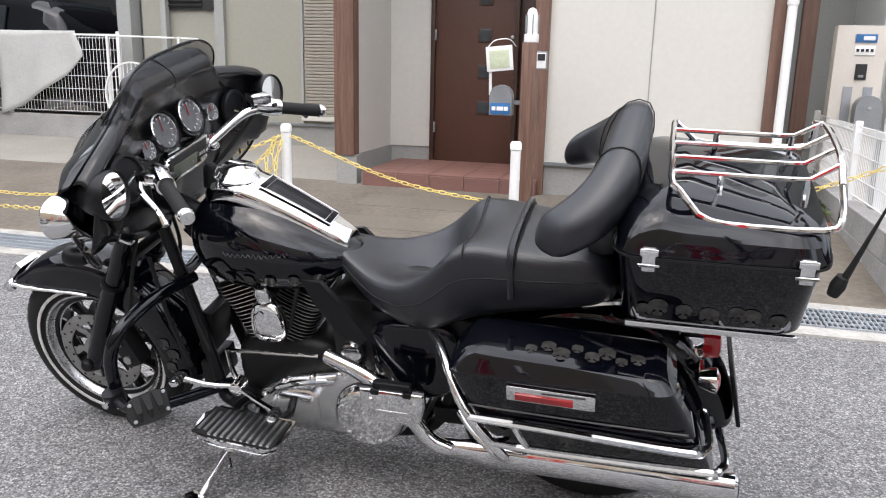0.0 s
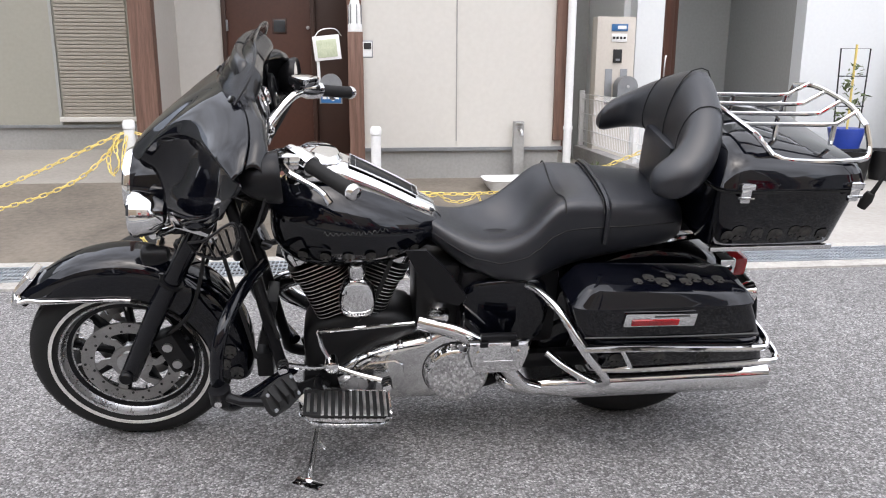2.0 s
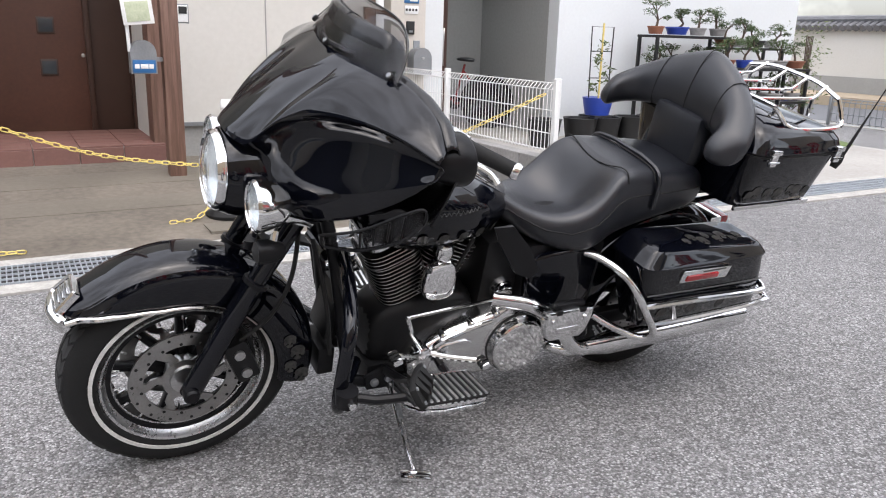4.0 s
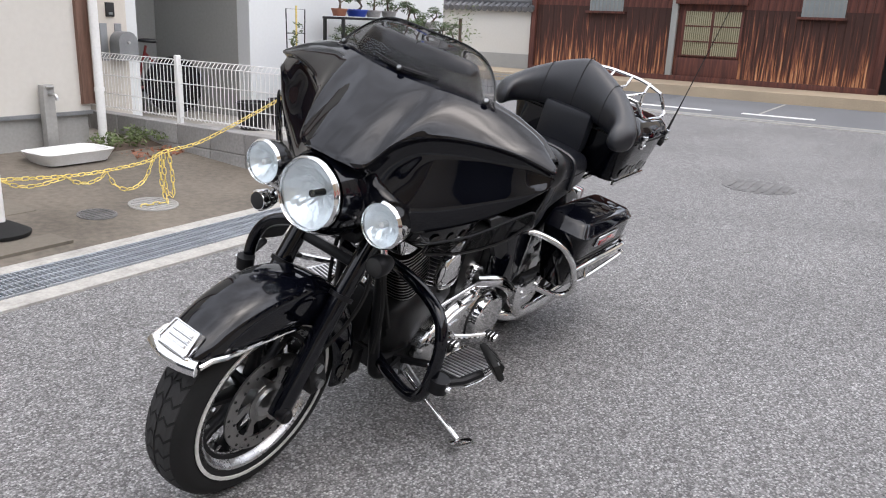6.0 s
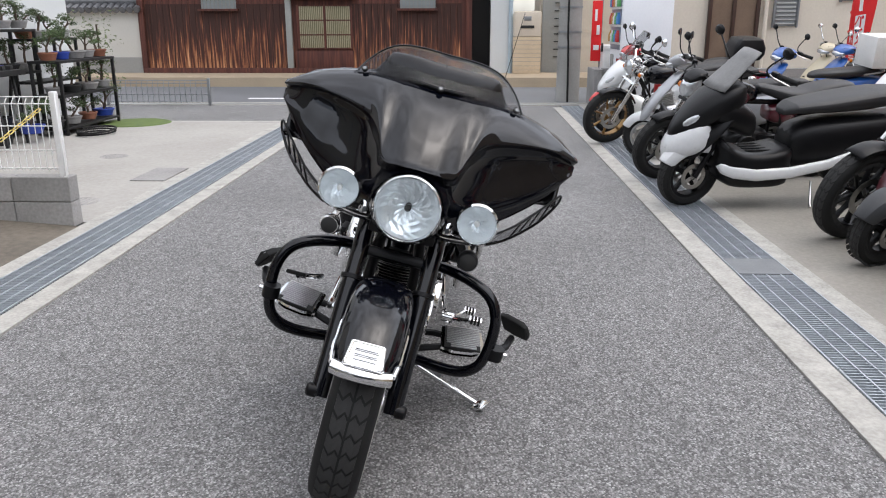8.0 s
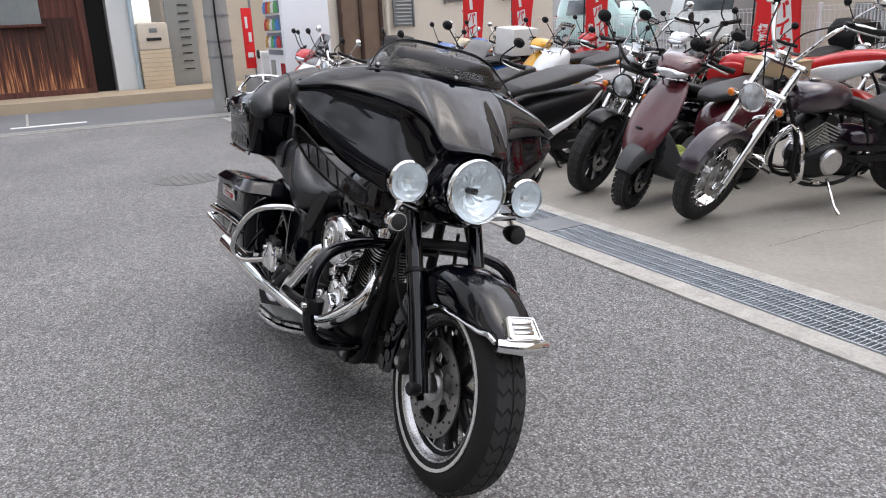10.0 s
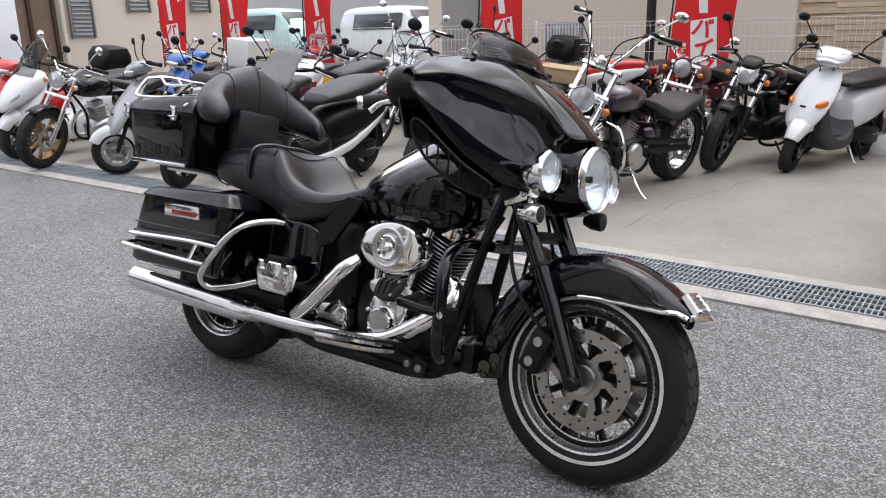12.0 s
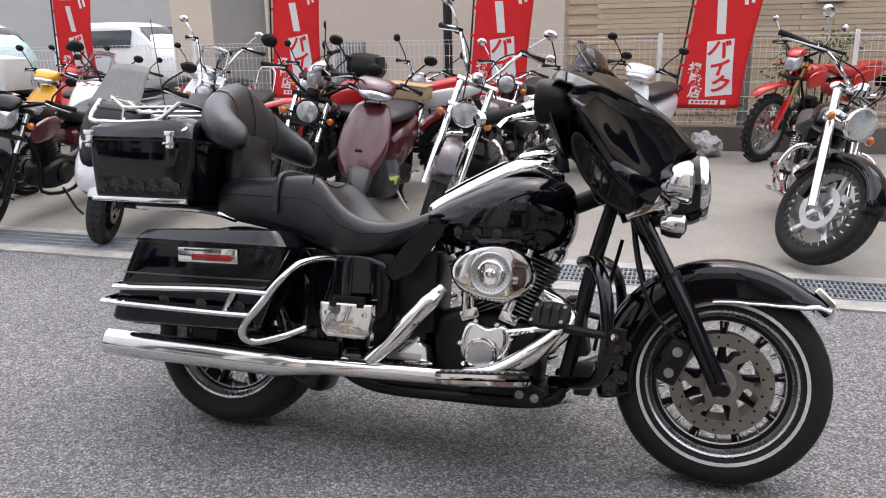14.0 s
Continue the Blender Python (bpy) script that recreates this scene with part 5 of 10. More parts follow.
# unseen plain walls added to close the street west and darken paint reflections
wall("wall_west_north", -34, -13, 8.6, 9.0, 0.0, 7.0, M["house_olive"], "unseen grey-green wall added to darken the paint's reflections")
wall("wall_west_south", -34, -13, -5.2, -4.8, 0.0, 7.0, M["house_grey"], "unseen grey wall added south-west to darken the paint's reflections")
wall("wall_west_end", -36, -35.6, -14, 18, 0.0, 8.0, M["house_grey"], "unseen grey wall added at the west end to darken reflections")
wall("wall_far_south", 6.5, 34, -23, -22.5, 0.0, 6.0, M["skyline"], "grey house wall across the car park")
wall("wall_far_south_two", 0, 10.2, -12, -11.5, 0.0, 6.0, M["beige_wall"], "beige house wall across the car park")
for x in (7.4, 10.5, 13.6, 17.0):
    w = tagged(new("window_2"), "window with a green-tinted pane in the far wall", "window", kind="structure")
    part("pane", box((x, -22.47, 2.3), (1.3, 0.04, 1.2)), M["pane"], w)
    part("window_frame", box((x, -22.46, 1.68), (1.4, 0.06, 0.06)), M["alu"], w)
car("van", pose(15.6, -16.6, 0.0, 0, 0, 170), mat("van_white", (0.70, 0.72, 0.72), 0.3, 0, (0.62, 0.64, 0.64), 3, 30, coat=0.6), "white van parked behind the fence", (4.6, 1.8, 2.0), True)
car("van", pose(21.4, -16.2, 0.0, 0, 0, 175), mat("van_teal", (0.42, 0.60, 0.58), 0.3, 0, (0.36, 0.54, 0.52), 3, 30, coat=0.6), "pale green and white van parked behind the fence", (4.6, 1.8, 2.1), True)
wall("wall_shop", 12.4, 12.7, -7.45, -0.95, 0.0, 6.0, M["beige_wall"], "beige building wall facing the lot")
dr = tagged(new("door_2"), "brown recessed doorway in the beige wall", "door", kind="structure")
part("door_leaf", box((12.38, -2.62, 1.2), (0.05, 0.90, 2.4)), mat("brown_panel", (0.20, 0.135, 0.09), 0.7, 0, (0.14, 0.09, 0.06), 3, 40), dr)
for y in (-2.17, -2.62, -3.07):
    part("post", box((12.34, y, 1.2), (0.07, 0.07, 2.4), 0.006), M["brown_frame"], dr)
part("lintel", box((12.34, -2.62, 2.36), (0.07, 0.84, 0.10), 0.006), M["brown_frame"], dr)
structure("shop_downpipe", tube([(12.32, -3.22, 0.0), (12.32, -3.22, 5.0)], 0.04, 10), M["beige_wall"], "beige downpipe on the shop wall", "downpipe")
for y, wd, z, ht in ((-3.60, 0.42, 1.72, 0.95), (-4.83, 0.44, 1.98, 0.55), (-6.3, 0.44, 1.98, 0.55)):
    w = tagged(new("window_3"), "narrow louvred window in the beige wall", "window", kind="structure")
    part("pane", box((12.38, y, z), (0.05, wd, ht)), M["grey_metal"], w)
    for k in range(int(ht / 0.075)):
        part("louvre", box((12.345, y, z - ht / 2 + 0.04 + 0.075 * k), (0.03, wd - 0.06, 0.030), 0.003, pose(0, 0, 0, 0, 25)), M["house_grey"], w)
    for e in (-1, 1):
        part("window_frame", box((12.34, y + e * (wd / 2 + 0.015), z), (0.06, 0.03, ht + 0.06), 0.003), M["grey_metal"], w)
# unseen plain walls behind the camera, added to darken what the paint mirrors
wall("wall_street_end", -17, -16.5, -12, 16, 0.0, 8.0, M["reflected_dark"], "unseen dark grey wall added to darken the fairing's reflections")
wall("wall_street_north", -16.5, -9.7, 5.4, 5.7, 0.0, 7.0, M["house_grey"], "unseen grey wall added north of the street for reflections")
wall("wall_street_south", -16.5, -10.2, -5.0, -4.7, 0.0, 7.0, M["beige_wall"], "unseen beige wall added south of the street for reflections")

# ---- the touring motorcycle; its own frame: x ahead, y to its left, z up ----
bike = thing("touring_motorcycle", "black touring motorcycle with chrome trim leaning on its side stand", "motorcycle",
             m=pose(0.225, 2.753, 0.002, 0, 0, 180) @ pose(0, 0, 0, -15.2))
RW, FX, FZ, RX, RZ = 0.302, 1.575, 0.302, 0.006, 0.303


def mirror_y(bm):
    out = bm.copy()
    for v in out.verts:
        v.co.y = -v.co.y
    return out


def both(name, make, mt, parent, label="", **kw):
    """A part on each side, left and right."""
    a = part(name, make(), mt, parent, label, **kw)
    b = part(name, mirror_y(make()), mt, parent, label, **kw)
    return a, b


def tyre_profile(r, w, rim):
    half = [(rim, 0.36 * w), (rim + 0.012, 0.46 * w), (rim + 0.45 * (r - rim), 0.52 * w), (r - 0.030, 0.47 * w), (r - 0.012, 0.34 * w), (r - 0.005, 0.18 * w), (r - 0.0035, 0.0)]
    return half + [(a, -b) for a, b in half[-2::-1]]


def tyre(ox, oz, r, w, rim):
    prof = tyre_profile(r, w, rim) + [(rim - 0.01, -0.25 * w), (rim - 0.01, 0.25 * w)]
    return lathe(prof, (ox, 0, oz), (0, 1, 0), 56, loop=True)


def tread(ox, oz, r, w, count=38):
    """Tread blocks parted by zigzag grooves."""
    bm = bmesh.new()
    rr = [a for a, b in tyre_profile(r, w, 0.2)]
    yy = [b for a, b in tyre_profile(r, w, 0.2)]
    order = np.argsort(yy)
    ys, rs = np.array(yy)[order], np.array(rr)[order]
    step = 2 * math.pi / count
    cols = np.linspace(-0.44, 0.44, 9) * w
    zig = [0.0, 0.22, -0.12, 0.24, -0.05, 0.24, -0.12, 0.22, 0.0]
    for i in range(count):
        for side in (range(0, 4), range(4, 8)):
            for k in side:
                quad = []
                for kk in (k, k + 1):
                    for f in (0.05, 0.84):
                        quad.append((cols[kk] + (0.003 if k == 4 and kk == 4 else -0.003 if k == 3 and kk == 4 else 0), (i + f + zig[kk]) * step))
                lo, hi = [], []
                for y, a in quad:
                    rad = float(np.interp(y, ys, rs))
                    lo.append(bm.verts.new((ox + (rad - 0.004) * math.cos(a), y, oz + (rad - 0.004) * math.sin(a))))
                    hi.append(bm.verts.new((ox + (rad + 0.006) * math.cos(a), y, oz + (rad + 0.006) * math.sin(a))))
                o = (0, 1, 3, 2)
                bm.faces.new([hi[j] for j in o])
                for j in range(4):
                    a, b = o[j], o[(j + 1) % 4]
                    bm.faces.new((hi[a], lo[a], lo[b], hi[b]))
    return bm


def annulus(r0, r1, y0, y1, ox, oz, seg=40):
    return lathe([(r0, y0), (r1, y0), (r1, y1), (r0, y1)], (ox, 0, oz), (0, 1, 0), seg, loop=True)


def wheel(name, ox, oz, w, discs):
    wh = part(name, tyre(ox, oz, RW, w, 0.206), M["rubber"], bike, "black tyre with a thin white sidewall line" if name == "front_wheel" else "plain black tyre")
    part("tread", tread(ox, oz, RW - 0.003, w), M["lit_tread_rubber"], wh, smooth=False)
    for s in (-1, 1):
        y = s * 0.522 * w
        if name == "front_wheel":
            part("white_line", annulus(0.2255, 0.2350, min(y - s * 0.002, y + s * 0.0015), max(y - s * 0.002, y + s * 0.0015), ox, oz, 56), M["whitewall"], wh)
        y2 = s * 0.38 * w
        part("rim_lip", lathe([(0.176, y2 - s * 0.020), (0.184, y2 - s * 0.017), (0.197, y2 - s * 0.006), (0.203, y2 + s * 0.009), (0.209, y2 + s * 0.012), (0.211, y2 + s * 0.004), (0.200, y2 - s * 0.026)], (ox, 0, oz), (0, 1, 0), 56, loop=True), M["rim_silver"], wh, "dull silver dished rim lip")
        for i in range(18):
            m = Matrix.Translation((ox, 0, oz)) @ Matrix.Rotation(-2 * math.pi * (i + 0.5) / 18, 4, "Y")
            part("rim_rib", box(m @ Vector((0.170, y2 - s * 0.022, 0)), (0.024, 0.006, 0.005), 0.001, m.to_3x3().to_4x4(), seg=1), M["rim_silver"], wh)
    part("rim", annulus(0.180, 0.199, -0.30 * w, 0.30 * w, ox, oz, 48), M["black_satin"], wh)
    part("hub", lathe([(0.0, -0.075), (0.04, -0.075), (0.05, -0.04), (0.045, 0), (0.05, 0.04), (0.04, 0.075), (0, 0.075)], (ox, 0, oz), (0, 1, 0), 24), M["alu"], wh)
    for i in range(9):
        a = 2 * math.pi * i / 9 + 0.15
        m = Matrix.Translation((ox, 0, oz)) @ Matrix.Rotation(-a, 4, "Y")
        rings = [[m @ Vector((x, sy * wy, sz * wz)) for sy, sz in ((-1, -0.6), (-0.6, -1), (0.6, -1), (1, -0.6), (1, 0.6), (0.6, 1), (-0.6, 1), (-1, 0.6))] for x, wy, wz in ((0.035, 0.026, 0.018), (0.09, 0.018, 0.011), (0.15, 0.016, 0.010), (0.197, 0.024, 0.016))]
        part("spoke", loft(rings), M["black_satin"], wh)
    for s in discs:
        y = s * 0.062
        d = part("brake_disc", annulus(0.106, 0.143, min(y, y + s * 0.006), max(y, y + s * 0.006), ox, oz, 56), M["disc"], wh, "drilled steel brake disc")
        hole = finish(lathe([(0.0042, 0), (0.0042, 0.0015), (0, 0.0015)], (0, 0, 0), (0, s, 0), 7), M["dark"])
        for i in range(30):
            a = 2 * math.pi * i / 30
            r = 0.113 if i % 2 else 0.133
            h = new("drill_hole", hole)
            h.location, h.parent = (ox + r * math.cos(a), y + s * 0.0062, oz + r * math.sin(a)), d
        part("carrier", annulus(0.028, 0.060, min(y, y + s * 0.005), max(y, y + s * 0.005), ox, oz, 40), M["disc"], d, "steel disc carrier")
        for i in range(6):
            a = 2 * math.pi * i / 6
            m = Matrix.Translation((ox, y, oz)) @ Matrix.Rotation(-a, 4, "Y")
            part("carrier_arm", prism([(0.050, -0.016), (0.072, -0.006), (0.084, -0.016), (0.098, -0.026), (0.110, -0.022), (0.111, 0.004), (0.096, 0.000), (0.088, 0.010), (0.070, 0.014), (0.052, 0.016)], 0.006, m), M["disc"], d)
        part("hub_cap", lathe([(0.0, 0.012), (0.028, 0.010), (0.034, 0.0)], (ox, y, oz), (0, s, 0), 20), M["chrome"], d)
    return wh


wheel("front_wheel", FX, FZ, 0.130, (-1, 1))
wheel("rear_wheel", RX, RZ, 0.165, (1,))

def skull(bm, place, u, v, r, seed=0):
    """A small painted skull as a few flat patches: brow, cheeks and jaw round dark gaps."""
    rnd = random.Random(seed)
    n = u.cross(v).normalized()

    def blob(cx, cy, rx, ry, h):
        ring = [place + u * (cx + rx * math.cos(k)) * r + v * (cy + ry * math.sin(k)) * r + n * h * 0.4 for k in np.linspace(0, 2 * math.pi, 10, endpoint=False)]
        bm.faces.new([bm.verts.new(p) for p in ring])
    blob(0, 0.28, 0.84, 0.66, 0.0012)
    blob(-0.58, -0.25, 0.24, 0.36, 0.0010)
    blob(0.58, -0.25, 0.24, 0.36, 0.0010)
    blob(0, -0.30, 0.17, 0.38, 0.0010)
    blob(0, -0.78, 0.46, 0.27, 0.0010 + 0.0001 * rnd.random())


# front fender with chrome tip and side strips
FR = 0.356


def fender_ring(cx, cz, th, r, hw, depth):
    row = [(-depth, hw), (-depth * 0.6, hw * 1.02), (-0.045, hw * 0.99), (-0.020, hw * 0.90), (-0.006, hw * 0.66), (0.0, hw * 0.34), (0.001, 0.0)]
    row = row + [(a, -b) for a, b in row[-2::-1]]
    return [Vector((cx + (r + a) * math.cos(th), b, cz + (r + a) * math.sin(th))) for a, b in row]


def front_depth(t):
    return float(np.interp(t, [39, 46, 52, 60, 75, 90, 115, 150, 193], [0.012, 0.036, 0.060, 0.088, 0.114, 0.121, 0.122, 0.125, 0.115]))


ths = np.linspace(39, 193, 27)
rings = [fender_ring(FX, FZ, radians(t), FR + (0.012 if t < 45 else 0.0), float(np.interp(t, [36, 50, 80, 186], [0.070, 0.083, 0.088, 0.085])), front_depth(t)) for t in ths]
fen = part("front_fender", loft(rings, closed=False), M["black_paint"], bike, "glossy black valanced front fender", sub=1, solid=0.004)
for s in (-1, 1):
    edge = []
    for t in np.linspace(40, 99, 14):
        r = FR + (0.012 if t < 45 else 0) - front_depth(t)
        edge.append((FX + r * math.cos(radians(t)), s * (float(np.interp(t, [36, 50, 80, 186], [0.070, 0.083, 0.088, 0.085])) + 0.004), FZ + r * math.sin(radians(t))))
    part("trim_strip", tube(edge, [0.007] * 4 + [0.005] * 10, 8), M["chrome"], fen, "chrome edge strip")
tip = [(FX + 0.352 * math.cos(radians(39.5)), y, FZ + 0.352 * math.sin(radians(39.5)) - 0.004) for y in np.linspace(-0.072, 0.072, 9)]
part("tip_trim", tube([(x + 0.018 * (1 - (y / 0.072) ** 2), y, z) for x, y, z in tip], 0.0195, 12), M["chrome"], fen, "chrome fender tip")
m = Matrix.Translation((FX + 0.372 * math.cos(radians(45)), 0, FZ + 0.372 * math.sin(radians(45)))) @ Matrix.Rotation(radians(45), 4, "Y")
tl = part("fender_lamp", loft([[m @ Vector((x * k, y * k, z)) for x, y in ((-0.032, -0.040), (-0.030, -0.044), (0.028, -0.052), (0.034, -0.047), (0.034, 0.047), (0.028, 0.052), (-0.030, 0.044), (-0.032, 0.040))] for k, z in ((1.02, -0.010), (1.0, 0.004), (0.94, 0.009), (0.86, 0.009), (0.82, 0.005))]), M["chrome"], fen, "chrome fender tip ornament", angle=25)
for k in range(3):
    part("lamp_rib", box(m @ Vector((-0.014 + 0.014 * k, 0, 0.007)), (0.007, 0.058, 0.004), 0.0015, m.to_3x3().to_4x4()), M["satin_chrome"], tl)
for k in range(2):
    part("lamp_groove", box(m @ Vector((-0.007 + 0.014 * k, 0, 0.0055)), (0.003, 0.062, 0.003), 0.001, m.to_3x3().to_4x4()), M["grey_metal"], tl)

for s in (-1, 1):
    for k, (t, d) in enumerate(((163, 0.075), (172, 0.060), (181, 0.080), (187, 0.045))):
        r = FR - d
        bm = bmesh.new()
        skull(bm, Vector((FX + r * math.cos(radians(t)), s * 0.0888, FZ + r * math.sin(radians(t)))), Vector((-s, 0, 0)), Vector((0, 0, 1)), 0.021 + 0.004 * (k % 2), k)
        part("painted_skull", bm, M["skull_grey"], fen, "faint grey airbrushed skull", smooth=False)

# fork
for s in (-1, 1):
    fk = part("fork_leg", tube([(FX, s * 0.108, FZ - 0.02), (1.47, s * 0.108, 0.50), (1.415, s * 0.108, 0.60)], [0.027, 0.028, 0.027], 14), M["black_paint"], bike, "black lower fork leg")
    part("upper_tube", tube([(1.42, s * 0.108, 0.59), (1.31, s * 0.108, 0.79), (1.25, s * 0.108, 0.90)], [0.0255, 0.027, 0.030], 14), M["black_paint"], fk)
    part("dust_seal", lathe([(0.034, 0), (0.034, 0.012)], (1.418, s * 0.108, 0.594), (-0.48, 0, 0.877), 14), M["black_satin"], fk)
    part("axle_cap", lathe([(0.021, 0), (0.021, 0.026), (0.016, 0.032), (0, 0.032)], (FX, s * 0.115, FZ - 0.005), (0, s, 0), 16), M["black_satin"], fk)
    cal = part("brake_caliper", box((FX - 0.135, s * 0.082, FZ + 0.055), (0.065, 0.065, 0.13), 0.014, pose(0, 0, 0, 0, 22)), M["black_engine"], bike, "black front brake caliper")
    for dz in (-0.03, 0.03):
        part("piston_bolt", lathe([(0.014, 0), (0.014, 0.008), (0, 0.009)], (FX - 0.135 + dz * 0.35, s * 0.115, FZ + 0.055 + dz), (0, s, 0), 12), M["alu"], cal)
    part("brake_hose", tube([(FX - 0.13, s * 0.10, FZ + 0.12), (FX - 0.20, s * 0.12, FZ + 0.20), (1.33, s * 0.13, 0.62), (1.30, s * 0.08, 0.78)], 0.006, 6, 5), M["rubber"], bike)
part("triple_clamp", box((1.30, 0, 0.80), (0.06, 0.30, 0.05), 0.012, pose(0, 0, 0, 0, -28)), M["black_satin"], bike)
part("fork_brace", box((1.36, 0, 0.675), (0.035, 0.19, 0.03), 0.010, pose(0, 0, 0, 0, -28)), M["black_satin"], bike)

# headlight and the lamps beside it
def faceted(profile, c, axis, seg, jolt, seed):
    """A lamp bowl of many small flat facets that catch the light."""
    rng = random.Random(seed)
    bm = bmesh.new()
    ax = Vector(axis).normalized()
    u = ax.orthogonal().normalized()
    w = ax.cross(u)
    rings = []
    for r, h in profile:
        inner = 0.012 < r < profile[-1][0] - 0.004
        rings.append([Vector(c) + ax * (h + (rng.uniform(-jolt, jolt) if inner else 0.0)) + max(r, 1e-4) * (math.cos(2 * math.pi * k / seg) * u + math.sin(2 * math.pi * k / seg) * w) for k in range(seg)])
    return rings_to(bm, rings, True, False)


HX, HZ = 1.475, 0.836
hd = part("headlight", lathe([(0.060, -0.11), (0.088, -0.05), (0.094, -0.012), (0.097, 0.0), (0.097, 0.012), (0.091, 0.022), (0.087, 0.016), (0.0875, 0.0), (0.086, -0.072)], (HX, 0, HZ), (1, 0, 0.05), 40, loop=False), M["chrome"], bike, "round headlight with a chrome bezel")
part("reflector_bowl", faceted([(0.087 * k / 11, -0.046 + 0.050 * (k / 11) ** 2) for k in range(12)], (HX, 0, HZ), (1, 0, 0.05), 44, 0.0016, 3), M["reflector"], hd, "bright faceted reflector", smooth=False)
part("lens", lathe([(0.087, 0.012), (0.075, 0.022), (0.045, 0.031), (0.0, 0.035)], (HX, 0, HZ), (1, 0, 0.05), 40), M["lens"], hd, solid=0.002).visible_shadow = False
part("bulb_shield", lathe([(0.009, -0.046), (0.009, -0.012), (0.010, -0.010), (0.010, -0.002), (0, 0.0)], (HX, 0, HZ), (1, 0, 0.05), 16), M["dark"], hd, "dark bulb shield")
part("headlight_shell", lathe([(0.11, -0.16), (0.118, -0.08), (0.108, -0.02), (0.100, 0.0), (0.0975, -0.006), (0.097, -0.10)], (HX, 0, HZ), (1, 0, 0.05), 40), M["black_paint"], bike, "glossy black headlight surround")
for s in (-1, 1):
    c = (1.445, s * 0.200, 0.834)
    lp = part("passing_lamp", lathe([(0.0, -0.075), (0.030, -0.070), (0.052, -0.045), (0.059, -0.010), (0.061, 0.004), (0.056, 0.012), (0.0535, 0.006), (0.0525, -0.040)], c, (1, 0, 0.02), 28), M["chrome"], bike, "round chrome passing lamp")
    part("reflector_bowl", faceted([(0.053 * k / 7, -0.036 + 0.039 * (k / 7) ** 2) for k in range(8)], c, (1, 0, 0.02), 30, 0.0016, 7), M["reflector"], lp, smooth=False)
    part("lens", lathe([(0.053, 0.006), (0.03, 0.016), (0, 0.020)], c, (1, 0, 0.02), 28), M["lens"], lp, solid=0.002).visible_shadow = False
    part("bulb", lathe([(0, -0.02), (0.008, -0.015), (0.008, 0.005), (0, 0.008)], c, (1, 0, 0.02), 10), M["white_plastic"], lp)
    part("lamp_bar", tube([(1.34, s * 0.06, 0.755), (1.38, s * 0.13, 0.757), (1.415, s * 0.20, 0.772)], [0.016, 0.014, 0.012], 10, 4), M["chrome"], bike, "chrome lamp bracket")
    part("bracket_plate", box((1.335, s * 0.125, 0.765), (0.12, 0.030, 0.040), 0.010, pose(0, 0, 0, 0, -20)), M["chrome"], bike)
    bl = part("turn_signal", lathe([(0, -0.05), (0.018, -0.045), (0.028, -0.02), (0.030, 0.012), (0.026, 0.018), (0, 0.019)], (1.43, s * 0.205, 0.722), (1, 0, 0), 18), M["chrome" if s < 0 else "black_satin"], bike, "small bullet turn signal")
    part("signal_lens", lathe([(0.026, 0.017), (0.015, 0.023), (0, 0.024)], (1.43, s * 0.205, 0.722), (1, 0, 0), 18), M["dark"], bl)
    part("signal_stem", tube([(1.41, s * 0.205, 0.735), (1.40, s * 0.19, 0.765)], 0.009, 8), M["chrome"], bl)
part("lamp_bridge", box((1.365, 0, 0.735), (0.05, 0.20, 0.035), 0.012), M["black_satin"], bike)

# batwing fairing: three lines across half its width, each point with its way ahead, out and up
TOP = [(1.222, 0, 1.172), (1.220, 0.06, 1.174), (1.212, 0.11, 1.175), (1.195, 0.165, 1.174), (1.165, 0.235, 1.166), (1.142, 0.31, 1.148), (1.132, 0.388, 1.120), (1.140, 0.456, 1.076)]
LIP = [(1.482, 0, 0.972), (1.476, 0.055, 0.970), (1.448, 0.105, 0.970), (1.390, 0.136, 1.030), (1.320, 0.185, 1.064), (1.262, 0.274, 1.081), (1.216, 0.374, 1.083), (1.163, 0.464, 1.060)]
LOW = [(1.400, 0, 0.800), (1.396, 0.055, 0.796), (1.378, 0.110, 0.796), (1.352, 0.155, 0.800), (1.312, 0.222, 0.818), (1.258, 0.312, 0.870), (1.210, 0.398, 0.942), (1.168, 0.455, 1.010)]
AY = [p[1] for p in TOP]
ROWS = {"top": ([p[0] for p in TOP], [p[2] for p in TOP]), "low": ([float(np.interp(y, [p[1] for p in LOW], [p[0] for p in LOW])) for y in AY], [float(np.interp(y, [p[1] for p in LOW], [p[2] for p in LOW])) for y in AY])}


def fairing_row(key, n=25, dx=0.0, dz=0.0, k=1.0):
    xs, zs = ROWS[key]
    out = []
    for u in np.linspace(-1, 1, n):
        y = 0.450 * abs(u) ** 0.92
        out.append(Vector((float(np.interp(y, AY, xs)) + dx, math.copysign(y, u) * k, float(np.interp(y, AY, zs)) + dz)))
    return out


def blend(a, b, f, dx=0.0, dz=0.0, flat=0.35):
    """A line between two others, swelling ahead and up in its middle and dying out at the tip."""
    out = []
    for i, (p, q) in enumerate(zip(a, b)):
        w = 1.0 if i < 5 else max(flat, 1.0 - 0.3 * (i - 4))
        v = Vector(p).lerp(Vector(q), f)
        out.append(v + Vector((dx * w, 0.006 * (i > 5), dz * w)))
    return out


def whole(row, n=7):
    """Half a line made smooth and mirrored to both sides."""
    half = catmull(row, n)
    return [Vector((v.x, -v.y, v.z)) for v in half[:0:-1]] + half


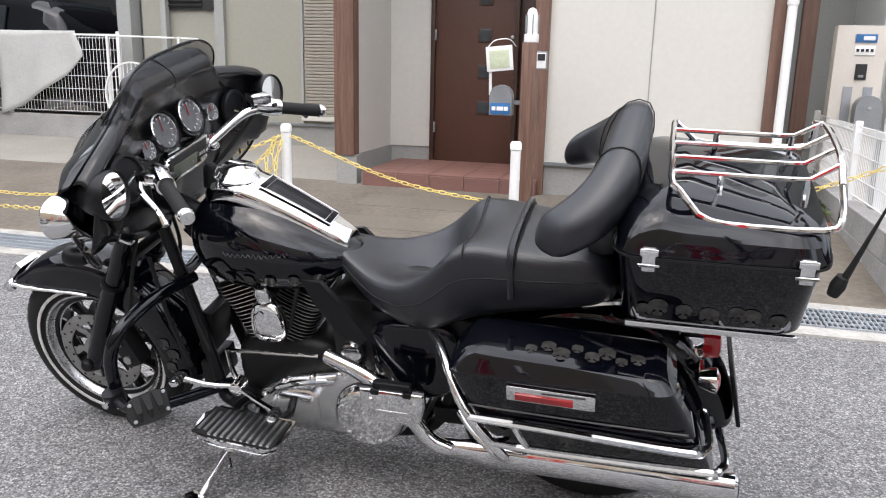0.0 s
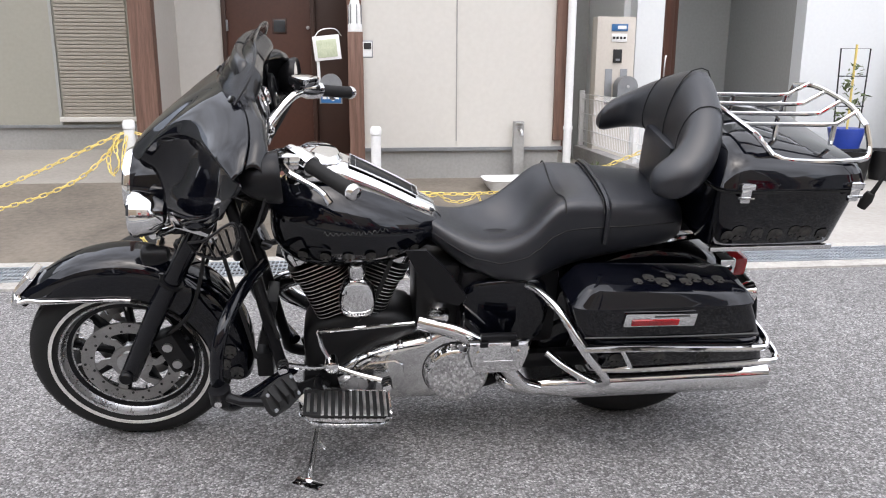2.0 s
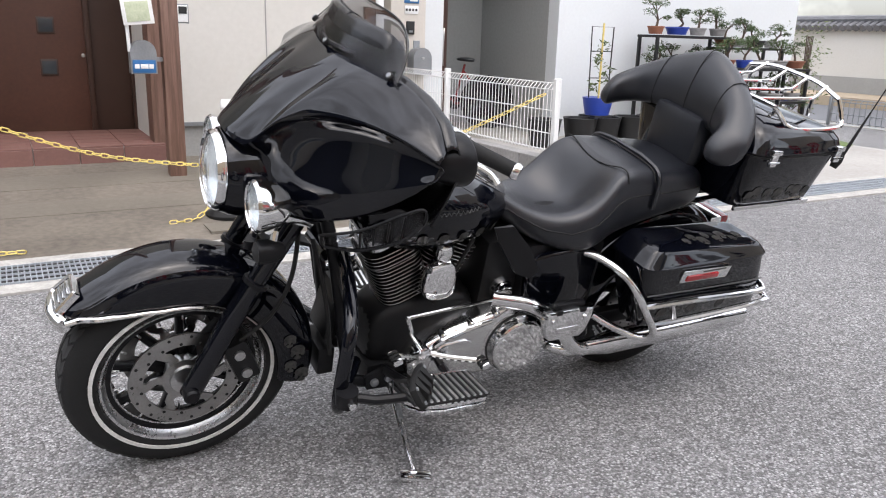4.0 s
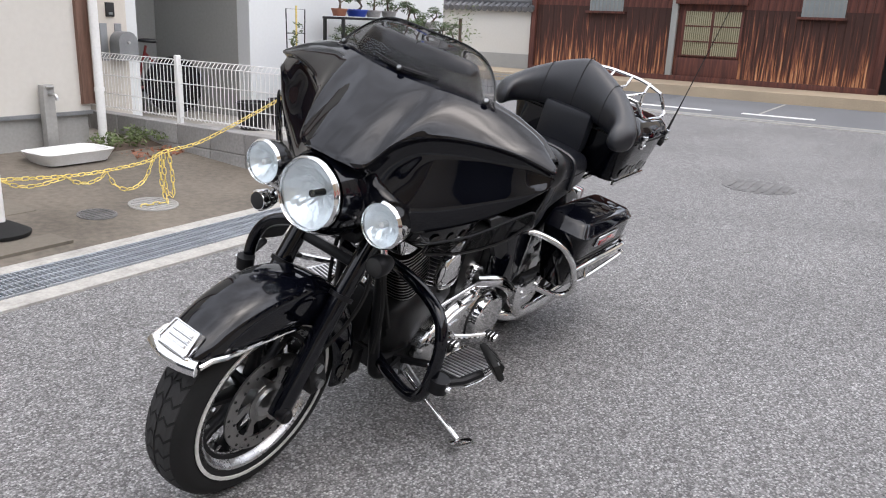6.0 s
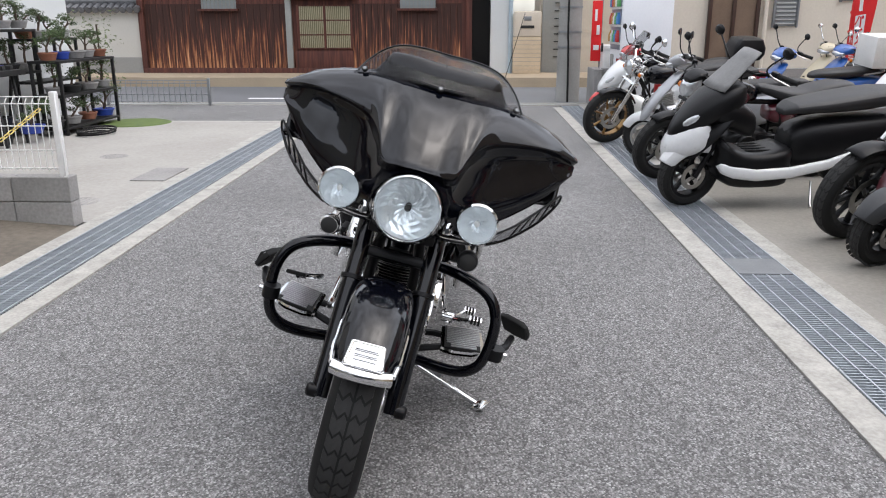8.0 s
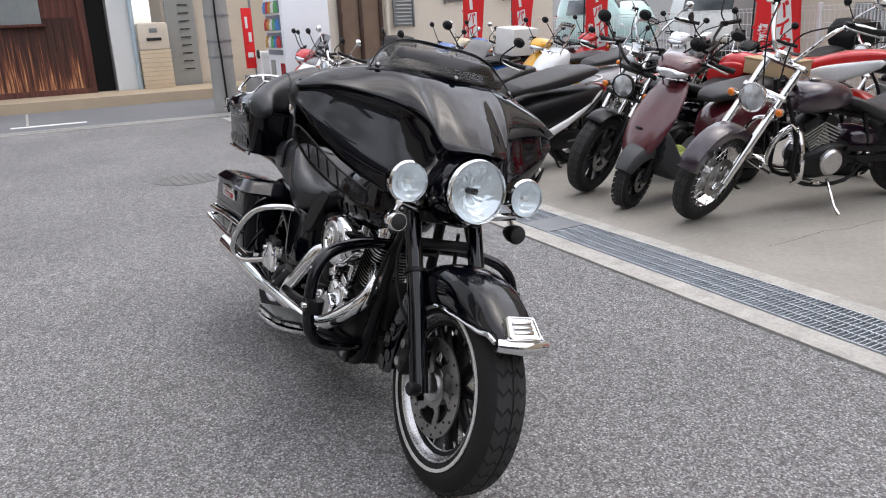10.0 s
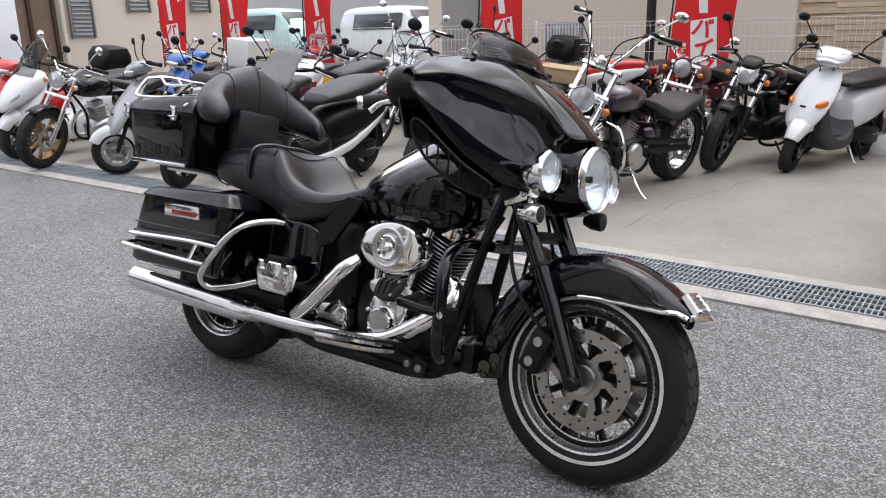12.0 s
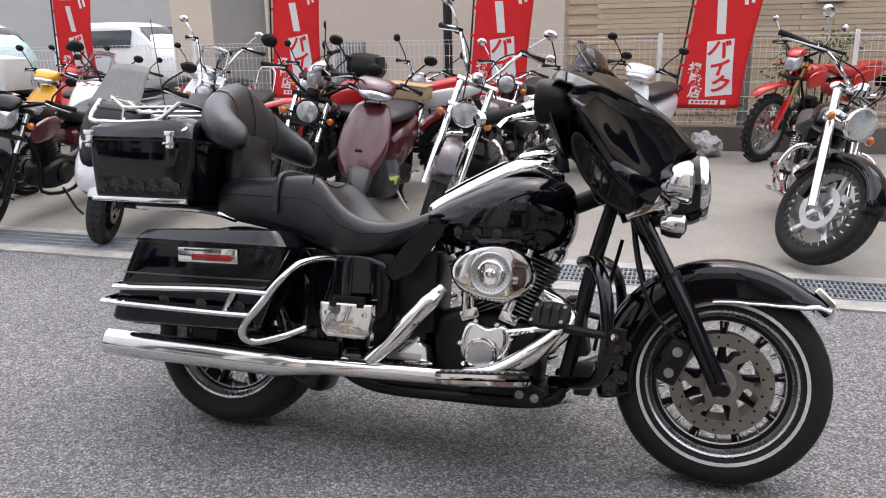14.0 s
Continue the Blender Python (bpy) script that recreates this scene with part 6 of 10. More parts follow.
def sheet(keys, n):
    """Rows of a skin run smoothly through the given lines."""
    cols = list(zip(*[whole(k) for k in keys]))
    return [list(r) for r in zip(*[catmull(c, n) for c in cols])]


mask = sheet([TOP, blend(TOP, LIP, 0.30, 0.007, 0.010), blend(TOP, LIP, 0.66, 0.008, 0.012), blend(TOP, LIP, 0.93, 0.003, 0.006), LIP], 6)
under = [tuple(Vector(p) + Vector((-0.013, -0.003 if i > 1 else 0, -0.011))) for i, p in enumerate(LIP)]
cheek = sheet([under, blend(under, LOW, 0.16, -0.016, 0.004), blend(under, LOW, 0.42, -0.006, 0.0), blend(under, LOW, 0.75, 0.014, 0.0), LOW], 6)
fair = part("fairing", loft(mask + cheek, closed=False), M["black_paint"], bike, "glossy black batwing fairing with faint painted skulls", solid=0.006, angle=34)
# smoked screen
rows = []
for f in np.linspace(0, 1, 9):
    hw = 0.270 - 0.012 * f
    row = []
    for u in np.linspace(-1, 1, 31):
        y = hw * u
        top = 0.104 * (1 - 0.16 * u * u) * (1 - 0.94 * abs(u) ** 5)
        x0, z0 = float(np.interp(abs(y), AY, ROWS["top"][0])) + 0.020, float(np.interp(abs(y), AY, ROWS["top"][1])) - 0.004
        row.append(Vector((x0 - (0.085 * f + 0.02 * f * f) * top / 0.104, y, z0 + top * f)))
    rows.append(row)
ws = part("windshield", loft(rows, closed=False), M["smoke"], fair, "low smoked windshield", solid=0.004)
part("screen_lip", tube(rows[-1], 0.0028, 6), M["black_trim"], ws, "thin rolled top edge")
for y in (-0.238, 0.0, 0.238):
    c = Vector((float(np.interp(abs(y), AY, ROWS["top"][0])) + 0.020, y, float(np.interp(abs(y), AY, ROWS["top"][1])) + 0.006))
    d = Vector((0.70, y * 1.1, 0.60)).normalized()
    sw = part("screw", lathe([(0.006, -0.006), (0.006, 0.003), (0.005, 0.004), (0, 0.004)], c, d, 14), M["grey_metal"], ws, "steel screw with a rubber washer")
    part("washer", lathe([(0.009, -0.006), (0.009, 0.001), (0.0065, 0.002)], c, d, 14), M["rubber"], sw)
part("screen_strip", tube([v + Vector((0.012, 0, 0.004)) for v in fairing_row("top", 25, k=0.60)], 0.0055, 6), M["black_satin"], ws)
# inner fairing with hood and instruments
def dash_x(a):
    return float(np.interp(a, [0, 0.2, 0.30, 0.36, 0.41, 0.44], [1.172, 1.158, 1.144, 1.128, 1.106, 1.108]))


prof_hood = []
for y in np.linspace(-0.446, 0.446, 65):
    a = abs(y)
    h = max(0.0, min(1.0, (0.215 - a) / 0.055))
    h = h * h * (3 - 2 * h)
    ear = max(0.0, min(1.0, (a - 0.33) / 0.07))
    tx, tz = float(np.interp(a, AY, ROWS["top"][0])), float(np.interp(a, AY, ROWS["top"][1]))
    lz = float(np.interp(a, AY, ROWS["low"][1]))
    fx = dash_x(a)
    crown = 0.008 * (1 - (a / 0.2) ** 2) * h
    mid = max(lz + 0.03, 0.99 - 0.02 * ear)
    prof_hood.append(catmull([
        Vector((tx - 0.002, y, tz - 0.003)),
        Vector((tx - 0.016 - 0.010 * h, y, tz + 0.003 + 0.055 * h + crown)),
        Vector((tx - 0.032 - 0.020 * h, y, tz - 0.002 + 0.062 * h + crown)),
        Vector((min(fx - 0.006, tx - 0.042) - 0.040 * h, y, tz - 0.022 + 0.042 * h + crown)),
        Vector((fx - 0.014 - 0.010 * h + 0.004 * ear, y, tz - 0.040 + 0.022 * h)),
        Vector((fx - 0.004 * ear, y, max(tz - 0.075, lz + 0.055))),
        Vector((fx - 0.008, y, max(0.5 * (tz - 0.075 + mid), lz + 0.045))),
        Vector((fx - 0.014, y, mid)),
        Vector((fx - 0.004, y, max(lz - 0.010, 0.915 - 0.03 * ear))),
        Vector((fx + 0.040 - 0.010 * ear, y, min(lz + 0.004, 0.90))),
    ], 3))
dash = part("inner_fairing", loft([list(r) for r in zip(*prof_hood)], closed=False), M["black_trim"], bike, "satin black inner fairing with a hood over the dials", solid=0.004, angle=50)
part("hood_seam", tube([v + Vector((-0.001, 0, 0.0012)) for v in prof_hood[32][3:12]], 0.0016, 5), M["dark"], dash, "centre seam of the hood")


def dial(y, z, r, x, big=True):
    ax = Vector((-1, 0, 0.30)).normalized()
    g = part("gauge", lathe([(r * 1.12, -0.03), (r * 1.12, 0.008), (r * 1.02, 0.012), (r * 0.96, 0.004), (r * 0.95, -0.026)], (x, y, z), ax, 28), M["chrome"], dash, "round dial with a chrome ring")
    part("dial_face", lathe([(0, 0.0), (r, 0.0), (r, 0.003), (0, 0.003)], (x, y, z), ax, 28), M["gauge_face"], g)
    a = ax.orthogonal().normalized()
    b = ax.cross(a)
    for k in range(11):
        t = radians(-130 + 26 * k)
        d = math.cos(t) * b + math.sin(t) * a
        c = Vector((x, y, z)) + ax * 0.004
        part("dial_mark", tube([c + d * r * 0.72, c + d * r * 0.88], 0.0012, 4), M["white_plastic"], g, smooth=False)
    part("needle", tube([Vector((x, y, z)) + ax * 0.006, Vector((x, y, z)) + ax * 0.006 + (b * 0.6 - a * 0.5) * r], 0.0014, 4), M["red_lens"], g)


for y in (-0.064, 0.064):
    dial(y, 1.072, 0.045, 1.158)
    part("dial_brow", lathe([(0.050, -0.012), (0.058, -0.010), (0.061, 0.006), (0.055, 0.018), (0.051, 0.010)], (1.160, y, 1.073), (-1, 0, 0.30), 30, loop=True), M["black_trim"], dash, "moulded ring round the dial")
for y in (-0.158, 0.158):
    dial(y, 1.054, 0.024, 1.148)
for y in (-0.128, 0.128):
    dial(y, 0.974, 0.024, 1.142)
rdm = pose(0, 0, 0, 0, -14)
rd = part("radio", box((1.150, 0, 0.970), (0.020, 0.205, 0.088), 0.010, rdm), M["chrome"], dash, "radio unit with a chrome frame")
part("radio_face", box((1.1405, 0, 0.970), (0.006, 0.182, 0.066), 0.004, rdm), M["dark"], rd, "black radio face")
part("radio_screen", box((1.1372, 0.022, 0.962), (0.003, 0.118, 0.038), 0.001, rdm), M["radio_screen"], rd, "grey-green display")
part("radio_legend", box((1.1405, 0.022, 0.992), (0.002, 0.105, 0.006), 0.0005, rdm), M["silver_mark"], rd)
for k in range(3):
    for j in range(3):
        part("radio_key", box((1.1360 + 0.0035 * (j - 1), -0.062 - 0.011 * (k - 1), 0.966 + 0.014 * (j - 1)), (0.005, 0.008, 0.010), 0.002, rdm), M["alu"], rd)
part("radio_handle", box((1.152, 0.045, 1.020), (0.016, 0.060, 0.014), 0.005, rdm), M["chrome"], rd)
for s in (-1, 1):
    sp = part("speaker", lathe([(0.066, 0.0), (0.066, 0.010), (0.058, 0.013), (0.054, 0.006), (0, 0.008)], (1.138, s * 0.272, 1.020), (-1, 0, 0.12), 26), M["black_satin"], dash, "round speaker grille")
    part("speaker_emblem", box((1.124, s * 0.272, 1.020), (0.005, 0.060, 0.007), 0.002, pose(0, 0, 0, -25 * s)), M["chrome"], sp)
    mr = part("mirror", lathe([(0.022, -0.075), (0.040, -0.055), (0.056, -0.018), (0.060, 0.008), (0.057, 0.014), (0.052, 0.008)], (1.080, s * 0.400, 1.040), (-1, -0.12 * s, 0.05), 26), M["black_satin"], bike, "round black mirror pod")
    part("mirror_glass", lathe([(0.053, 0.008), (0, 0.009)], (1.080, s * 0.400, 1.040), (-1, -0.12 * s, 0.05), 26), M["mirror"], mr, "round mirror glass")
    part("mirror_stem", tube([(1.12, s * 0.40, 1.036), (1.17, s * 0.41, 1.04)], 0.022, 10), M["black_satin"], mr)
    # clear air deflectors below the fairing
    loop = [Vector((x, s * y, z)) for x, y, z in ((1.318, 0.262, 0.806), (1.26, 0.345, 0.856), (1.195, 0.425, 0.932), (1.168, 0.450, 0.950), (1.162, 0.446, 0.915), (1.188, 0.400, 0.850), (1.243, 0.320, 0.790), (1.300, 0.252, 0.768))]
    df = part("air_deflector", tube(catmull(loop + [loop[0]], 5)[:-1], 0.0035, 6, loop=True), M["black_satin"], fair, "dark clear air deflector with a chrome lower edge")
    part("deflector_edge", tube(catmull(loop[4:], 5), 0.0045, 6), M["black_trim"], df)
    bm = bmesh.new()
    bm.faces.new([bm.verts.new(v) for v in loop])
    part("deflector_pane", bm, M["smoke"], df, solid=0.003, smooth=False)
    for k in range(4):
        a, b = loop[1].lerp(loop[2], k / 3), loop[6].lerp(loop[5], k / 3)
        part("deflector_slot", tube([a.lerp(b, 0.12), a.lerp(b, 0.88)], 0.003, 5), M["black_satin"], df)

# handlebar, grips, levers
bar = part("handlebar", tube([(1.06, -0.345, 1.060), (1.12, -0.27, 1.058), (1.185, -0.17, 1.005), (1.205, -0.07, 0.985), (1.205, 0.07, 0.985), (1.185, 0.17, 1.005), (1.12, 0.27, 1.058), (1.06, 0.345, 1.060)], 0.0135, 10, 6), M["chrome"], bike, "chrome handlebar")
for s in (-1, 1):
    a, b = Vector((1.062, s * 0.345, 1.060)), Vector((0.945, s * 0.462, 1.020))
    d = (b - a).normalized()
    part("switch_housing", tube([a - d * 0.055, a - d * 0.02, a + d * 0.025], [0.022, 0.030, 0.026], 12), M["chrome"], bar, "chrome switch housing")
    part("grip", tube([a + d * 0.025, a + d * 0.04, b - d * 0.012], [0.0205, 0.0185, 0.0185], 14), M["rubber"], bar, "black rubber grip")
    part("grip_end", lathe([(0.0200, 0), (0.0215, 0.006), (0.018, 0.018), (0, 0.020)], b - d * 0.014, d, 14), M["chrome"], bar)
    lv = part("lever_perch", box(a + Vector((0.035, s * 0.0, 0.005)), (0.055, 0.05, 0.035), 0.010), M["chrome"], bar)
    part("lever", tube([a + Vector((0.05, s * 0.02, 0.0)), a + Vector((0.030, s * 0.055, -0.012)), a + Vector((-0.035, s * 0.105, -0.035)), a + Vector((-0.060, s * 0.125, -0.062))], [0.008, 0.009, 0.007, 0.009], 8, 5), M["chrome"], lv)
    part("switch_button", box(a + Vector((-0.018, -s * 0.018, 0.012)), (0.012, 0.018, 0.010), 0.003), M["dark"], lv)
    part("cable", tube([a + Vector((0.05, -s * 0.01, -0.01)), (1.19, s * 0.22, 0.94), (1.25, s * 0.11, 0.88)], 0.006, 6, 5), M["rubber"], bar)
part("reservoir", box((1.085, -0.305, 1.098), (0.06, 0.075, 0.028), 0.008, pose(0, 0, 0, 0, 0, 45)), M["chrome"], bar, "brake fluid reservoir")
part("ignition_switch", lathe([(0.022, 0), (0.022, 0.055), (0.014, 0.068), (0, 0.07)], (1.13, 0, 0.92), (-0.2, 0, 1), 14), M["black_satin"], bike)

# fuel tank with chrome console
st = [1.175, 1.150, 1.09, 1.00, 0.90, 0.80, 0.72, 0.675]
zb = [0.735, 0.678, 0.642, 0.630, 0.634, 0.652, 0.690, 0.730]
zt = [0.835, 0.882, 0.918, 0.922, 0.890, 0.842, 0.795, 0.765]
hw = [0.055, 0.092, 0.126, 0.146, 0.143, 0.118, 0.075, 0.032]
rings = []
for x, b, t, w in zip(st, zb, zt, hw):
    ring = []
    for k in np.linspace(0, 2 * math.pi, 22, endpoint=False):
        c, s = math.cos(k), math.sin(k)
        y = math.copysign(abs(c) ** 0.82, c) * w * (1.0 if s < 0 else 1 - 0.18 * s * s)
        z = (b + t) / 2 - 0.01 + math.copysign(abs(s) ** 0.85, s) * (t - b) / 2
        ring.append(Vector((x, y, z)))
    rings.append(ring)
tank = part("fuel_tank", loft(rings), M["black_paint"], bike, "glossy black fuel tank with faint painted skulls", sub=2)
cx = [1.125, 1.09, 1.03, 0.97, 0.90, 0.82, 0.75, 0.70]
ct = [0.905, 0.945, 0.958, 0.942, 0.908, 0.866, 0.826, 0.795]
cw = [0.030, 0.058, 0.066, 0.062, 0.054, 0.050, 0.046, 0.034]
rings = [[Vector((x, w * a, t - d)) for a, d in ((-1.12, 0.055), (-1.05, 0.020), (-0.8, 0.004), (0, 0), (0.8, 0.004), (1.05, 0.020), (1.12, 0.055))] for x, t, w in zip(cx, ct, cw)]
con = part("console", loft(rings, closed=False), M["chrome"], tank, "chrome tank console", sub=1, solid=0.004)
part("fuel_door", lathe([(0.058, -0.008), (0.058, 0.006), (0.050, 0.016), (0.02, 0.021), (0, 0.022)], (1.028, 0, 0.948), (-0.18, 0, 1), 32), M["chrome"], con, "round chrome fuel door")
part("fuel_door_ring", lathe([(0.062, -0.004), (0.064, 0.002), (0.060, 0.006), (0.056, 0.002)], (1.028, 0, 0.948), (-0.18, 0, 1), 32, loop=True), M["chrome"], con)
spots = ((0.945, 0.929, 0.040), (0.90, 0.907, 0.039), (0.85, 0.881, 0.037), (0.80, 0.854, 0.035), (0.755, 0.828, 0.033))
rings = [[Vector((x, w * a, t + 0.0035 - 0.0015 * a * a)) for a in (-0.85, 0, 0.85)] for x, t, w in spots]
part("console_inlay", loft(rings, closed=False), M["black_satin"], con, "black console inlay", solid=0.002)
rim = [Vector((x, w * 0.9, t + 0.003)) for x, t, w in spots]
rim = rim + [Vector((v.x, -v.y, v.z)) for v in rim[::-1]]
part("inlay_rim", tube(rim, 0.0022, 6, loop=True), M["chrome"], con, "thin chrome rim")
rim = [v.lerp(Vector((0.85, 0, 0.888)), 0.16) for v in rim]
part("inlay_line", tube(rim, 0.0009, 5, loop=True), M["alu"], con)


def tank_point(x, z, s, off=0.001):
    b, t, w = np.interp(x, st[::-1], zb[::-1]), np.interp(x, st[::-1], zt[::-1]), np.interp(x, st[::-1], hw[::-1])
    v = max(-1, min(1, (z - ((b + t) / 2 - 0.01)) / ((t - b) / 2)))
    a = math.asin(math.copysign(abs(v) ** (1 / 0.85), v))
    y = abs(math.cos(a)) ** 0.82 * w * (1.0 if v < 0 else 1 - 0.18 * math.sin(a) ** 2)
    return Vector((float(x), s * (float(y) * 0.985 + off), float(z)))


for s in (-1, 1):
    for k in range(6):
        bm = bmesh.new()
        x = 1.08 - 0.062 * k
        p = tank_point(x, 0.705, s, 0.0015)
        up = (tank_point(x, 0.723, s) - tank_point(x, 0.687, s)).normalized()
        along = (tank_point(x - 0.02, 0.705, s) - tank_point(x + 0.02, 0.705, s)).normalized() * (1 if s > 0 else -1)
        skull(bm, p, along, up, 0.019, k)
        part("painted_skull", bm, M["skull_grey"], tank, "faint grey airbrushed skull", smooth=False)
    wave = []
    for k in range(40):
        x = 1.02 - 0.0045 * k
        wave.append(tank_point(x, 0.782 + 0.0055 * math.sin(k * 1.9) * (1.5 if k in (0, 1, 21, 22) else 1), s, 0.002))
    part("painted_mark", tube(wave, 0.0011, 4), M["silver_mark"], tank, "row of small silver painted strokes")

# seat
SX = [0.775, 0.74, 0.68, 0.60, 0.52, 0.455, 0.41, 0.375, 0.33, 0.26, 0.16, 0.06, 0.0, -0.03]
SC = [0.790, 0.795, 0.758, 0.712, 0.690, 0.694, 0.724, 0.795, 0.855, 0.868, 0.862, 0.858, 0.850, 0.81]
SE = [0.780, 0.782, 0.752, 0.726, 0.734, 0.770, 0.818, 0.856, 0.870, 0.862, 0.852, 0.846, 0.838, 0.80]
SW = [0.030, 0.055, 0.095, 0.145, 0.182, 0.195, 0.192, 0.182, 0.172, 0.170, 0.168, 0.160, 0.145, 0.12]
SB = [0.752, 0.728, 0.675, 0.628, 0.605, 0.602, 0.612, 0.628, 0.645, 0.665, 0.685, 0.700, 0.71, 0.72]
rings = []
for x, c, e, w, b in zip(SX, SC, SE, SW, SB):
    half = [(0.0, c), (0.35, c + (e - c) * 0.25), (0.66, c + (e - c) * 0.8), (0.86, e - 0.004), (0.97, e - 0.03), (1.0, (e * 0.55 + b * 0.45)), (0.95, b + 0.02), (0.78, b), (0.3, b)]
    row = [(a, z) for a, z in half] + [(-a, z) for a, z in half[:0:-1]]
    rings.append([Vector((x, a * w, z)) for a, z in row])
seat = part("seat", loft(rings), M["leather"], bike, "black stitched leather touring seat with a raised pillion pad", sub=2)


def seat_line(x, lift=0.0025, inset=1.0):
    c, e, w = (float(np.interp(x, SX[::-1], t[::-1])) for t in (SC, SE, SW))
    b = float(np.interp(x, SX[::-1], SB[::-1]))
    pts = [(-0.97, e - 0.035), (-0.86, e - 0.008), (-0.66, c + (e - c) * 0.8), (-0.35, c + (e - c) * 0.25), (0.0, c), (0.35, c + (e - c) * 0.25), (0.66, c + (e - c) * 0.8), (0.86, e - 0.008), (0.97, e - 0.035)]
    return [Vector((x, a * w * inset, z + lift)) for a, z in pts]


for x in (0.345, 0.235, 0.215):
    part("seam", tube(seat_line(x), 0.0022, 5, 3), M["rubber"], seat)
for s in (-1, 1):
    line = [Vector((x, s * float(np.interp(x, SX[::-1], SW[::-1])) * 0.985, float(np.interp(x, SX[::-1], SE[::-1])) * 0.62 + float(np.interp(x, SX[::-1], SB[::-1])) * 0.38)) for x in np.linspace(0.70, 0.02, 20)]
    part("seam", tube(line, 0.0022, 5), M["rubber"], seat)
part("grab_strap", tube([(0.225, -0.175, 0.74), (0.225, -0.165, 0.845), (0.225, -0.09, 0.872), (0.225, 0, 0.874), (0.225, 0.09, 0.872), (0.225, 0.165, 0.845), (0.225, 0.175, 0.74)], 0.008, 6, 5), M["leather"], seat, "leather grab strap")

# wrap-around passenger backrest
rings = []
for u in np.linspace(-1, 1, 25):
    a = abs(u)
    y = 0.278 * math.sin(min(a, 1) * math.pi / 2) ** 0.9 * (1 if u >= 0 else -1)
    x = -0.055 + 0.170 * a ** 2.2
    zc = 1.088 - 0.128 * a ** 1.15
    hz = 0.047 + 0.064 * (1 - a) ** 1.25
    tx = 0.052 + 0.008 * a
    if a > 0.9:
        f = math.sqrt(max(0.0, 1 - ((a - 0.9) / 0.1) ** 2))
        hz, tx = max(hz * f, 0.012), max(tx * f, 0.010)
    yaw = radians(62) * a ** 1.5 * (1 if u >= 0 else -1)
    nx, ny = math.cos(yaw), -math.sin(yaw)
    ring = []
    for k in np.linspace(0, 2 * math.pi, 16, endpoint=False):
        c, s = math.cos(k), math.sin(k)
        p = math.copysign(abs(c) ** 0.8, c) * tx
        q = math.copysign(abs(s) ** 0.9, s) * hz
        ring.append(Vector((x + p * nx - 0.20 * q * (1 - a * 0.6), y + p * ny, zc + q)))
    rings.append(ring)
back = part("backrest", loft(rings), M["leather"], bike, "black leather wrap-around passenger backrest", sub=1)
bm = box((-0.015, 0, 0.925), (0.075, 0.22, 0.17), 0.03)
part("back_pad", bm, M["leather"], back)
for i in (8, 12, 16):
    c = sum(rings[i], Vector()) / len(rings[i])
    part("seam", tube([c + (v - c) * 1.004 for v in rings[i]], 0.0016, 5, loop=True), M["rubber"], back)

# top case
def rounded(x0, x1, hw, z, n=6, seg=28, fall=0.0):
    """A rounded outline; fall is how much lower its rear end lies than its front."""
    out = []
    for k in np.linspace(0, 2 * math.pi, seg, endpoint=False):
        c, s = math.cos(k), math.sin(k)
        x = (x0 + x1) / 2 + math.copysign(abs(c) ** (2 / n), c) * (x1 - x0) / 2
        out.append(Vector((x, math.copysign(abs(s) ** (2 / n), s) * hw, z - fall * (x1 - x) / (x1 - x0))))
    return out


tc = part("top_case", loft([rounded(-0.440, -0.066, 0.240, 0.744, 9, 36), rounded(-0.448, -0.060, 0.249, 0.756, 9, 36), rounded(-0.464, -0.046, 0.279, 0.915, 9, 36), rounded(-0.468, -0.043, 0.283, 0.930, 9, 36)]), M["black_paint"], bike, "glossy black top case with painted skulls", sub=0, angle=50)
lid = part("lid", loft([rounded(-0.476, -0.038, 0.289, 0.932, 9, 36), rounded(-0.478, -0.036, 0.291, 0.941, 9, 36), rounded(-0.474, -0.040, 0.286, 0.952, 9, 36), rounded(-0.470, -0.048, 0.277, 0.980, 8, 36, 0.008), rounded(-0.464, -0.066, 0.258, 1.006, 7, 36, 0.020), rounded(-0.452, -0.095, 0.215, 1.026, 7, 36, 0.034), rounded(-0.36, -0.18, 0.09, 1.038, 6, 36, 0.030)]), M["black_paint"], tc, "sloping domed lid", angle=24)
part("seal", loft([rounded(-0.479, -0.035, 0.2915, 0.929, 9, 36), rounded(-0.479, -0.035, 0.2915, 0.934, 9, 36)]), M["rubber"], tc)
for s in (-1, 1):
    for x in (-0.116, -0.420):
        lt = part("latch", box((x, s * 0.293, 0.932), (0.028, 0.014, 0.054), 0.004), M["chrome"], tc, "chrome latch")
        part("latch_hook", box((x, s * 0.301, 0.952), (0.038, 0.006, 0.016), 0.003), M["chrome"], lt)
        part("latch_pin", tube([(x - 0.022, s * 0.300, 0.920), (x + 0.022, s * 0.300, 0.920)], 0.004, 6), M["chrome"], lt)
    part("lower_trim", box((-0.255, s * 0.246, 0.742), (0.36, 0.012, 0.016), 0.004), M["chrome"], tc, "ribbed chrome lower trim")
    for k in range(7):
        bm = bmesh.new()
        x = -0.105 - 0.048 * k + 0.006 * ((k * 3) % 4 - 1.5)
        z = 0.785 + 0.006 * ((k * 2) % 3)
        y = s * (float(np.interp(z, [0.756, 0.915], [0.249, 0.279])) + 0.0005)
        up = Vector((0, s * 0.19, 1)).normalized()
        skull(bm, Vector((x, y, z)), Vector((-s, 0, 0)), up, 0.021 + 0.004 * (k % 2), k)
        part("painted_skull", bm, M["skull_grey"], tc, "grey airbrushed skull", smooth=False)
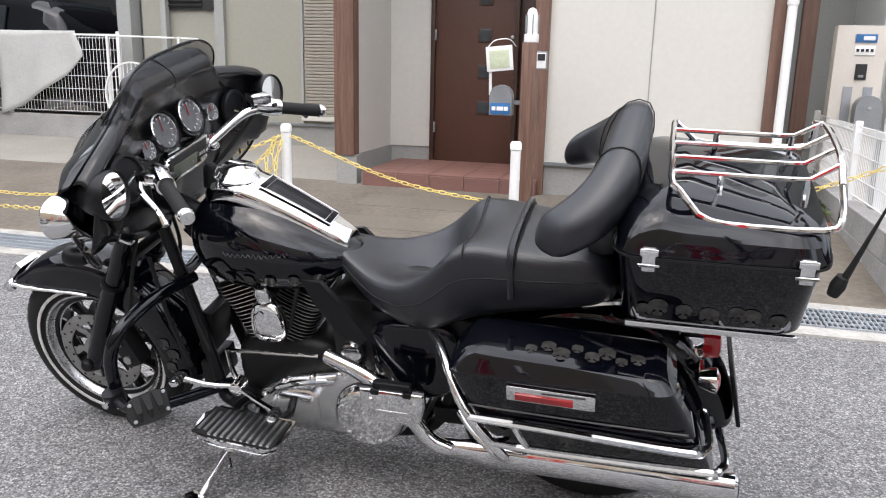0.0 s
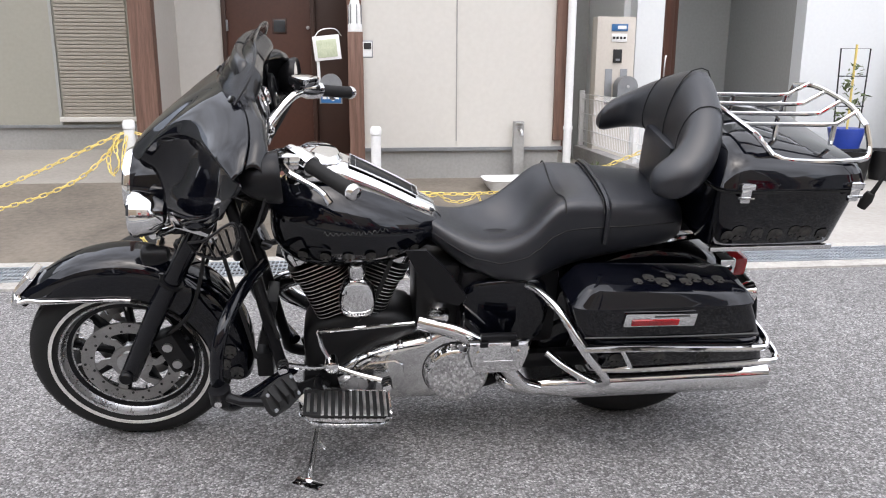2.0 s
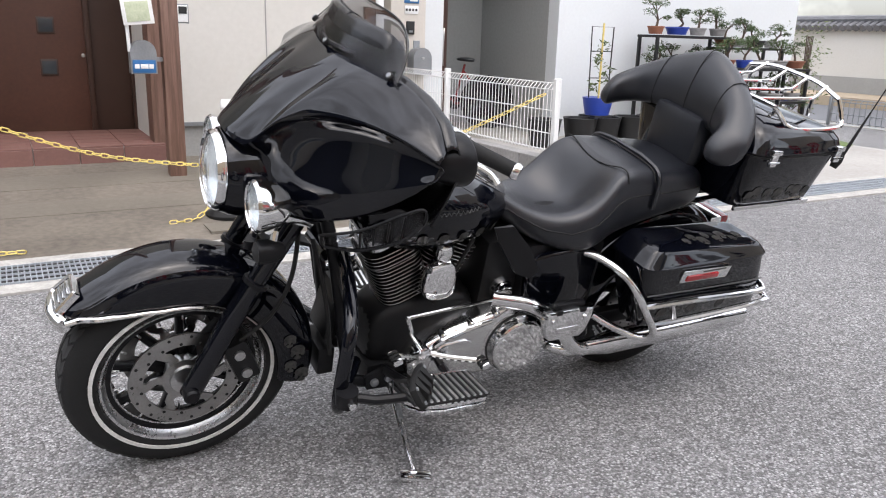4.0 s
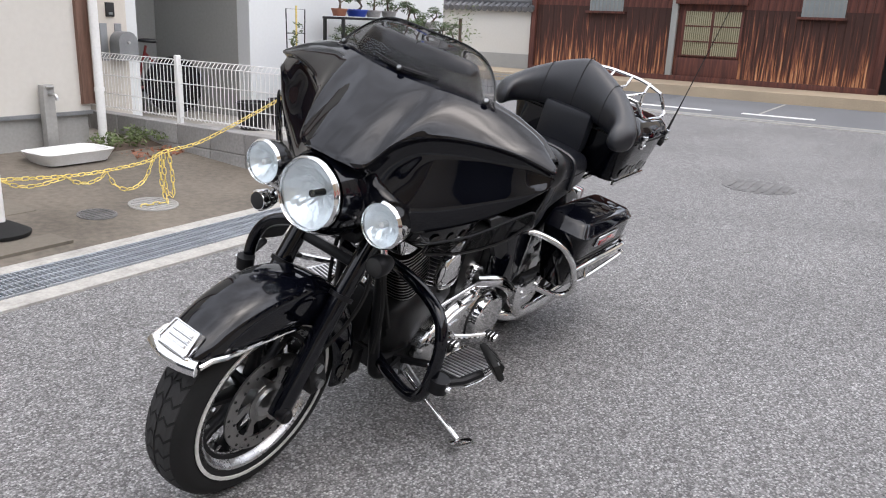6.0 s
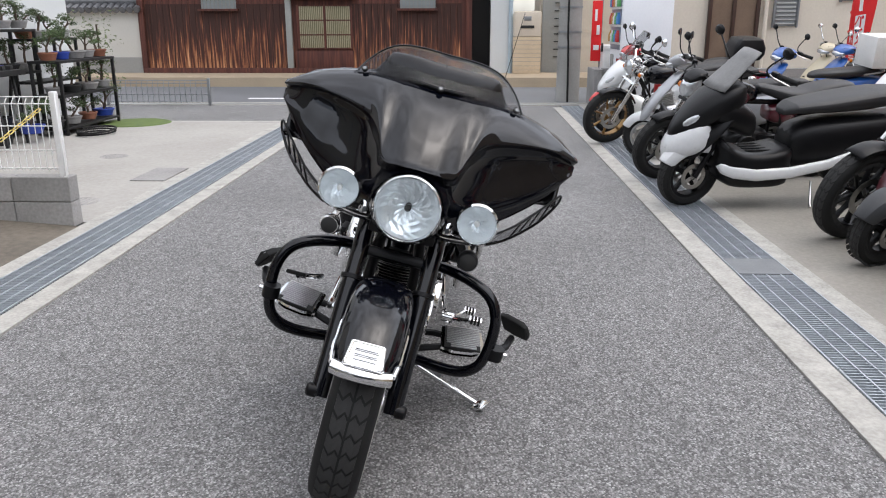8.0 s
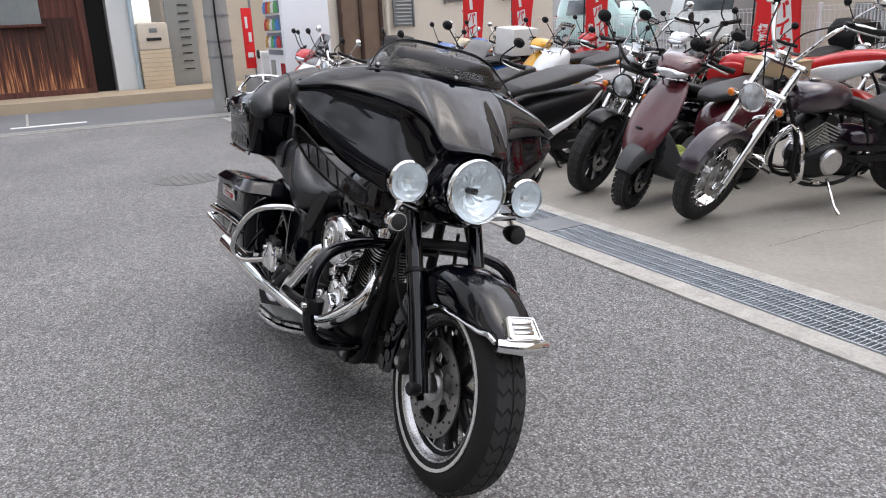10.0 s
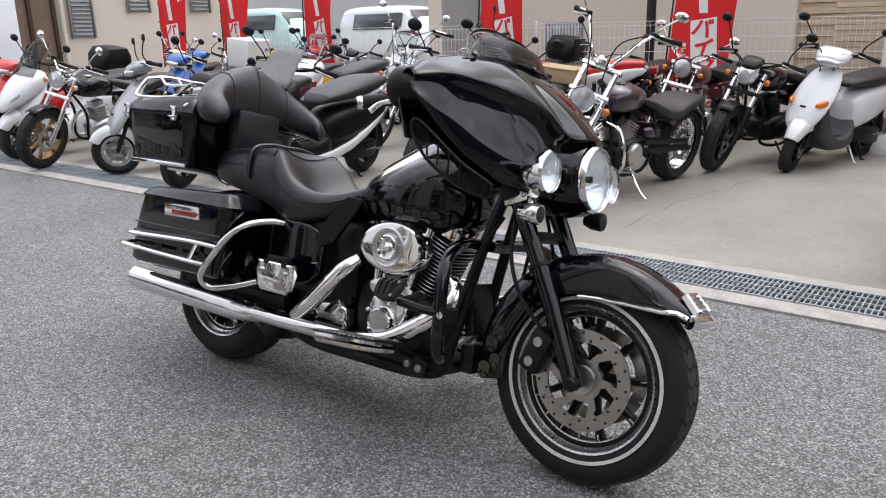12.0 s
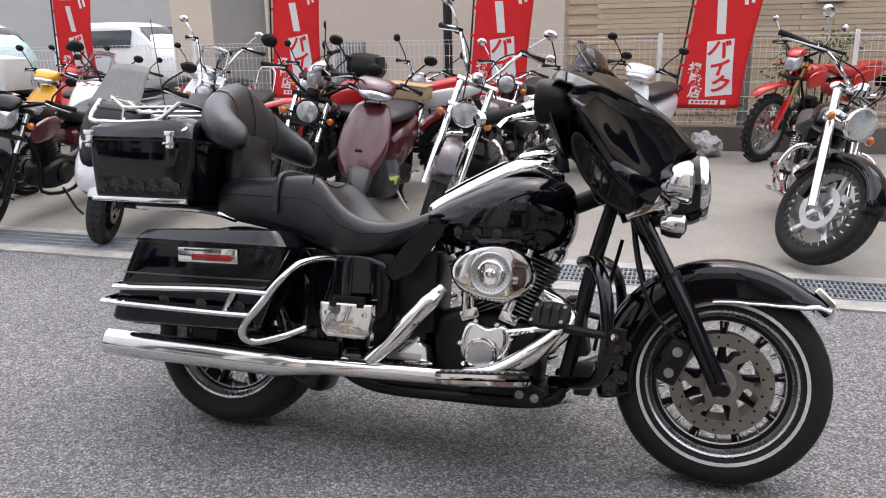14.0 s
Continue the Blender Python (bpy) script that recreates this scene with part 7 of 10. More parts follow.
lk = part("lock", lathe([(0.012, 0), (0.012, 0.006), (0, 0.007)], (-0.085, -0.266, 0.970), (0, -1, 0.8), 14), M["chrome"], tc)
# luggage rack on the lid
rz = 1.066
front_bar = [(-0.205, -0.225, rz - 0.055), (-0.165, -0.205, rz - 0.012), (-0.150, -0.17, rz), (-0.150, 0.17, rz), (-0.165, 0.205, rz - 0.012), (-0.205, 0.225, rz - 0.055)]
lr = part("luggage_rack", tube(front_bar, 0.0075, 8, 3), M["chrome"], tc, "chrome luggage rack")
part("rack_rear_bar", tube([(-0.475, -0.19, rz + 0.012), (-0.482, -0.10, rz + 0.034), (-0.484, 0.0, rz + 0.038), (-0.482, 0.10, rz + 0.034), (-0.475, 0.19, rz + 0.012)], 0.0075, 8, 4), M["chrome"], lr)
for y in (-0.135, -0.045, 0.045, 0.135):
    part("rack_bar", tube([(-0.150, y, rz), (-0.385, y, rz - 0.004), (-0.425, y, rz - 0.002), (-0.482, y * 0.95, rz + 0.034)], 0.0062, 8), M["chrome"], lr)
for s in (-1, 1):
    part("rack_side_bar", tube([(-0.205, s * 0.225, rz - 0.055), (-0.26, s * 0.238, rz - 0.068), (-0.445, s * 0.238, rz - 0.068), (-0.478, s * 0.225, rz - 0.045), (-0.475, s * 0.19, rz + 0.012)], 0.0075, 8, 3), M["chrome"], lr)
    for x in (-0.25, -0.42):
        part("rack_foot", tube([(x, s * 0.135, rz - 0.002), (x, s * 0.14, 1.005)], 0.007, 8), M["chrome"], lr)
part("antenna", tube([(-0.490, 0.262, 0.89), (-0.505, 0.268, 0.945), (-0.54, 0.275, 1.08), (-0.66, 0.29, 1.50)], [0.009, 0.006, 0.0022, 0.0015], 6), M["rubber"], bike, "thin black whip antenna")
part("antenna_base", lathe([(0.012, -0.025), (0.016, 0.0), (0.012, 0.022), (0, 0.024)], (-0.487, 0.262, 0.892), (-0.25, 0.1, 1), 14), M["rubber"], bike)
part("case_bracket", box((-0.20, 0, 0.735), (0.36, 0.20, 0.025), 0.006), M["black_satin"], bike)
for s in (-1, 1):
    part("case_rail", tube([(0.02, s * 0.13, 0.70), (-0.10, s * 0.14, 0.725), (-0.36, s * 0.14, 0.73)], 0.010, 8, 4), M["chrome"], bike, "chrome support rail")

# rear fender, side covers
ths = np.linspace(8, 205, 28)
rings = [fender_ring(RX, RZ, radians(180 - t), 0.375, 0.105, float(np.interp(t, [0, 40, 120, 205], [0.12, 0.16, 0.16, 0.12]))) for t in ths]
part("rear_fender", loft(rings, closed=False), M["black_paint"], bike, "glossy black rear fender", sub=1, solid=0.004)
both("side_cover", lambda: loft([oval(0.33, 0.140, 0.50, 0.018, 0.105, 5), oval(0.43, 0.152, 0.49, 0.020, 0.125, 5), oval(0.53, 0.148, 0.49, 0.020, 0.115, 5), oval(0.60, 0.125, 0.50, 0.014, 0.08, 5)]), M["black_paint"], bike, "black side cover", sub=1)
both("mid_deflector", lambda: loft([[Vector((x, 0.156 + 0.004 * (k > 1) + k * y, z)) for x, y, z in ((0.765, 0.0, 0.712), (0.705, 0.006, 0.715), (0.640, 0.012, 0.645), (0.585, 0.012, 0.560), (0.612, 0.010, 0.535), (0.668, 0.010, 0.560), (0.735, 0.006, 0.655))] for k in (0.0, 1.5)]), M["black_satin"], bike, "black mid-frame air deflector")


# saddlebags
def bag_ring(x0, x1, y0, y1, z0, z1, n=7, seg=26):
    """A rounded outline whose height runs from z0 at the rear to z1 at the front."""
    out = []
    for k in np.linspace(0, 2 * math.pi, seg, endpoint=False):
        c, s = math.cos(k), math.sin(k)
        x = (x0 + x1) / 2 + math.copysign(abs(c) ** (2 / n), c) * (x1 - x0) / 2
        y = (y0 + y1) / 2 + math.copysign(abs(s) ** (2 / n), s) * (y1 - y0) / 2
        out.append(Vector((x, y, z0 + (z1 - z0) * (x - x0) / (x1 - x0))))
    return out


def bag_body():
    return loft([bag_ring(-0.300, 0.205, 0.19, 0.272, 0.342, 0.352, 8, 32), bag_ring(-0.306, 0.230, 0.18, 0.296, 0.362, 0.370, 8, 32), bag_ring(-0.264, 0.272, 0.165, 0.322, 0.470, 0.472, 8, 32), bag_ring(-0.224, 0.304, 0.16, 0.338, 0.556, 0.554, 8, 32), bag_ring(-0.196, 0.320, 0.16, 0.345, 0.612, 0.610, 8, 32)])


def bag_lid():
    return loft([bag_ring(-0.201, 0.325, 0.156, 0.350, 0.613, 0.611, 8, 32), bag_ring(-0.200, 0.324, 0.156, 0.351, 0.621, 0.620, 8, 32), bag_ring(-0.194, 0.318, 0.158, 0.345, 0.628, 0.628, 8, 32), bag_ring(-0.184, 0.296, 0.162, 0.334, 0.640, 0.654, 8, 32), bag_ring(-0.176, 0.284, 0.166, 0.326, 0.647, 0.665, 8, 32), bag_ring(-0.150, 0.255, 0.180, 0.300, 0.652, 0.671, 8, 32)])


for s in (-1, 1):
    fl = (lambda b: b) if s > 0 else mirror_y
    bag = part("saddlebag", fl(bag_body()), M["black_paint"], bike, "glossy black hard saddlebag", angle=50)
    part("lid", fl(bag_lid()), M["black_paint"], bag, "domed saddlebag lid", angle=30)
    for k, (x, y) in enumerate(((0.130, 0.282), (0.092, 0.262), (0.060, 0.284), (0.026, 0.256), (-0.010, 0.280), (-0.042, 0.258), (-0.076, 0.282), (-0.112, 0.264))):
        bm = bmesh.new()
        skull(bm, Vector((x, s * y, 0.652 + 0.019 * (x + 0.150) / 0.405 + 0.0008)), Vector((-s, 0, -s * 0.047)).normalized(), Vector((0, -s, 0)), 0.017 + 0.004 * (k % 3), k)
        part("painted_skull", bm, M["skull_grey"], bag, "grey airbrushed skull", smooth=False)
    rf = part("reflector_plate", fl(box((0.075, 0.3455, 0.580), (0.205, 0.010, 0.046), 0.004, pose(0, 0, 0, -8, -1.0))), M["chrome"], bag, "chrome plate with a red reflector")
    part("red_reflector", fl(box((0.090, 0.3515, 0.574), (0.135, 0.006, 0.020), 0.003, pose(0, 0, 0, -8, -1.0))), M["red_lens"], rf)
    part("plate_script", fl(box((0.045, 0.3525, 0.594), (0.10, 0.002, 0.006), 0.001, pose(0, 0, 0, -8))), M["silver_mark"], rf)
    part("pinstripe", fl(tube([(0.275, 0.329, 0.515), (0.0, 0.3325, 0.512), (-0.235, 0.329, 0.510)], 0.0026, 5, 4)), M["silver_mark"], bag)
    for k in range(6):
        bm = bmesh.new()
        skull(bm, Vector((0.17 - 0.066 * k, s * (0.3105 - 0.001 * (k % 2)), 0.425 + 0.006 * (k % 2))), Vector((-s, 0, 0)), Vector((0, s * 0.24, 1)).normalized(), 0.024, k)
        part("painted_skull", bm, M["skull_grey"], bag, "faint grey airbrushed skull", smooth=False)
    # guards and rails
    gd = part("bag_guard", fl(tube([(0.43, 0.13, 0.585), (0.385, 0.19, 0.590), (0.335, 0.275, 0.565), (0.298, 0.318, 0.512), (0.255, 0.332, 0.448), (0.205, 0.330, 0.385), (0.190, 0.315, 0.345), (0.215, 0.285, 0.325), (0.285, 0.235, 0.345), (0.335, 0.19, 0.368)], 0.0125, 10, 6)), M["chrome"], bike, "chrome saddlebag guard")
    for za, zb2, xa, x1 in ((0.478, 0.462, 0.275, -0.285), (0.408, 0.412, 0.220, -0.325)):
        part("bag_rail", fl(tube([(xa, 0.333, za), (0.1, 0.338, za), (x1 + 0.06, 0.334, zb2), (x1 + 0.012, 0.318, zb2), (x1, 0.280, zb2 + 0.004), (x1 + 0.012, 0.20, zb2 + 0.02)], 0.0098, 8, 5)), M["chrome"], gd)
    part("rail_strut", fl(tube([(0.165, 0.337, 0.476), (0.130, 0.337, 0.410)], 0.008, 8)), M["chrome"], gd)

# lights and plate bracket at the rear
tlp = part("tail_lamp", box((-0.385, 0, 0.600), (0.07, 0.150, 0.065), 0.016), M["red_lens"], bike, "red tail lamp in a chrome shell")
part("lamp_shell", box((-0.352, 0, 0.590), (0.055, 0.158, 0.084), 0.012), M["chrome"], tlp)
part("plate_bracket", box((-0.40, 0, 0.470), (0.012, 0.20, 0.16), 0.006, pose(0, 0, 0, 0, 12)), M["black_satin"], bike)
for s in (-1, 1):
    rs = part("turn_signal", lathe([(0, -0.040), (0.020, -0.034), (0.031, -0.005), (0.033, 0.006), (0.029, 0.010), (0, 0.010)], (-0.375, s * 0.145, 0.555), (-1, 0, 0), 18), M["chrome"], bike, "round chrome rear signal with a red lens")
    part("signal_lens", lathe([(0.029, 0.009), (0.018, 0.016), (0, 0.018)], (-0.375, s * 0.145, 0.555), (-1, 0, 0), 18), M["red_lens"], rs)
    part("signal_arm", tube([(-0.345, s * 0.03, 0.555), (-0.345, s * 0.145, 0.555)], 0.012, 8), M["chrome"], bike)

# frame
both("frame_tube", lambda: tube([(1.25, 0.045, 0.84), (1.19, 0.07, 0.60), (1.135, 0.085, 0.30), (1.09, 0.10, 0.205), (0.80, 0.105, 0.190), (0.52, 0.105, 0.200), (0.40, 0.11, 0.30), (0.34, 0.10, 0.60)], 0.018, 10, 5), M["black_satin"], bike, "black frame tube")
for s in (-1, 1):
    mt_ = part("mount_plate", prism([(1.00, 0.185), (1.075, 0.190), (1.085, 0.235), (1.02, 0.262), (0.985, 0.235)], 0.012, Matrix.Translation((0, s * 0.122, 0))), M["black_engine"], bike, "black engine mount plate")
    for x, z in ((1.010, 0.222), (1.055, 0.215)):
        part("mount_bolt", lathe([(0.013, 0), (0.013, 0.008), (0.007, 0.012), (0, 0.012)], (x, s * 0.128, z), (0, s, 0), 12), M["grey_metal"], mt_)
part("backbone", tube([(1.27, 0, 0.86), (1.0, 0, 0.74), (0.6, 0, 0.66), (0.2, 0, 0.66)], 0.03, 10), M["black_satin"], bike)
part("steering_head", tube([(1.235, 0, 0.93), (1.305, 0, 0.76)], 0.036, 14), M["black_satin"], bike)
# added block that keeps the gap black, so no ground shows through
part("gap_filler", box((0.66, 0, 0.50), (0.14, 0.20, 0.26), 0.03), M["black_engine"], bike, "black block added to fill the gap behind the rear cylinder")
part("battery_box", box((0.45, 0, 0.49), (0.30, 0.26, 0.26), 0.03), M["black_satin"], bike)
both("swingarm", lambda: box((0.20, 0.12, 0.30), (0.46, 0.035, 0.055), 0.01), M["black_satin"], bike)
part("oil_cooler", box((1.165, 0.0, 0.42), (0.035, 0.12, 0.16), 0.006, pose(0, 0, 0, 0, -12)), M["black_engine"], bike)
part("regulator", box((1.185, 0.0, 0.27), (0.05, 0.13, 0.09), 0.008), M["black_engine"], bike)

# crash bar, pegs
guard = part("engine_guard", tube([(1.215, -0.06, 0.625), (1.255, -0.20, 0.628), (1.290, -0.318, 0.598), (1.312, -0.366, 0.530), (1.320, -0.370, 0.420), (1.308, -0.345, 0.345), (1.270, -0.27, 0.300), (1.15, -0.08, 0.262)], 0.0185, 12, 7), M["black_paint"], bike, "black tubular engine guard")
part("engine_guard", mirror_y(tube([(1.215, -0.06, 0.625), (1.255, -0.20, 0.628), (1.290, -0.318, 0.598), (1.312, -0.366, 0.530), (1.320, -0.370, 0.420), (1.308, -0.345, 0.345), (1.270, -0.27, 0.300), (1.15, -0.08, 0.262)], 0.0185, 12, 7)), M["black_paint"], bike, "black tubular engine guard")
part("guard_centre", tube([(1.215, -0.06, 0.625), (1.21, 0, 0.62), (1.215, 0.06, 0.625)], 0.017, 10), M["black_paint"], bike)
for s in (-1, 1):
    c = Vector((1.312, s * 0.355, 0.392))
    pg = part("highway_peg", tube([c, c + Vector((-0.06, s * 0.035, 0.005)), c + Vector((-0.13, s * 0.055, 0.015))], 0.012, 8), M["black_satin"], bike, "black highway peg arm")
    part("peg_clamp", lathe([(0.028, -0.02), (0.028, 0.02)], c, (0.06, 0, 1), 14), M["black_satin"], pg)
    part("peg_bolt", lathe([(0.010, 0), (0.010, 0.012), (0, 0.013)], c + Vector((0, s * 0.026, 0)), (0, s, 0), 10), M["chrome"], pg)
    pm = Matrix.Translation(c + Vector((-0.165, s * 0.060, 0.045))) @ pose(0, 0, 0, -s * 55, 0, 50 if s > 0 else -18)
    lobe = [(-0.052, -0.030), (-0.020, -0.038), (0.030, -0.038), (0.052, -0.026), (0.056, 0.010), (0.048, 0.034), (0.0, 0.040), (-0.046, 0.034)]
    rings = [[pm @ Vector((x * k, y * k, z)) for x, y in lobe] for k, z in ((0.92, -0.010), (1.0, -0.006), (1.0, 0.004), (0.94, 0.009))]
    pd = part("peg_pad", loft(rings), M["rubber"], pg, "black rubber pad with moulded wedges")
    for k in range(3):
        part("pad_wedge", loft([[pm @ Vector((-0.026 + 0.026 * k + sx * w, y, z)) for sx in (-1, 1)] + [pm @ Vector((-0.026 + 0.026 * k + sx * w, y, 0.006)) for sx in (1, -1)] for y, z, w in ((-0.034, 0.010, 0.010), (0.006, 0.024, 0.006), (0.028, 0.012, 0.003))]), M["rubber"], pd)
    for x, y in ((-0.040, 0.022), (0.040, 0.022), (-0.042, -0.024), (0.042, -0.022)):
        part("pad_bolt", lathe([(0.005, 0.0), (0.005, 0.004), (0, 0.005)], pm @ Vector((x, y, 0.008)), pm.to_3x3() @ Vector((0, 0, 1)), 8), M["grey_metal"], pd)

# engine
ENG = Vector((0.935, 0, 0.395))
part("crankcase", loft([oval(0.72, 0, 0.345, 0.095, 0.10, 4), oval(0.80, 0, 0.350, 0.105, 0.115, 4), oval(0.93, 0, 0.350, 0.110, 0.125, 4), oval(1.04, 0, 0.335, 0.10, 0.105, 4), oval(1.085, 0, 0.32, 0.085, 0.08, 4)]), M["black_engine"], bike, "black engine crankcase", sub=1)
part("gearbox", loft([oval(0.50, 0, 0.335, 0.10, 0.095, 4), oval(0.60, 0, 0.34, 0.115, 0.11, 4), oval(0.72, 0, 0.34, 0.10, 0.10, 4)]), M["black_engine"], bike, "black gearbox housing", sub=1)
part("oil_pan", box((0.80, 0, 0.215), (0.54, 0.20, 0.075), 0.02), M["black_engine"], bike)
fin_src = [Vector((math.copysign(abs(math.cos(k)) ** 0.55, math.cos(k)), math.copysign(abs(math.sin(k)) ** 0.55, math.sin(k)), 0)) for k in np.linspace(0, 2 * math.pi, 24, endpoint=False)]
for tilt, name in ((23, "front_cylinder"), (-23, "rear_cylinder")):
    m = Matrix.Translation(ENG) @ Matrix.Rotation(radians(tilt), 4, "Y")
    cyl = part(name, loft([[m @ Vector((v.x * 0.058, v.y * 0.060, z)) for v in fin_src] for z in (0.03, 0.285)]), M["black_engine"], bike, "black finned cylinder with bright fin edges")
    for i in range(15):
        z = 0.075 + 0.0128 * i
        w = 0.080 if i < 11 else 0.086
        d = part("cooling_fin", loft([[m @ Vector((v.x * w, v.y * (w + 0.006), z + dz)) for v in fin_src] for dz in (-0.0020, 0.0020)]), M["black_engine"], cyl)
        part("fin_edge", tube([m @ Vector((v.x * w, v.y * (w + 0.006), z)) for v in fin_src], 0.0013, 4, loop=True), M["alu"], d)
    rk = part("rocker_cover", loft([[m @ Vector((v.x * a, v.y * b, z)) for v in fin_src] for a, b, z in ((0.078, 0.088, 0.272), (0.080, 0.090, 0.300), (0.074, 0.084, 0.322), (0.050, 0.060, 0.332))]), M["chrome"], cyl, "chrome rocker cover")
    for s in (-1, 1):
        part("cover_bolt", lathe([(0.008, 0), (0.008, 0.012), (0, 0.013)], m @ Vector((0.05, s * 0.06, 0.322)), m.to_3x3() @ Vector((0, 0, 1)), 8), M["chrome"], rk)
    for y in (-0.098, -0.118):
        part("pushrod_tube", tube([m @ Vector((-0.012 if tilt > 0 else 0.012, y, 0.275)), (0.905 + (0.055 if tilt > 0 else -0.055) * (1.2 if y < -0.1 else 0.8), y, 0.435)], 0.0105, 10), M["chrome"], cyl)
# left: primary drive, horn cover
def plate(outline, steps, side=1):
    """A cover built of insets of one outline: rows of shrink and way out from the engine."""
    cx = sum(p[0] for p in outline) / len(outline)
    cz = sum(p[1] for p in outline) / len(outline)
    rings = []
    for k, y in steps:
        ring = []
        for x, z in outline:
            d = Vector((x - cx, z - cz))
            ln = d.length
            d = d * max(ln - k, 0.001) / ln
            ring.append(Vector((cx + d.x, side * y, cz + d.y)))
        rings.append(ring)
    return loft(rings)


def prim_edge():
    """The outline of the primary drive: a long body that swells round the clutch."""
    big = [(0.606 + 0.118 * math.cos(t), 0.305 + 0.118 * math.sin(t)) for t in np.linspace(radians(-95), radians(-265), 22)]
    return big + [(0.655, 0.440), (0.700, 0.412), (0.760, 0.400), (0.840, 0.382), (0.905, 0.352), (0.950, 0.318), (0.968, 0.280), (0.960, 0.238), (0.930, 0.205), (0.860, 0.190), (0.740, 0.188), (0.660, 0.186)]


prim = part("primary_cover", plate(prim_edge(), ((0, 0.08), (0, 0.140), (0.004, 0.150), (0.012, 0.158), (0.024, 0.163), (0.060, 0.165))), M["satin_chrome"], bike, "polished primary drive cover", angle=30)
part("cover_rib", tube([(0.705, 0.163, 0.392), (0.80, 0.163, 0.374), (0.885, 0.163, 0.342), (0.925, 0.162, 0.300)], [0.006, 0.010, 0.010, 0.004], 8, 4), M["chrome"], prim, "raised chrome rib")
part("inspection_cover", plate([(0.775, 0.235), (0.888, 0.235), (0.905, 0.252), (0.895, 0.318), (0.870, 0.338), (0.790, 0.345), (0.765, 0.330), (0.762, 0.250)], ((0, 0.158), (0, 0.167), (0.004, 0.170), (0.016, 0.171))), M["satin_chrome"], prim, "flat inspection cover", angle=30)
db = part("derby_cover", lathe([(0.101, -0.03), (0.101, 0.002), (0.097, 0.012), (0.096, 0.016), (0.094, 0.026), (0.089, 0.031), (0.085, 0.033), (0.084, 0.033), (0, 0.033)], (0.606, 0.168, 0.299), (0, 1, 0), 48), M["chrome"], prim, "round flat-faced chrome derby cover", angle=30)
part("derby_gasket", lathe([(0.1025, -0.004), (0.1025, 0.001), (0.1, 0.0015)], (0.606, 0.168, 0.299), (0, 1, 0), 40), M["dark"], prim)
for i in range(5):
    a = 2 * math.pi * i / 5 + 0.5
    part("cover_bolt", lathe([(0.0065, 0), (0.0065, 0.004), (0.004, 0.005), (0, 0.005)], (0.606 + 0.078 * math.cos(a), 0.2012, 0.299 + 0.078 * math.sin(a)), (0, 1, 0), 8), M["alu"], db)
for x, z in ((0.690, 0.410), (0.775, 0.388), (0.865, 0.362), (0.938, 0.305), (0.575, 0.415), (0.645, 0.428), (0.500, 0.330), (0.930, 0.225), (0.80, 0.200)):
    part("cover_bolt", lathe([(0.011, -0.012), (0.011, 0.010), (0.007, 0.014), (0, 0.0145)], (x, 0.150, z), (0, 1, 0), 10), M["chrome"], prim)
part("horn_bracket", tube([(0.935, 0.10, 0.62), (0.938, 0.125, 0.64), (0.94, 0.14, 0.62)], 0.018, 8, 3), M["black_satin"], bike)
hz = [(0.898, 0.480), (0.982, 0.480), (0.998, 0.508), (0.995, 0.585), (0.966, 0.625), (0.914, 0.625), (0.886, 0.585), (0.883, 0.508)]
part("horn_cover", plate(hz, ((0.0, 0.11), (0.0, 0.14), (0.010, 0.158), (0.026, 0.162))), M["chrome"], bike, "chrome horn cover", sub=1)
part("horn_cap", lathe([(0.026, 0), (0.026, 0.03), (0.016, 0.045), (0, 0.046)], (0.940, 0.135, 0.625), (0, 0.3, 1), 16), M["chrome"], bike)
part("starter", lathe([(0, 0), (0.036, 0), (0.036, 0.10), (0.03, 0.115), (0, 0.115)], (0.69, 0.03, 0.485), (0.05, 1, 0), 20), M["chrome"], bike, "chrome starter end cap")
part("shift_rod", tube([(0.735, 0.180, 0.484), (1.015, 0.190, 0.474)], 0.0055, 8), M["chrome"], bike)
lev = part("shift_lever", tube([(0.975, 0.235, 0.385), (1.035, 0.275, 0.412), (1.10, 0.300, 0.445)], 0.008, 8, 4), M["chrome"], bike, "chrome heel-toe shift lever")
part("shift_lever_rear", tube([(0.975, 0.235, 0.385), (0.905, 0.262, 0.372), (0.825, 0.300, 0.372)], 0.008, 8, 4), M["chrome"], lev)
part("shift_pivot", lathe([(0.020, -0.03), (0.020, 0.012), (0.012, 0.018), (0, 0.018)], (0.975, 0.235, 0.385), (0, 1, 0), 14), M["chrome"], lev)
part("shift_link", tube([(1.012, 0.190, 0.474), (1.00, 0.205, 0.43), (0.978, 0.220, 0.390)], 0.007, 8), M["chrome"], lev)
for x, z in ((1.103, 0.447), (0.822, 0.373)):
    part("lever_peg", box((x, 0.312, z), (0.026, 0.046, 0.020), 0.006, pose(0, 0, 0, 0, 20)), M["chrome"], lev, "ribbed chrome peg")
    for k in range(3):
        part("peg_band", box((x, 0.300 + 0.012 * k, z), (0.028, 0.004, 0.022), 0.006, pose(0, 0, 0, 0, 20)), M["rubber"], lev)
# right: cam cover, air cleaner, gearbox cover, exhaust
cam_edge = [(0.825, 0.285), (0.930, 0.275), (0.968, 0.315), (0.985, 0.385), (0.975, 0.420), (0.935, 0.432), (0.900, 0.405), (0.860, 0.440), (0.822, 0.420), (0.808, 0.360)]
cm = part("cam_cover", plate(cam_edge, ((0, -0.09), (0, -0.118), (0.006, -0.127), (0.018, -0.132), (0.04, -0.133))), M["chrome"], bike, "chrome cam cover", sub=1)
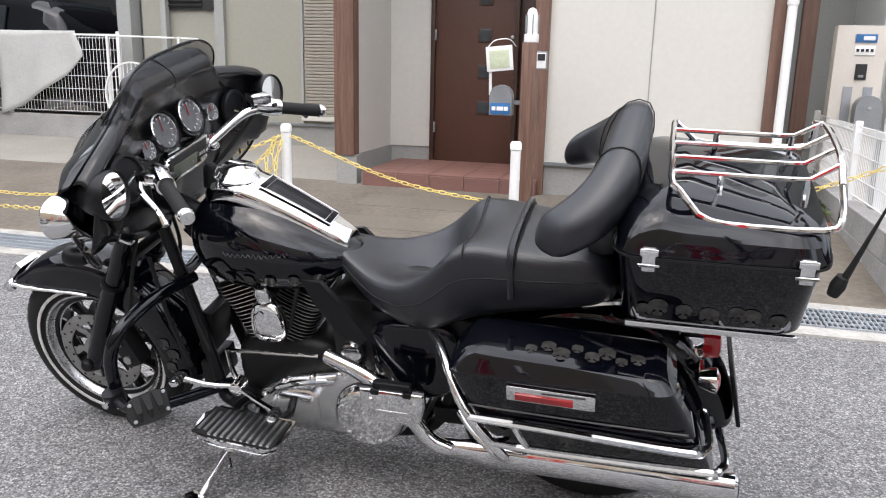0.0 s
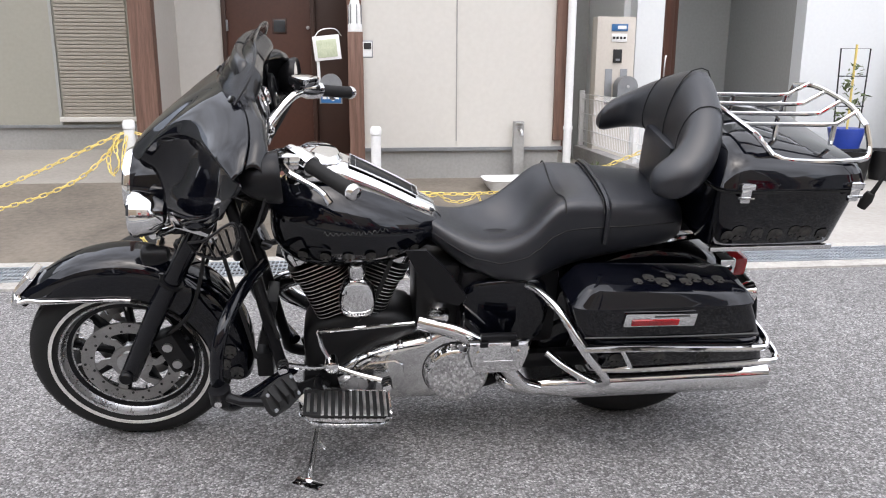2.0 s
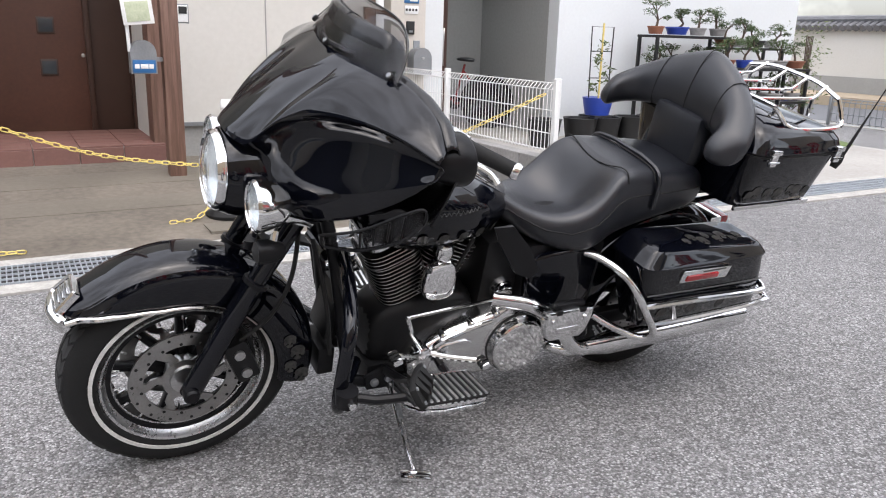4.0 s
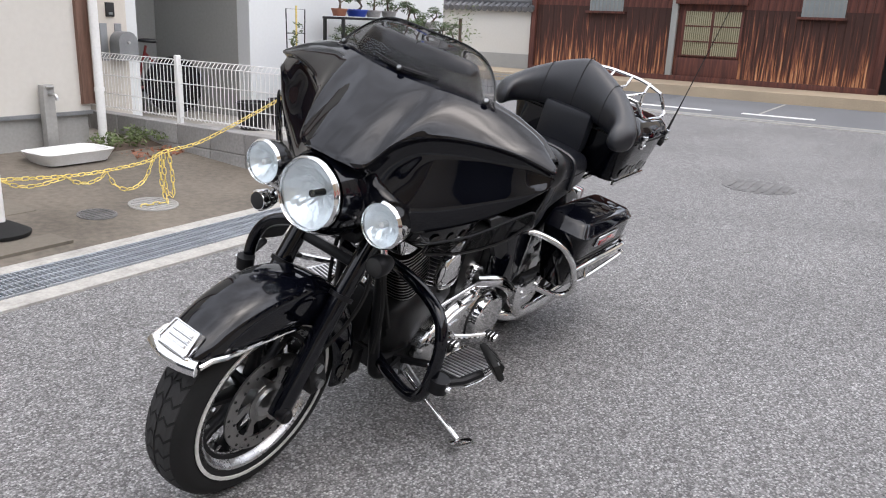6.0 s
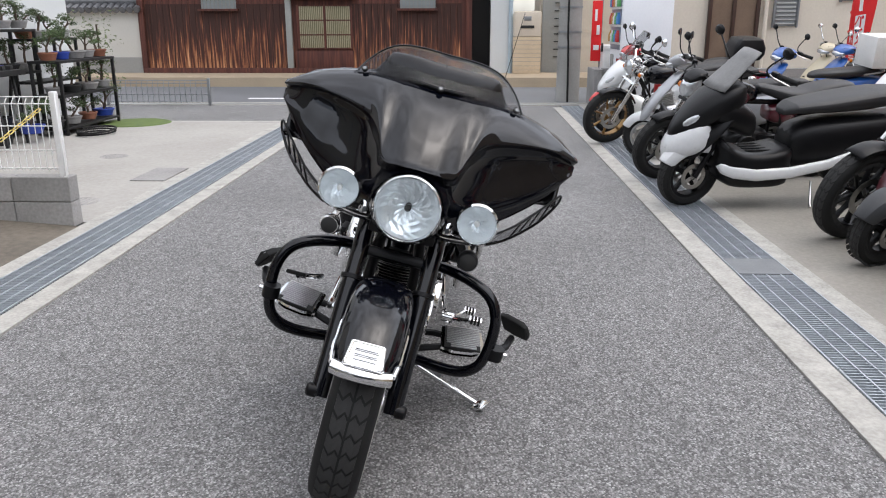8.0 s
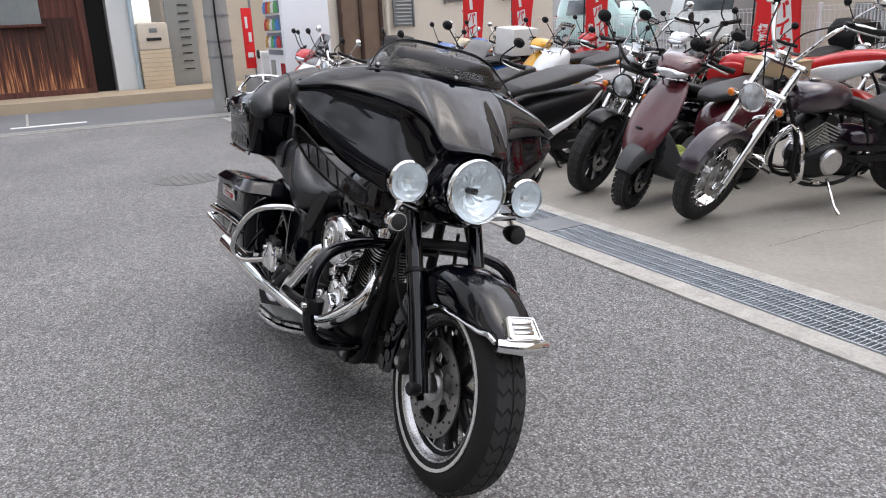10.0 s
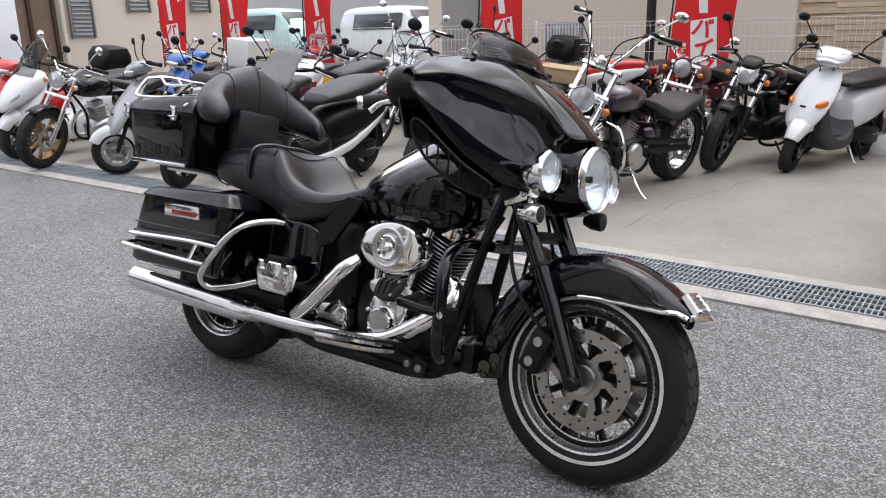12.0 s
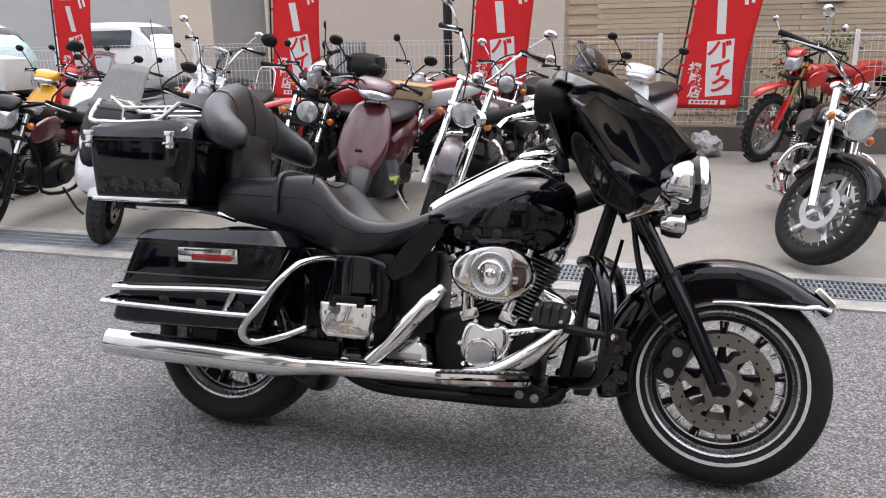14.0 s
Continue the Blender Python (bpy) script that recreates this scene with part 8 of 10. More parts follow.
part("timer_cover", lathe([(0.050, 0.0), (0.050, 0.020), (0.046, 0.026), (0.038, 0.027), (0.036, 0.023), (0, 0.024)], (0.890, -0.130, 0.332), (0, -1, 0), 32), M["chrome"], cm, "round timer cover")
part("timer_face", lathe([(0.036, 0.0), (0.036, 0.003), (0, 0.0035)], (0.890, -0.152, 0.332), (0, -1, 0), 28), M["alu"], cm, "brushed centre plate")
for x, z in cam_edge[1::2] + [(0.825, 0.290), (0.965, 0.325)]:
    part("cover_bolt", lathe([(0.008, -0.01), (0.008, 0.010), (0.005, 0.013), (0, 0.013)], (x + (0.895 - x) * 0.12, -0.122, z + (0.35 - z) * 0.12), (0, -1, 0), 10), M["chrome"], cm)
part("lifter_block", box((0.845, -0.112, 0.448), (0.060, 0.050, 0.034), 0.010, pose(0, 0, 0, 0, -20)), M["chrome"], bike)
part("lifter_block", box((0.965, -0.112, 0.445), (0.060, 0.050, 0.034), 0.010, pose(0, 0, 0, 0, 20)), M["chrome"], bike)


def ellipse_ring(cx, cz, rx, rz, y, seg=40, egg=0.10):
    return [Vector((cx + rx * math.cos(k), y, cz + rz * math.sin(k) * (1 + egg * math.cos(k)))) for k in np.linspace(0, 2 * math.pi, seg, endpoint=False)]


ac = part("air_cleaner", loft([ellipse_ring(0.932, 0.563, 0.122, 0.082, -0.135), ellipse_ring(0.932, 0.563, 0.126, 0.086, -0.165), ellipse_ring(0.932, 0.563, 0.126, 0.086, -0.205), ellipse_ring(0.932, 0.563, 0.118, 0.079, -0.220), ellipse_ring(0.932, 0.563, 0.100, 0.066, -0.226)]), M["chrome"], bike, "oval chrome air cleaner cover")
em = part("cover_emblem", lathe([(0.064, -0.004), (0.064, 0.006), (0.060, 0.009), (0.056, 0.006), (0.042, 0.004), (0.040, 0.002), (0, 0.0)], (0.932, -0.224, 0.563), (0, -1, 0), 40), M["alu"], ac, "silver ringed centre emblem")
part("emblem_ring", lathe([(0.040, 0.0), (0.040, 0.010), (0.036, 0.013), (0.032, 0.006), (0.018, 0.003)], (0.932, -0.224, 0.563), (0, -1, 0), 36), M["chrome"], em)
part("emblem_boss", lathe([(0.016, 0.0), (0.015, 0.010), (0.009, 0.014), (0.006, 0.019), (0, 0.020)], (0.932, -0.224, 0.563), (0, -1, 0), 24), M["chrome"], em)
for i in range(30):
    a = 2 * math.pi * i / 30
    part("emblem_mark", box((0.932 + 0.050 * math.cos(a), -0.2295, 0.563 + 0.050 * math.sin(a)), (0.006, 0.003, 0.0028), 0.0, Matrix.Rotation(-a, 4, "Y")), M["grey_metal"], em, smooth=False)
for i in range(13):
    a = radians(-125 + 70 * i / 12)
    part("cover_slot", box((0.932 + 0.112 * math.cos(a), -0.2195, 0.563 + 0.074 * math.sin(a)), (0.0035, 0.006, 0.009)), M["dark"], ac, smooth=False)
gbx = [(0.61, 0.235), (0.72, 0.235), (0.745, 0.27), (0.735, 0.325), (0.70, 0.345), (0.62, 0.335), (0.59, 0.30), (0.592, 0.255)]
gc = part("gearbox_cover", plate(gbx, ((0, -0.10), (0, -0.142), (0.010, -0.155), (0.03, -0.158)), 1), M["chrome"], bike, "chrome gearbox side cover")
part("cover_script", box((0.665, -0.160, 0.288), (0.10, 0.004, 0.022), 0.002), M["alu"], gc)
for x, z in gbx[::2]:
    part("cover_bolt", lathe([(0.008, 0), (0.008, 0.010), (0, 0.011)], (x, -0.145, z), (0, -1, 0), 8), M["chrome"], gc)
ex = part("exhaust_pipe", tube([(1.06, -0.08, 0.52), (1.135, -0.12, 0.475), (1.12, -0.150, 0.420), (1.03, -0.185, 0.345), (0.94, -0.215, 0.290), (0.84, -0.235, 0.268)], 0.029, 16, 6), M["chrome"], bike, "chrome front exhaust pipe")
part("heat_shield", tube([(0.90, -0.240, 0.272), (0.86, -0.242, 0.270), (0.50, -0.250, 0.264), (0.36, -0.258, 0.264)], [0.018, 0.0245, 0.0255, 0.026], 14), M["chrome"], ex, "long chrome heat shield")
part("rear_pipe_shield", tube([(0.755, -0.165, 0.520), (0.72, -0.205, 0.475), (0.62, -0.238, 0.355), (0.555, -0.245, 0.290)], [0.022, 0.030, 0.028, 0.022], 14, 6), M["chrome"], ex, "chrome shield over the rear pipe")
both("muffler", lambda: tube([(0.40, 0.268, 0.262), (0.34, 0.270, 0.262), (0.25, 0.272, 0.264), (-0.30, 0.285, 0.276), (-0.365, 0.287, 0.278), (-0.372, 0.287, 0.278)], [0.024, 0.028, 0.043, 0.044, 0.043, 0.036], 22), M["chrome"], bike, "long chrome muffler")
both("muffler_mouth", lambda: lathe([(0.036, 0), (0.030, 0.004), (0, 0.0041)], (-0.372, 0.287, 0.278), (-1, 0.02, 0.02), 18), M["dark"], bike)
part("crossover_pipe", tube([(0.46, -0.2, 0.27), (0.46, 0.0, 0.25), (0.46, 0.20, 0.26), (0.40, 0.268, 0.262)], 0.021, 10, 5), M["chrome"], bike)
both("muffler_bracket", lambda: box((-0.02, 0.25, 0.325), (0.09, 0.012, 0.09), 0.004), M["black_satin"], bike)
part("left_pipe", tube([(0.72, 0.19, 0.475), (0.60, 0.235, 0.455), (0.50, 0.255, 0.39), (0.42, 0.268, 0.29), (0.36, 0.27, 0.262)], 0.023, 12, 6), M["chrome"], bike, "chrome left exhaust pipe shield")


# footboards: rider and passenger
def board(cx, cz, y0, y1, ln):
    out = []
    for x, y in ((-0.5, 0.02), (-0.45, 0.0), (0.40, 0.0), (0.5, 0.30), (0.48, 0.70), (0.36, 0.94), (0.1, 1.0), (-0.40, 0.97), (-0.5, 0.80)):
        out.append((cx + x * ln, y0 + (y1 - y0) * y))
    return [[Vector((x, y, cz + dz)) for x, y in out] for dz in (-0.004, 0.005)]


for s in (-1, 1):
    fl = (lambda b: b) if s > 0 else mirror_y
    tip = pose(0.940, 0.305, 0.296, 7, -4)
    fb = part("footboard", fl(loft([[tip @ Vector((v.x, v.y, v.z)) for v in r] for r in board(0, 0, -0.078, 0.078, 0.262)])), M["chrome"], bike, "chrome rider footboard with rubber ribs")
    part("board_lip", fl(loft([[tip @ Vector((v.x * k, v.y * k, z)) for v in board(0, 0, -0.078, 0.078, 0.262)[0]] for k, z in ((0.90, -0.026), (0.975, -0.022), (1.0, -0.012), (0.96, -0.010))])), M["chrome"], fb, "rolled chrome lower edge")
    part("board_pad", fl(box(tip @ Vector((-0.004, 0, 0.008)), (0.240, 0.128, 0.006), 0.002, tip.to_3x3().to_4x4())), M["rubber"], fb, "black rubber pad")
    for k in range(12):
        x = -0.112 + 0.0195 * k
        part("board_rib", fl(box(tip @ Vector((x, 0.004, 0.012)), (0.0085, 0.122 - (0.03 if k > 9 else 0), 0.005), 0.0015, tip.to_3x3().to_4x4())), M["alu"], fb)
    part("board_arm", fl(tube([(1.02, 0.09, 0.235), (1.02, 0.18, 0.270), (1.00, 0.25, 0.286)], 0.013, 8, 3)), M["black_satin"], fb)
    part("board_arm", fl(tube([(0.86, 0.09, 0.225), (0.86, 0.18, 0.262), (0.88, 0.25, 0.276)], 0.013, 8, 3)), M["black_satin"], fb)
    pbm = pose(0.50, 0.266, 0.412, -89, 0, 0)
    trap = [(-0.088, -0.050), (0.088, -0.050), (0.090, -0.010), (0.076, 0.040), (0.058, 0.056), (-0.058, 0.056), (-0.076, 0.040), (-0.090, -0.010)]
    pb = part("passenger_board", fl(loft([[pbm @ Vector((x * k, y * k, z)) for x, y in trap] for k, z in ((0.92, -0.012), (1.0, -0.008), (1.0, 0.006), (0.95, 0.013), (0.84, 0.016))])), M["chrome"], bike, "folded chrome passenger footboard", angle=25)
    part("board_band", fl(box(pbm @ Vector((0, 0.016, 0.0165)), (0.086, 0.012, 0.003), 0.001, pbm.to_3x3().to_4x4())), M["satin_chrome"], pb, "raised plain bar")
    for x in (-0.044, 0.044):
        part("board_lug", fl(box(pbm @ Vector((x, -0.044, 0.012)), (0.024, 0.016, 0.010), 0.003, pbm.to_3x3().to_4x4())), M["black_satin"], pb, "black hinge lug")
    part("board_hinge", fl(box(pbm @ Vector((0, -0.058, -0.004)), (0.104, 0.022, 0.024), 0.006, pbm.to_3x3().to_4x4())), M["black_satin"], pb, "black hinge block")
    for x in (-0.060, 0.060):
        part("board_bolt", fl(lathe([(0.008, -0.003), (0.008, 0.004), (0, 0.005)], pbm @ Vector((x, -0.016, 0.017)), pbm.to_3x3() @ Vector((0, 0, 1)), 10)), M["chrome"], pb)
part("brake_pedal", tube([(1.01, -0.26, 0.405), (1.08, -0.30, 0.420), (1.15, -0.33, 0.440)], 0.010, 8, 3), M["chrome"], bike)
part("brake_pad", box((1.165, -0.335, 0.452), (0.05, 0.07, 0.014), 0.005, pose(0, 0, 0, 0, -20)), M["rubber"], bike)
# side stand
ss = part("side_stand", tube([(1.0, 0.12, 0.20), (1.025, 0.26, 0.162), (1.045, 0.405, 0.120)], [0.013, 0.011, 0.010], 10), M["chrome"], bike, "chrome side stand")
part("stand_foot", box((1.048, 0.425, 0.1195), (0.085, 0.045, 0.012), 0.004, pose(0, 0, 0, 15.2, 0, -25)), M["chrome"], ss)
part("stand_spring", tube([(0.99, 0.13, 0.22), (1.025, 0.26, 0.18)], 0.007, 6), M["grey_metal"], ss)
part("stand_tang", tube([(1.03, 0.27, 0.145), (1.0, 0.31, 0.14)], 0.006, 6), M["chrome"], ss)
# wires and small hoses about the engine
for k, pts in enumerate((((1.20, 0.06, 0.70), (1.18, 0.09, 0.55), (1.13, 0.11, 0.40)), ((1.24, -0.05, 0.72), (1.20, -0.10, 0.60), (1.16, -0.12, 0.42)), ((0.80, 0.12, 0.66), (0.85, 0.11, 0.52), (0.90, 0.12, 0.46)), ((1.27, 0.10, 0.70), (1.23, 0.13, 0.52), (1.20, 0.12, 0.34)))):
    part("cable", tube(pts, 0.0065, 6, 5), M["rubber"], bike)

# how each part sits on the frame: way ahead, way up, and its width against the drawn one
SEAT = (
    (0.012, 0.026, 1.0, ("headlight", "headlight_shell", "lamp_bridge")),
    (0.004, 0.026, 1.0, ("passing_lamp", "lamp_bar", "bracket_plate")),
    (-0.045, -0.028, 0.84, ("handlebar", "ignition_switch")),
    (-0.035, -0.012, 1.14, ("fuel_tank",)),
    (-0.025, -0.012, 1.0, ("seat",)),
    (-0.015, 0.0, 0.95, ("front_cylinder", "rear_cylinder", "crankcase")),
    (-0.042, 0.0, 0.96, ("horn_bracket", "horn_cover", "horn_cap")),
    (-0.035, -0.018, 0.90, ("starter",)),
    (-0.017, 0.013, 0.82, ("air_cleaner", "gearbox_cover")),
    (-0.025, 0.010, 0.92, ("brake_pedal", "brake_pad")),
    (0.0, 0.002, 0.95, ("passenger_board",)),
    (0.0, -0.005, 0.82, ("exhaust_pipe", "crossover_pipe", "left_pipe")),
    (0.0, -0.010, 0.76, ("muffler", "muffler_mouth", "muffler_bracket")),
    (0.0, 0.0, 1.0, ("top_case",)),
    (0.01, -0.004, 0.92, ("case_bracket", "case_rail")),
    (0.01, -0.018, 0.97, ("backrest",)),
    (-0.050, 0.025, 1.08, ("highway_peg",)),
    (-0.050, 0.0, 0.97, ("engine_guard",)),
    (0.045, -0.03, 1.0, ("plate_bracket",)),
    (0.112, -0.022, 1.0, ("tail_lamp",)),
    (0.085, -0.02, 1.0, ("signal_arm",)),
)
for dx, dz, wide, names in SEAT:
    for ob in bike.children:
        if ob.name.split(".")[0] in names:
            ob.location = (dx, 0.0, dz)
            ob.scale.y = wide
for ob in bike.children:
    if ob.name.startswith("highway_peg") and ob.data.vertices[0].co.y < 0:
        ob.location, ob.scale.y = (-0.022, 0.0, 0.050), 0.99
    if ob.name.startswith("turn_signal") and ob.data.vertices[0].co.x > 1:
        ob.location.z = 0.022
    elif ob.name.startswith("turn_signal"):
        ob.location = (0.085, 0.0, -0.02)

from mathutils import noise

# ---- the lot: parked motorcycles and scooters; each one's own frame: x ahead from its rear axle, y to its left ----
M["paint_maroon"] = mat("maroon_paint", (0.085, 0.010, 0.018), 0.3, 0, (0.060, 0.007, 0.012), 4, 40, coat=0.9)
M["paint_purple"] = mat("dark_purple_paint", (0.022, 0.008, 0.020), 0.3, 0, (0.014, 0.005, 0.013), 4, 40, coat=1.0)
M["paint_white"] = mat("white_paint", (0.76, 0.77, 0.78), 0.3, 0, (0.68, 0.69, 0.70), 4, 40, coat=0.7)
M["paint_silver"] = mat("silver_paint", (0.42, 0.43, 0.45), 0.35, 0.4, (0.36, 0.37, 0.39), 4, 40, coat=0.7)
M["paint_red"] = mat("red_paint", (0.55, 0.012, 0.014), 0.3, 0, (0.45, 0.009, 0.010), 4, 40, coat=0.7)
M["paint_yellow"] = mat("yellow_paint", (0.80, 0.40, 0.01), 0.3, 0, (0.68, 0.33, 0.01), 4, 40, coat=0.6)
M["paint_blue"] = mat("blue_paint", (0.02, 0.11, 0.42), 0.3, 0, (0.015, 0.09, 0.34), 4, 40, coat=0.7)
M["paint_cream"] = mat("cream_paint", (0.60, 0.53, 0.38), 0.35, 0, (0.52, 0.45, 0.32), 4, 40, coat=0.5)
M["grey_plastic"] = mat("dark_grey_plastic", (0.040, 0.042, 0.046), 0.5, 0, (0.028, 0.029, 0.032), 6, 120, 0.1, 300)
M["seat_vinyl"] = mat("black_seat_vinyl", (0.020, 0.020, 0.022), 0.5, 0, (0.013, 0.013, 0.014), 5, 120, 0.25, 350)
M["gold"] = mat("gold_rim", (0.36, 0.22, 0.09), 0.35, 0.8, (0.26, 0.15, 0.06), 10, 90)
M["grey_cover"] = mat("grey_vinyl_cover", (0.20, 0.20, 0.20), 0.5, 0, (0.14, 0.14, 0.14), 6, 60, 0.3, 200)
M["card"] = mat("tan_cardboard", (0.46, 0.33, 0.19), 0.8, 0, (0.38, 0.27, 0.15), 5, 60)
M["green_cloth"] = mat("green_cloth", (0.34, 0.38, 0.10), 0.85, 0, (0.24, 0.28, 0.06), 12, 90, 0.4, 200)
M["headlamp"] = mat("headlamp_glass", (0.75, 0.78, 0.80), 0.08, 0.6, (0.45, 0.47, 0.50), 30, 160, 0.4, 60, coat=1.0)
M["clear_screen"] = glass("clear_screen", (0.80, 0.82, 0.84), 0.03, 1.15)


def turned(bm, S):
    if S is not None:
        bmesh.ops.transform(bm, matrix=S, verts=bm.verts)
    return bm


def arc_fender(c, r, a0, a1, hw, depth=0.05, n=12):
    rings = []
    for t in np.linspace(radians(a0), radians(a1), n):
        rings.append([Vector((c[0] + (r - d) * math.cos(t), y * hw, c[1] + (r - d) * math.sin(t))) for y, d in ((-1, depth), (-0.92, 0.012), (-0.5, 0.001), (0, 0), (0.5, 0.001), (0.92, 0.012), (1, depth))])
    return loft(rings, closed=False)


def lot_wheel(root, name, c, r, w, style, rim_mt, S=None, knobs=False, disc=True):
    """Tyre with rim, spokes or wires, hub and brake disc."""
    rim = r - (0.085 if r > 0.26 else 0.075)
    x, z = c
    prof = tyre_profile(r - 0.002, w, rim) + [(rim - 0.008, -0.2 * w), (rim - 0.008, 0.2 * w)]
    wh = part(name, turned(lathe(prof, (x, 0, z), (0, 1, 0), 36, loop=True), S), M["rubber"], root, "black tyre")
    if knobs:
        bm = bmesh.new()
        for i in range(30):
            a = 2 * math.pi * i / 30
            m = Matrix.Translation((x, 0, z)) @ Matrix.Rotation(-a, 4, "Y")
            for y in ((-0.36, 0.0, 0.36) if i % 2 else (-0.2, 0.2)):
                box(m @ Vector((r - (0.0 if abs(y) < 0.3 else 0.01) + 0.004, y * w, 0)), (0.016, w * 0.2, math.pi * r / 30), 0, m.to_3x3().to_4x4(), bm=bm)
    else:
        bm = tread(x, z, r - 0.006, w, 30)
    part("tread", turned(bm, S), M["lit_tread_rubber"], wh, smooth=False)
    part("rim", turned(lathe([(rim - 0.022, -0.34 * w), (rim + 0.004, -0.36 * w), (rim + 0.004, -0.30 * w), (rim - 0.012, 0), (rim + 0.004, 0.30 * w), (rim + 0.004, 0.36 * w), (rim - 0.022, 0.34 * w)], (x, 0, z), (0, 1, 0), 36, loop=True), S), rim_mt, wh)
    part("hub", turned(lathe([(0, -0.06), (0.03, -0.06), (0.042, -0.03), (0.042, 0.03), (0.03, 0.06), (0, 0.06)], (x, 0, z), (0, 1, 0), 16), S), rim_mt if style != "wire" else M["alu"], wh)
    if style == "wire":
        bm = bmesh.new()
        for i in range(28):
            a = 2 * math.pi * i / 28
            b = a + (0.5 if i % 2 else -0.5)
            s = 1 if i % 4 < 2 else -1
            tube([(x + 0.03 * math.cos(b), s * 0.035, z + 0.03 * math.sin(b)), (x + (rim - 0.01) * math.cos(a), 0, z + (rim - 0.01) * math.sin(a))], 0.0022, 4, bm=bm)
        part("wire_spokes", turned(bm, S), M["chrome"], wh, smooth=False)
    else:
        for i in range(style):
            a = 2 * math.pi * i / style + 0.4
            m = Matrix.Translation((x, 0, z)) @ Matrix.Rotation(-a, 4, "Y")
            k = 1.5 if style < 6 else 0.9
            rings = [[m @ Vector((q, sy * wy, sz * wz * k)) for sy, sz in ((-1, -0.5), (-0.5, -1), (0.5, -1), (1, -0.5), (1, 0.5), (0.5, 1), (-0.5, 1), (-1, 0.5))] for q, wy, wz in ((0.03, 0.024, 0.016), (rim * 0.6, 0.016, 0.010), (rim - 0.015, 0.022, 0.016))]
            part("spoke", turned(loft(rings), S), rim_mt, wh)
    if disc:
        for s in (-1, 1):
            y = s * 0.058
            d = part("brake_disc", turned(lathe([(r * 0.27, min(y, y + s * 0.004)), (r * 0.40, min(y, y + s * 0.004)), (r * 0.40, max(y, y + s * 0.004)), (r * 0.27, max(y, y + s * 0.004))], (x, 0, z), (0, 1, 0), 30, loop=True), S), M["disc"], wh)
            part("disc_carrier", turned(box((x, y, z), (r * 0.58, 0.004, 0.03), 0.001, pose(0, 0, 0, 0, 35), bm=box((x, y, z), (r * 0.58, 0.004, 0.03), 0.001, pose(0, 0, 0, 0, 125))), S), M["alu"], d)
    return wh


def lamp_round(root, c, r, shell, S, name="headlight"):
    h = part(name, turned(lathe([(0, -r * 1.1), (r * 0.55, -r), (r * 0.95, -r * 0.35), (r * 1.06, 0), (r * 1.04, r * 0.12), (r * 0.92, r * 0.06)], c, (1, 0, 0), 24), S), shell, root, "round headlight")
    part("lens", turned(lathe([(r * 0.95, 0.04 * r), (r * 0.6, r * 0.2), (0, r * 0.28)], c, (1, 0, 0), 24), S), M["headlamp"], h)
    return h


def mirrors(root, base, S, up=0.17, out=0.10, r=0.055, shell="black_satin", oblong=1.0):
    r = r * 0.78
    for s in (-1, 1):
        b = Vector((base[0], s * base[1], base[2]))
        e = b + Vector((0.03, s * out, up))
        mr = part("mirror", turned(tube([b, b + Vector((0.04, s * 0.02, up * 0.4)), e], 0.006, 6, 3), S), M["chrome" if shell == "chrome" else "black_satin"], root, "mirror on a thin stem")
        bm = lathe([(0, 0.020), (r * 0.7, 0.015), (r, 0.0), (r * 0.96, -0.006), (0, -0.006)], (0, 0, 0), (1, 0, 0), 18)
        bmesh.ops.transform(bm, matrix=Matrix.Translation(e + Vector((0, s * 0.02, 0.02))) @ Matrix.Diagonal((1, oblong, 1.0, 1)), verts=bm.verts)
        part("mirror_head", turned(bm, S), M[shell], mr)


def handlebar(root, c, bw, rise, pull, S, bar_mt, chrome_levers=True):
    pts = [(c[0] - pull, -bw, c[2] + rise - 0.02), (c[0] - pull * 0.35, -bw * 0.62, c[2] + rise), (c[0] + 0.005, -bw * 0.32, c[2] + rise * 0.35), (c[0], -0.05, c[2]), (c[0], 0.05, c[2]), (c[0] + 0.005, bw * 0.32, c[2] + rise * 0.35), (c[0] - pull * 0.35, bw * 0.62, c[2] + rise), (c[0] - pull, bw, c[2] + rise - 0.02)]
    bar = part("handlebar", turned(tube(pts, 0.0125, 8, 5), S), bar_mt, root, "handlebar with grips and levers")
    for s in (-1, 1):
        a, b = Vector((c[0] - pull * 0.45, s * bw * 0.68, c[2] + rise - 0.002)), Vector((c[0] - pull, s * bw, c[2] + rise - 0.02))
        d = (b - a).normalized()
        part("grip", turned(tube([a, a + d * 0.01, b + d * 0.01, b + d * 0.015], [0.021, 0.0175, 0.0175, 0.021], 10), S), M["rubber"], bar)
        part("switch_housing", turned(box(a - d * 0.03, (0.045, 0.05, 0.045), 0.010, d.to_track_quat("Y", "Z").to_matrix().to_4x4()), S), M["black_satin"], bar)
        part("lever", turned(tube([a - d * 0.04 + Vector((0.03, 0, 0)), a + Vector((0.055, s * 0.02, -0.005)), b + Vector((0.05, 0, -0.02))], 0.006, 6, 3), S), M["alu" if chrome_levers else "black_satin"], bar)
    part("cable", turned(tube([(c[0] - pull * 0.3, bw * 0.55, c[2] + rise), (c[0] + 0.12, bw * 0.2, c[2] + rise * 0.6), (c[0] + 0.05, 0.04, c[2] - 0.18)], 0.005, 5, 5), S), M["rubber"], bar)
    part("cable", turned(tube([(c[0] - pull * 0.3, -bw * 0.55, c[2] + rise), (c[0] + 0.13, -bw * 0.25, c[2] + rise * 0.5), (c[0] + 0.06, -0.05, c[2] - 0.20)], 0.005, 5, 5), S), M["rubber"], bar)
    return bar


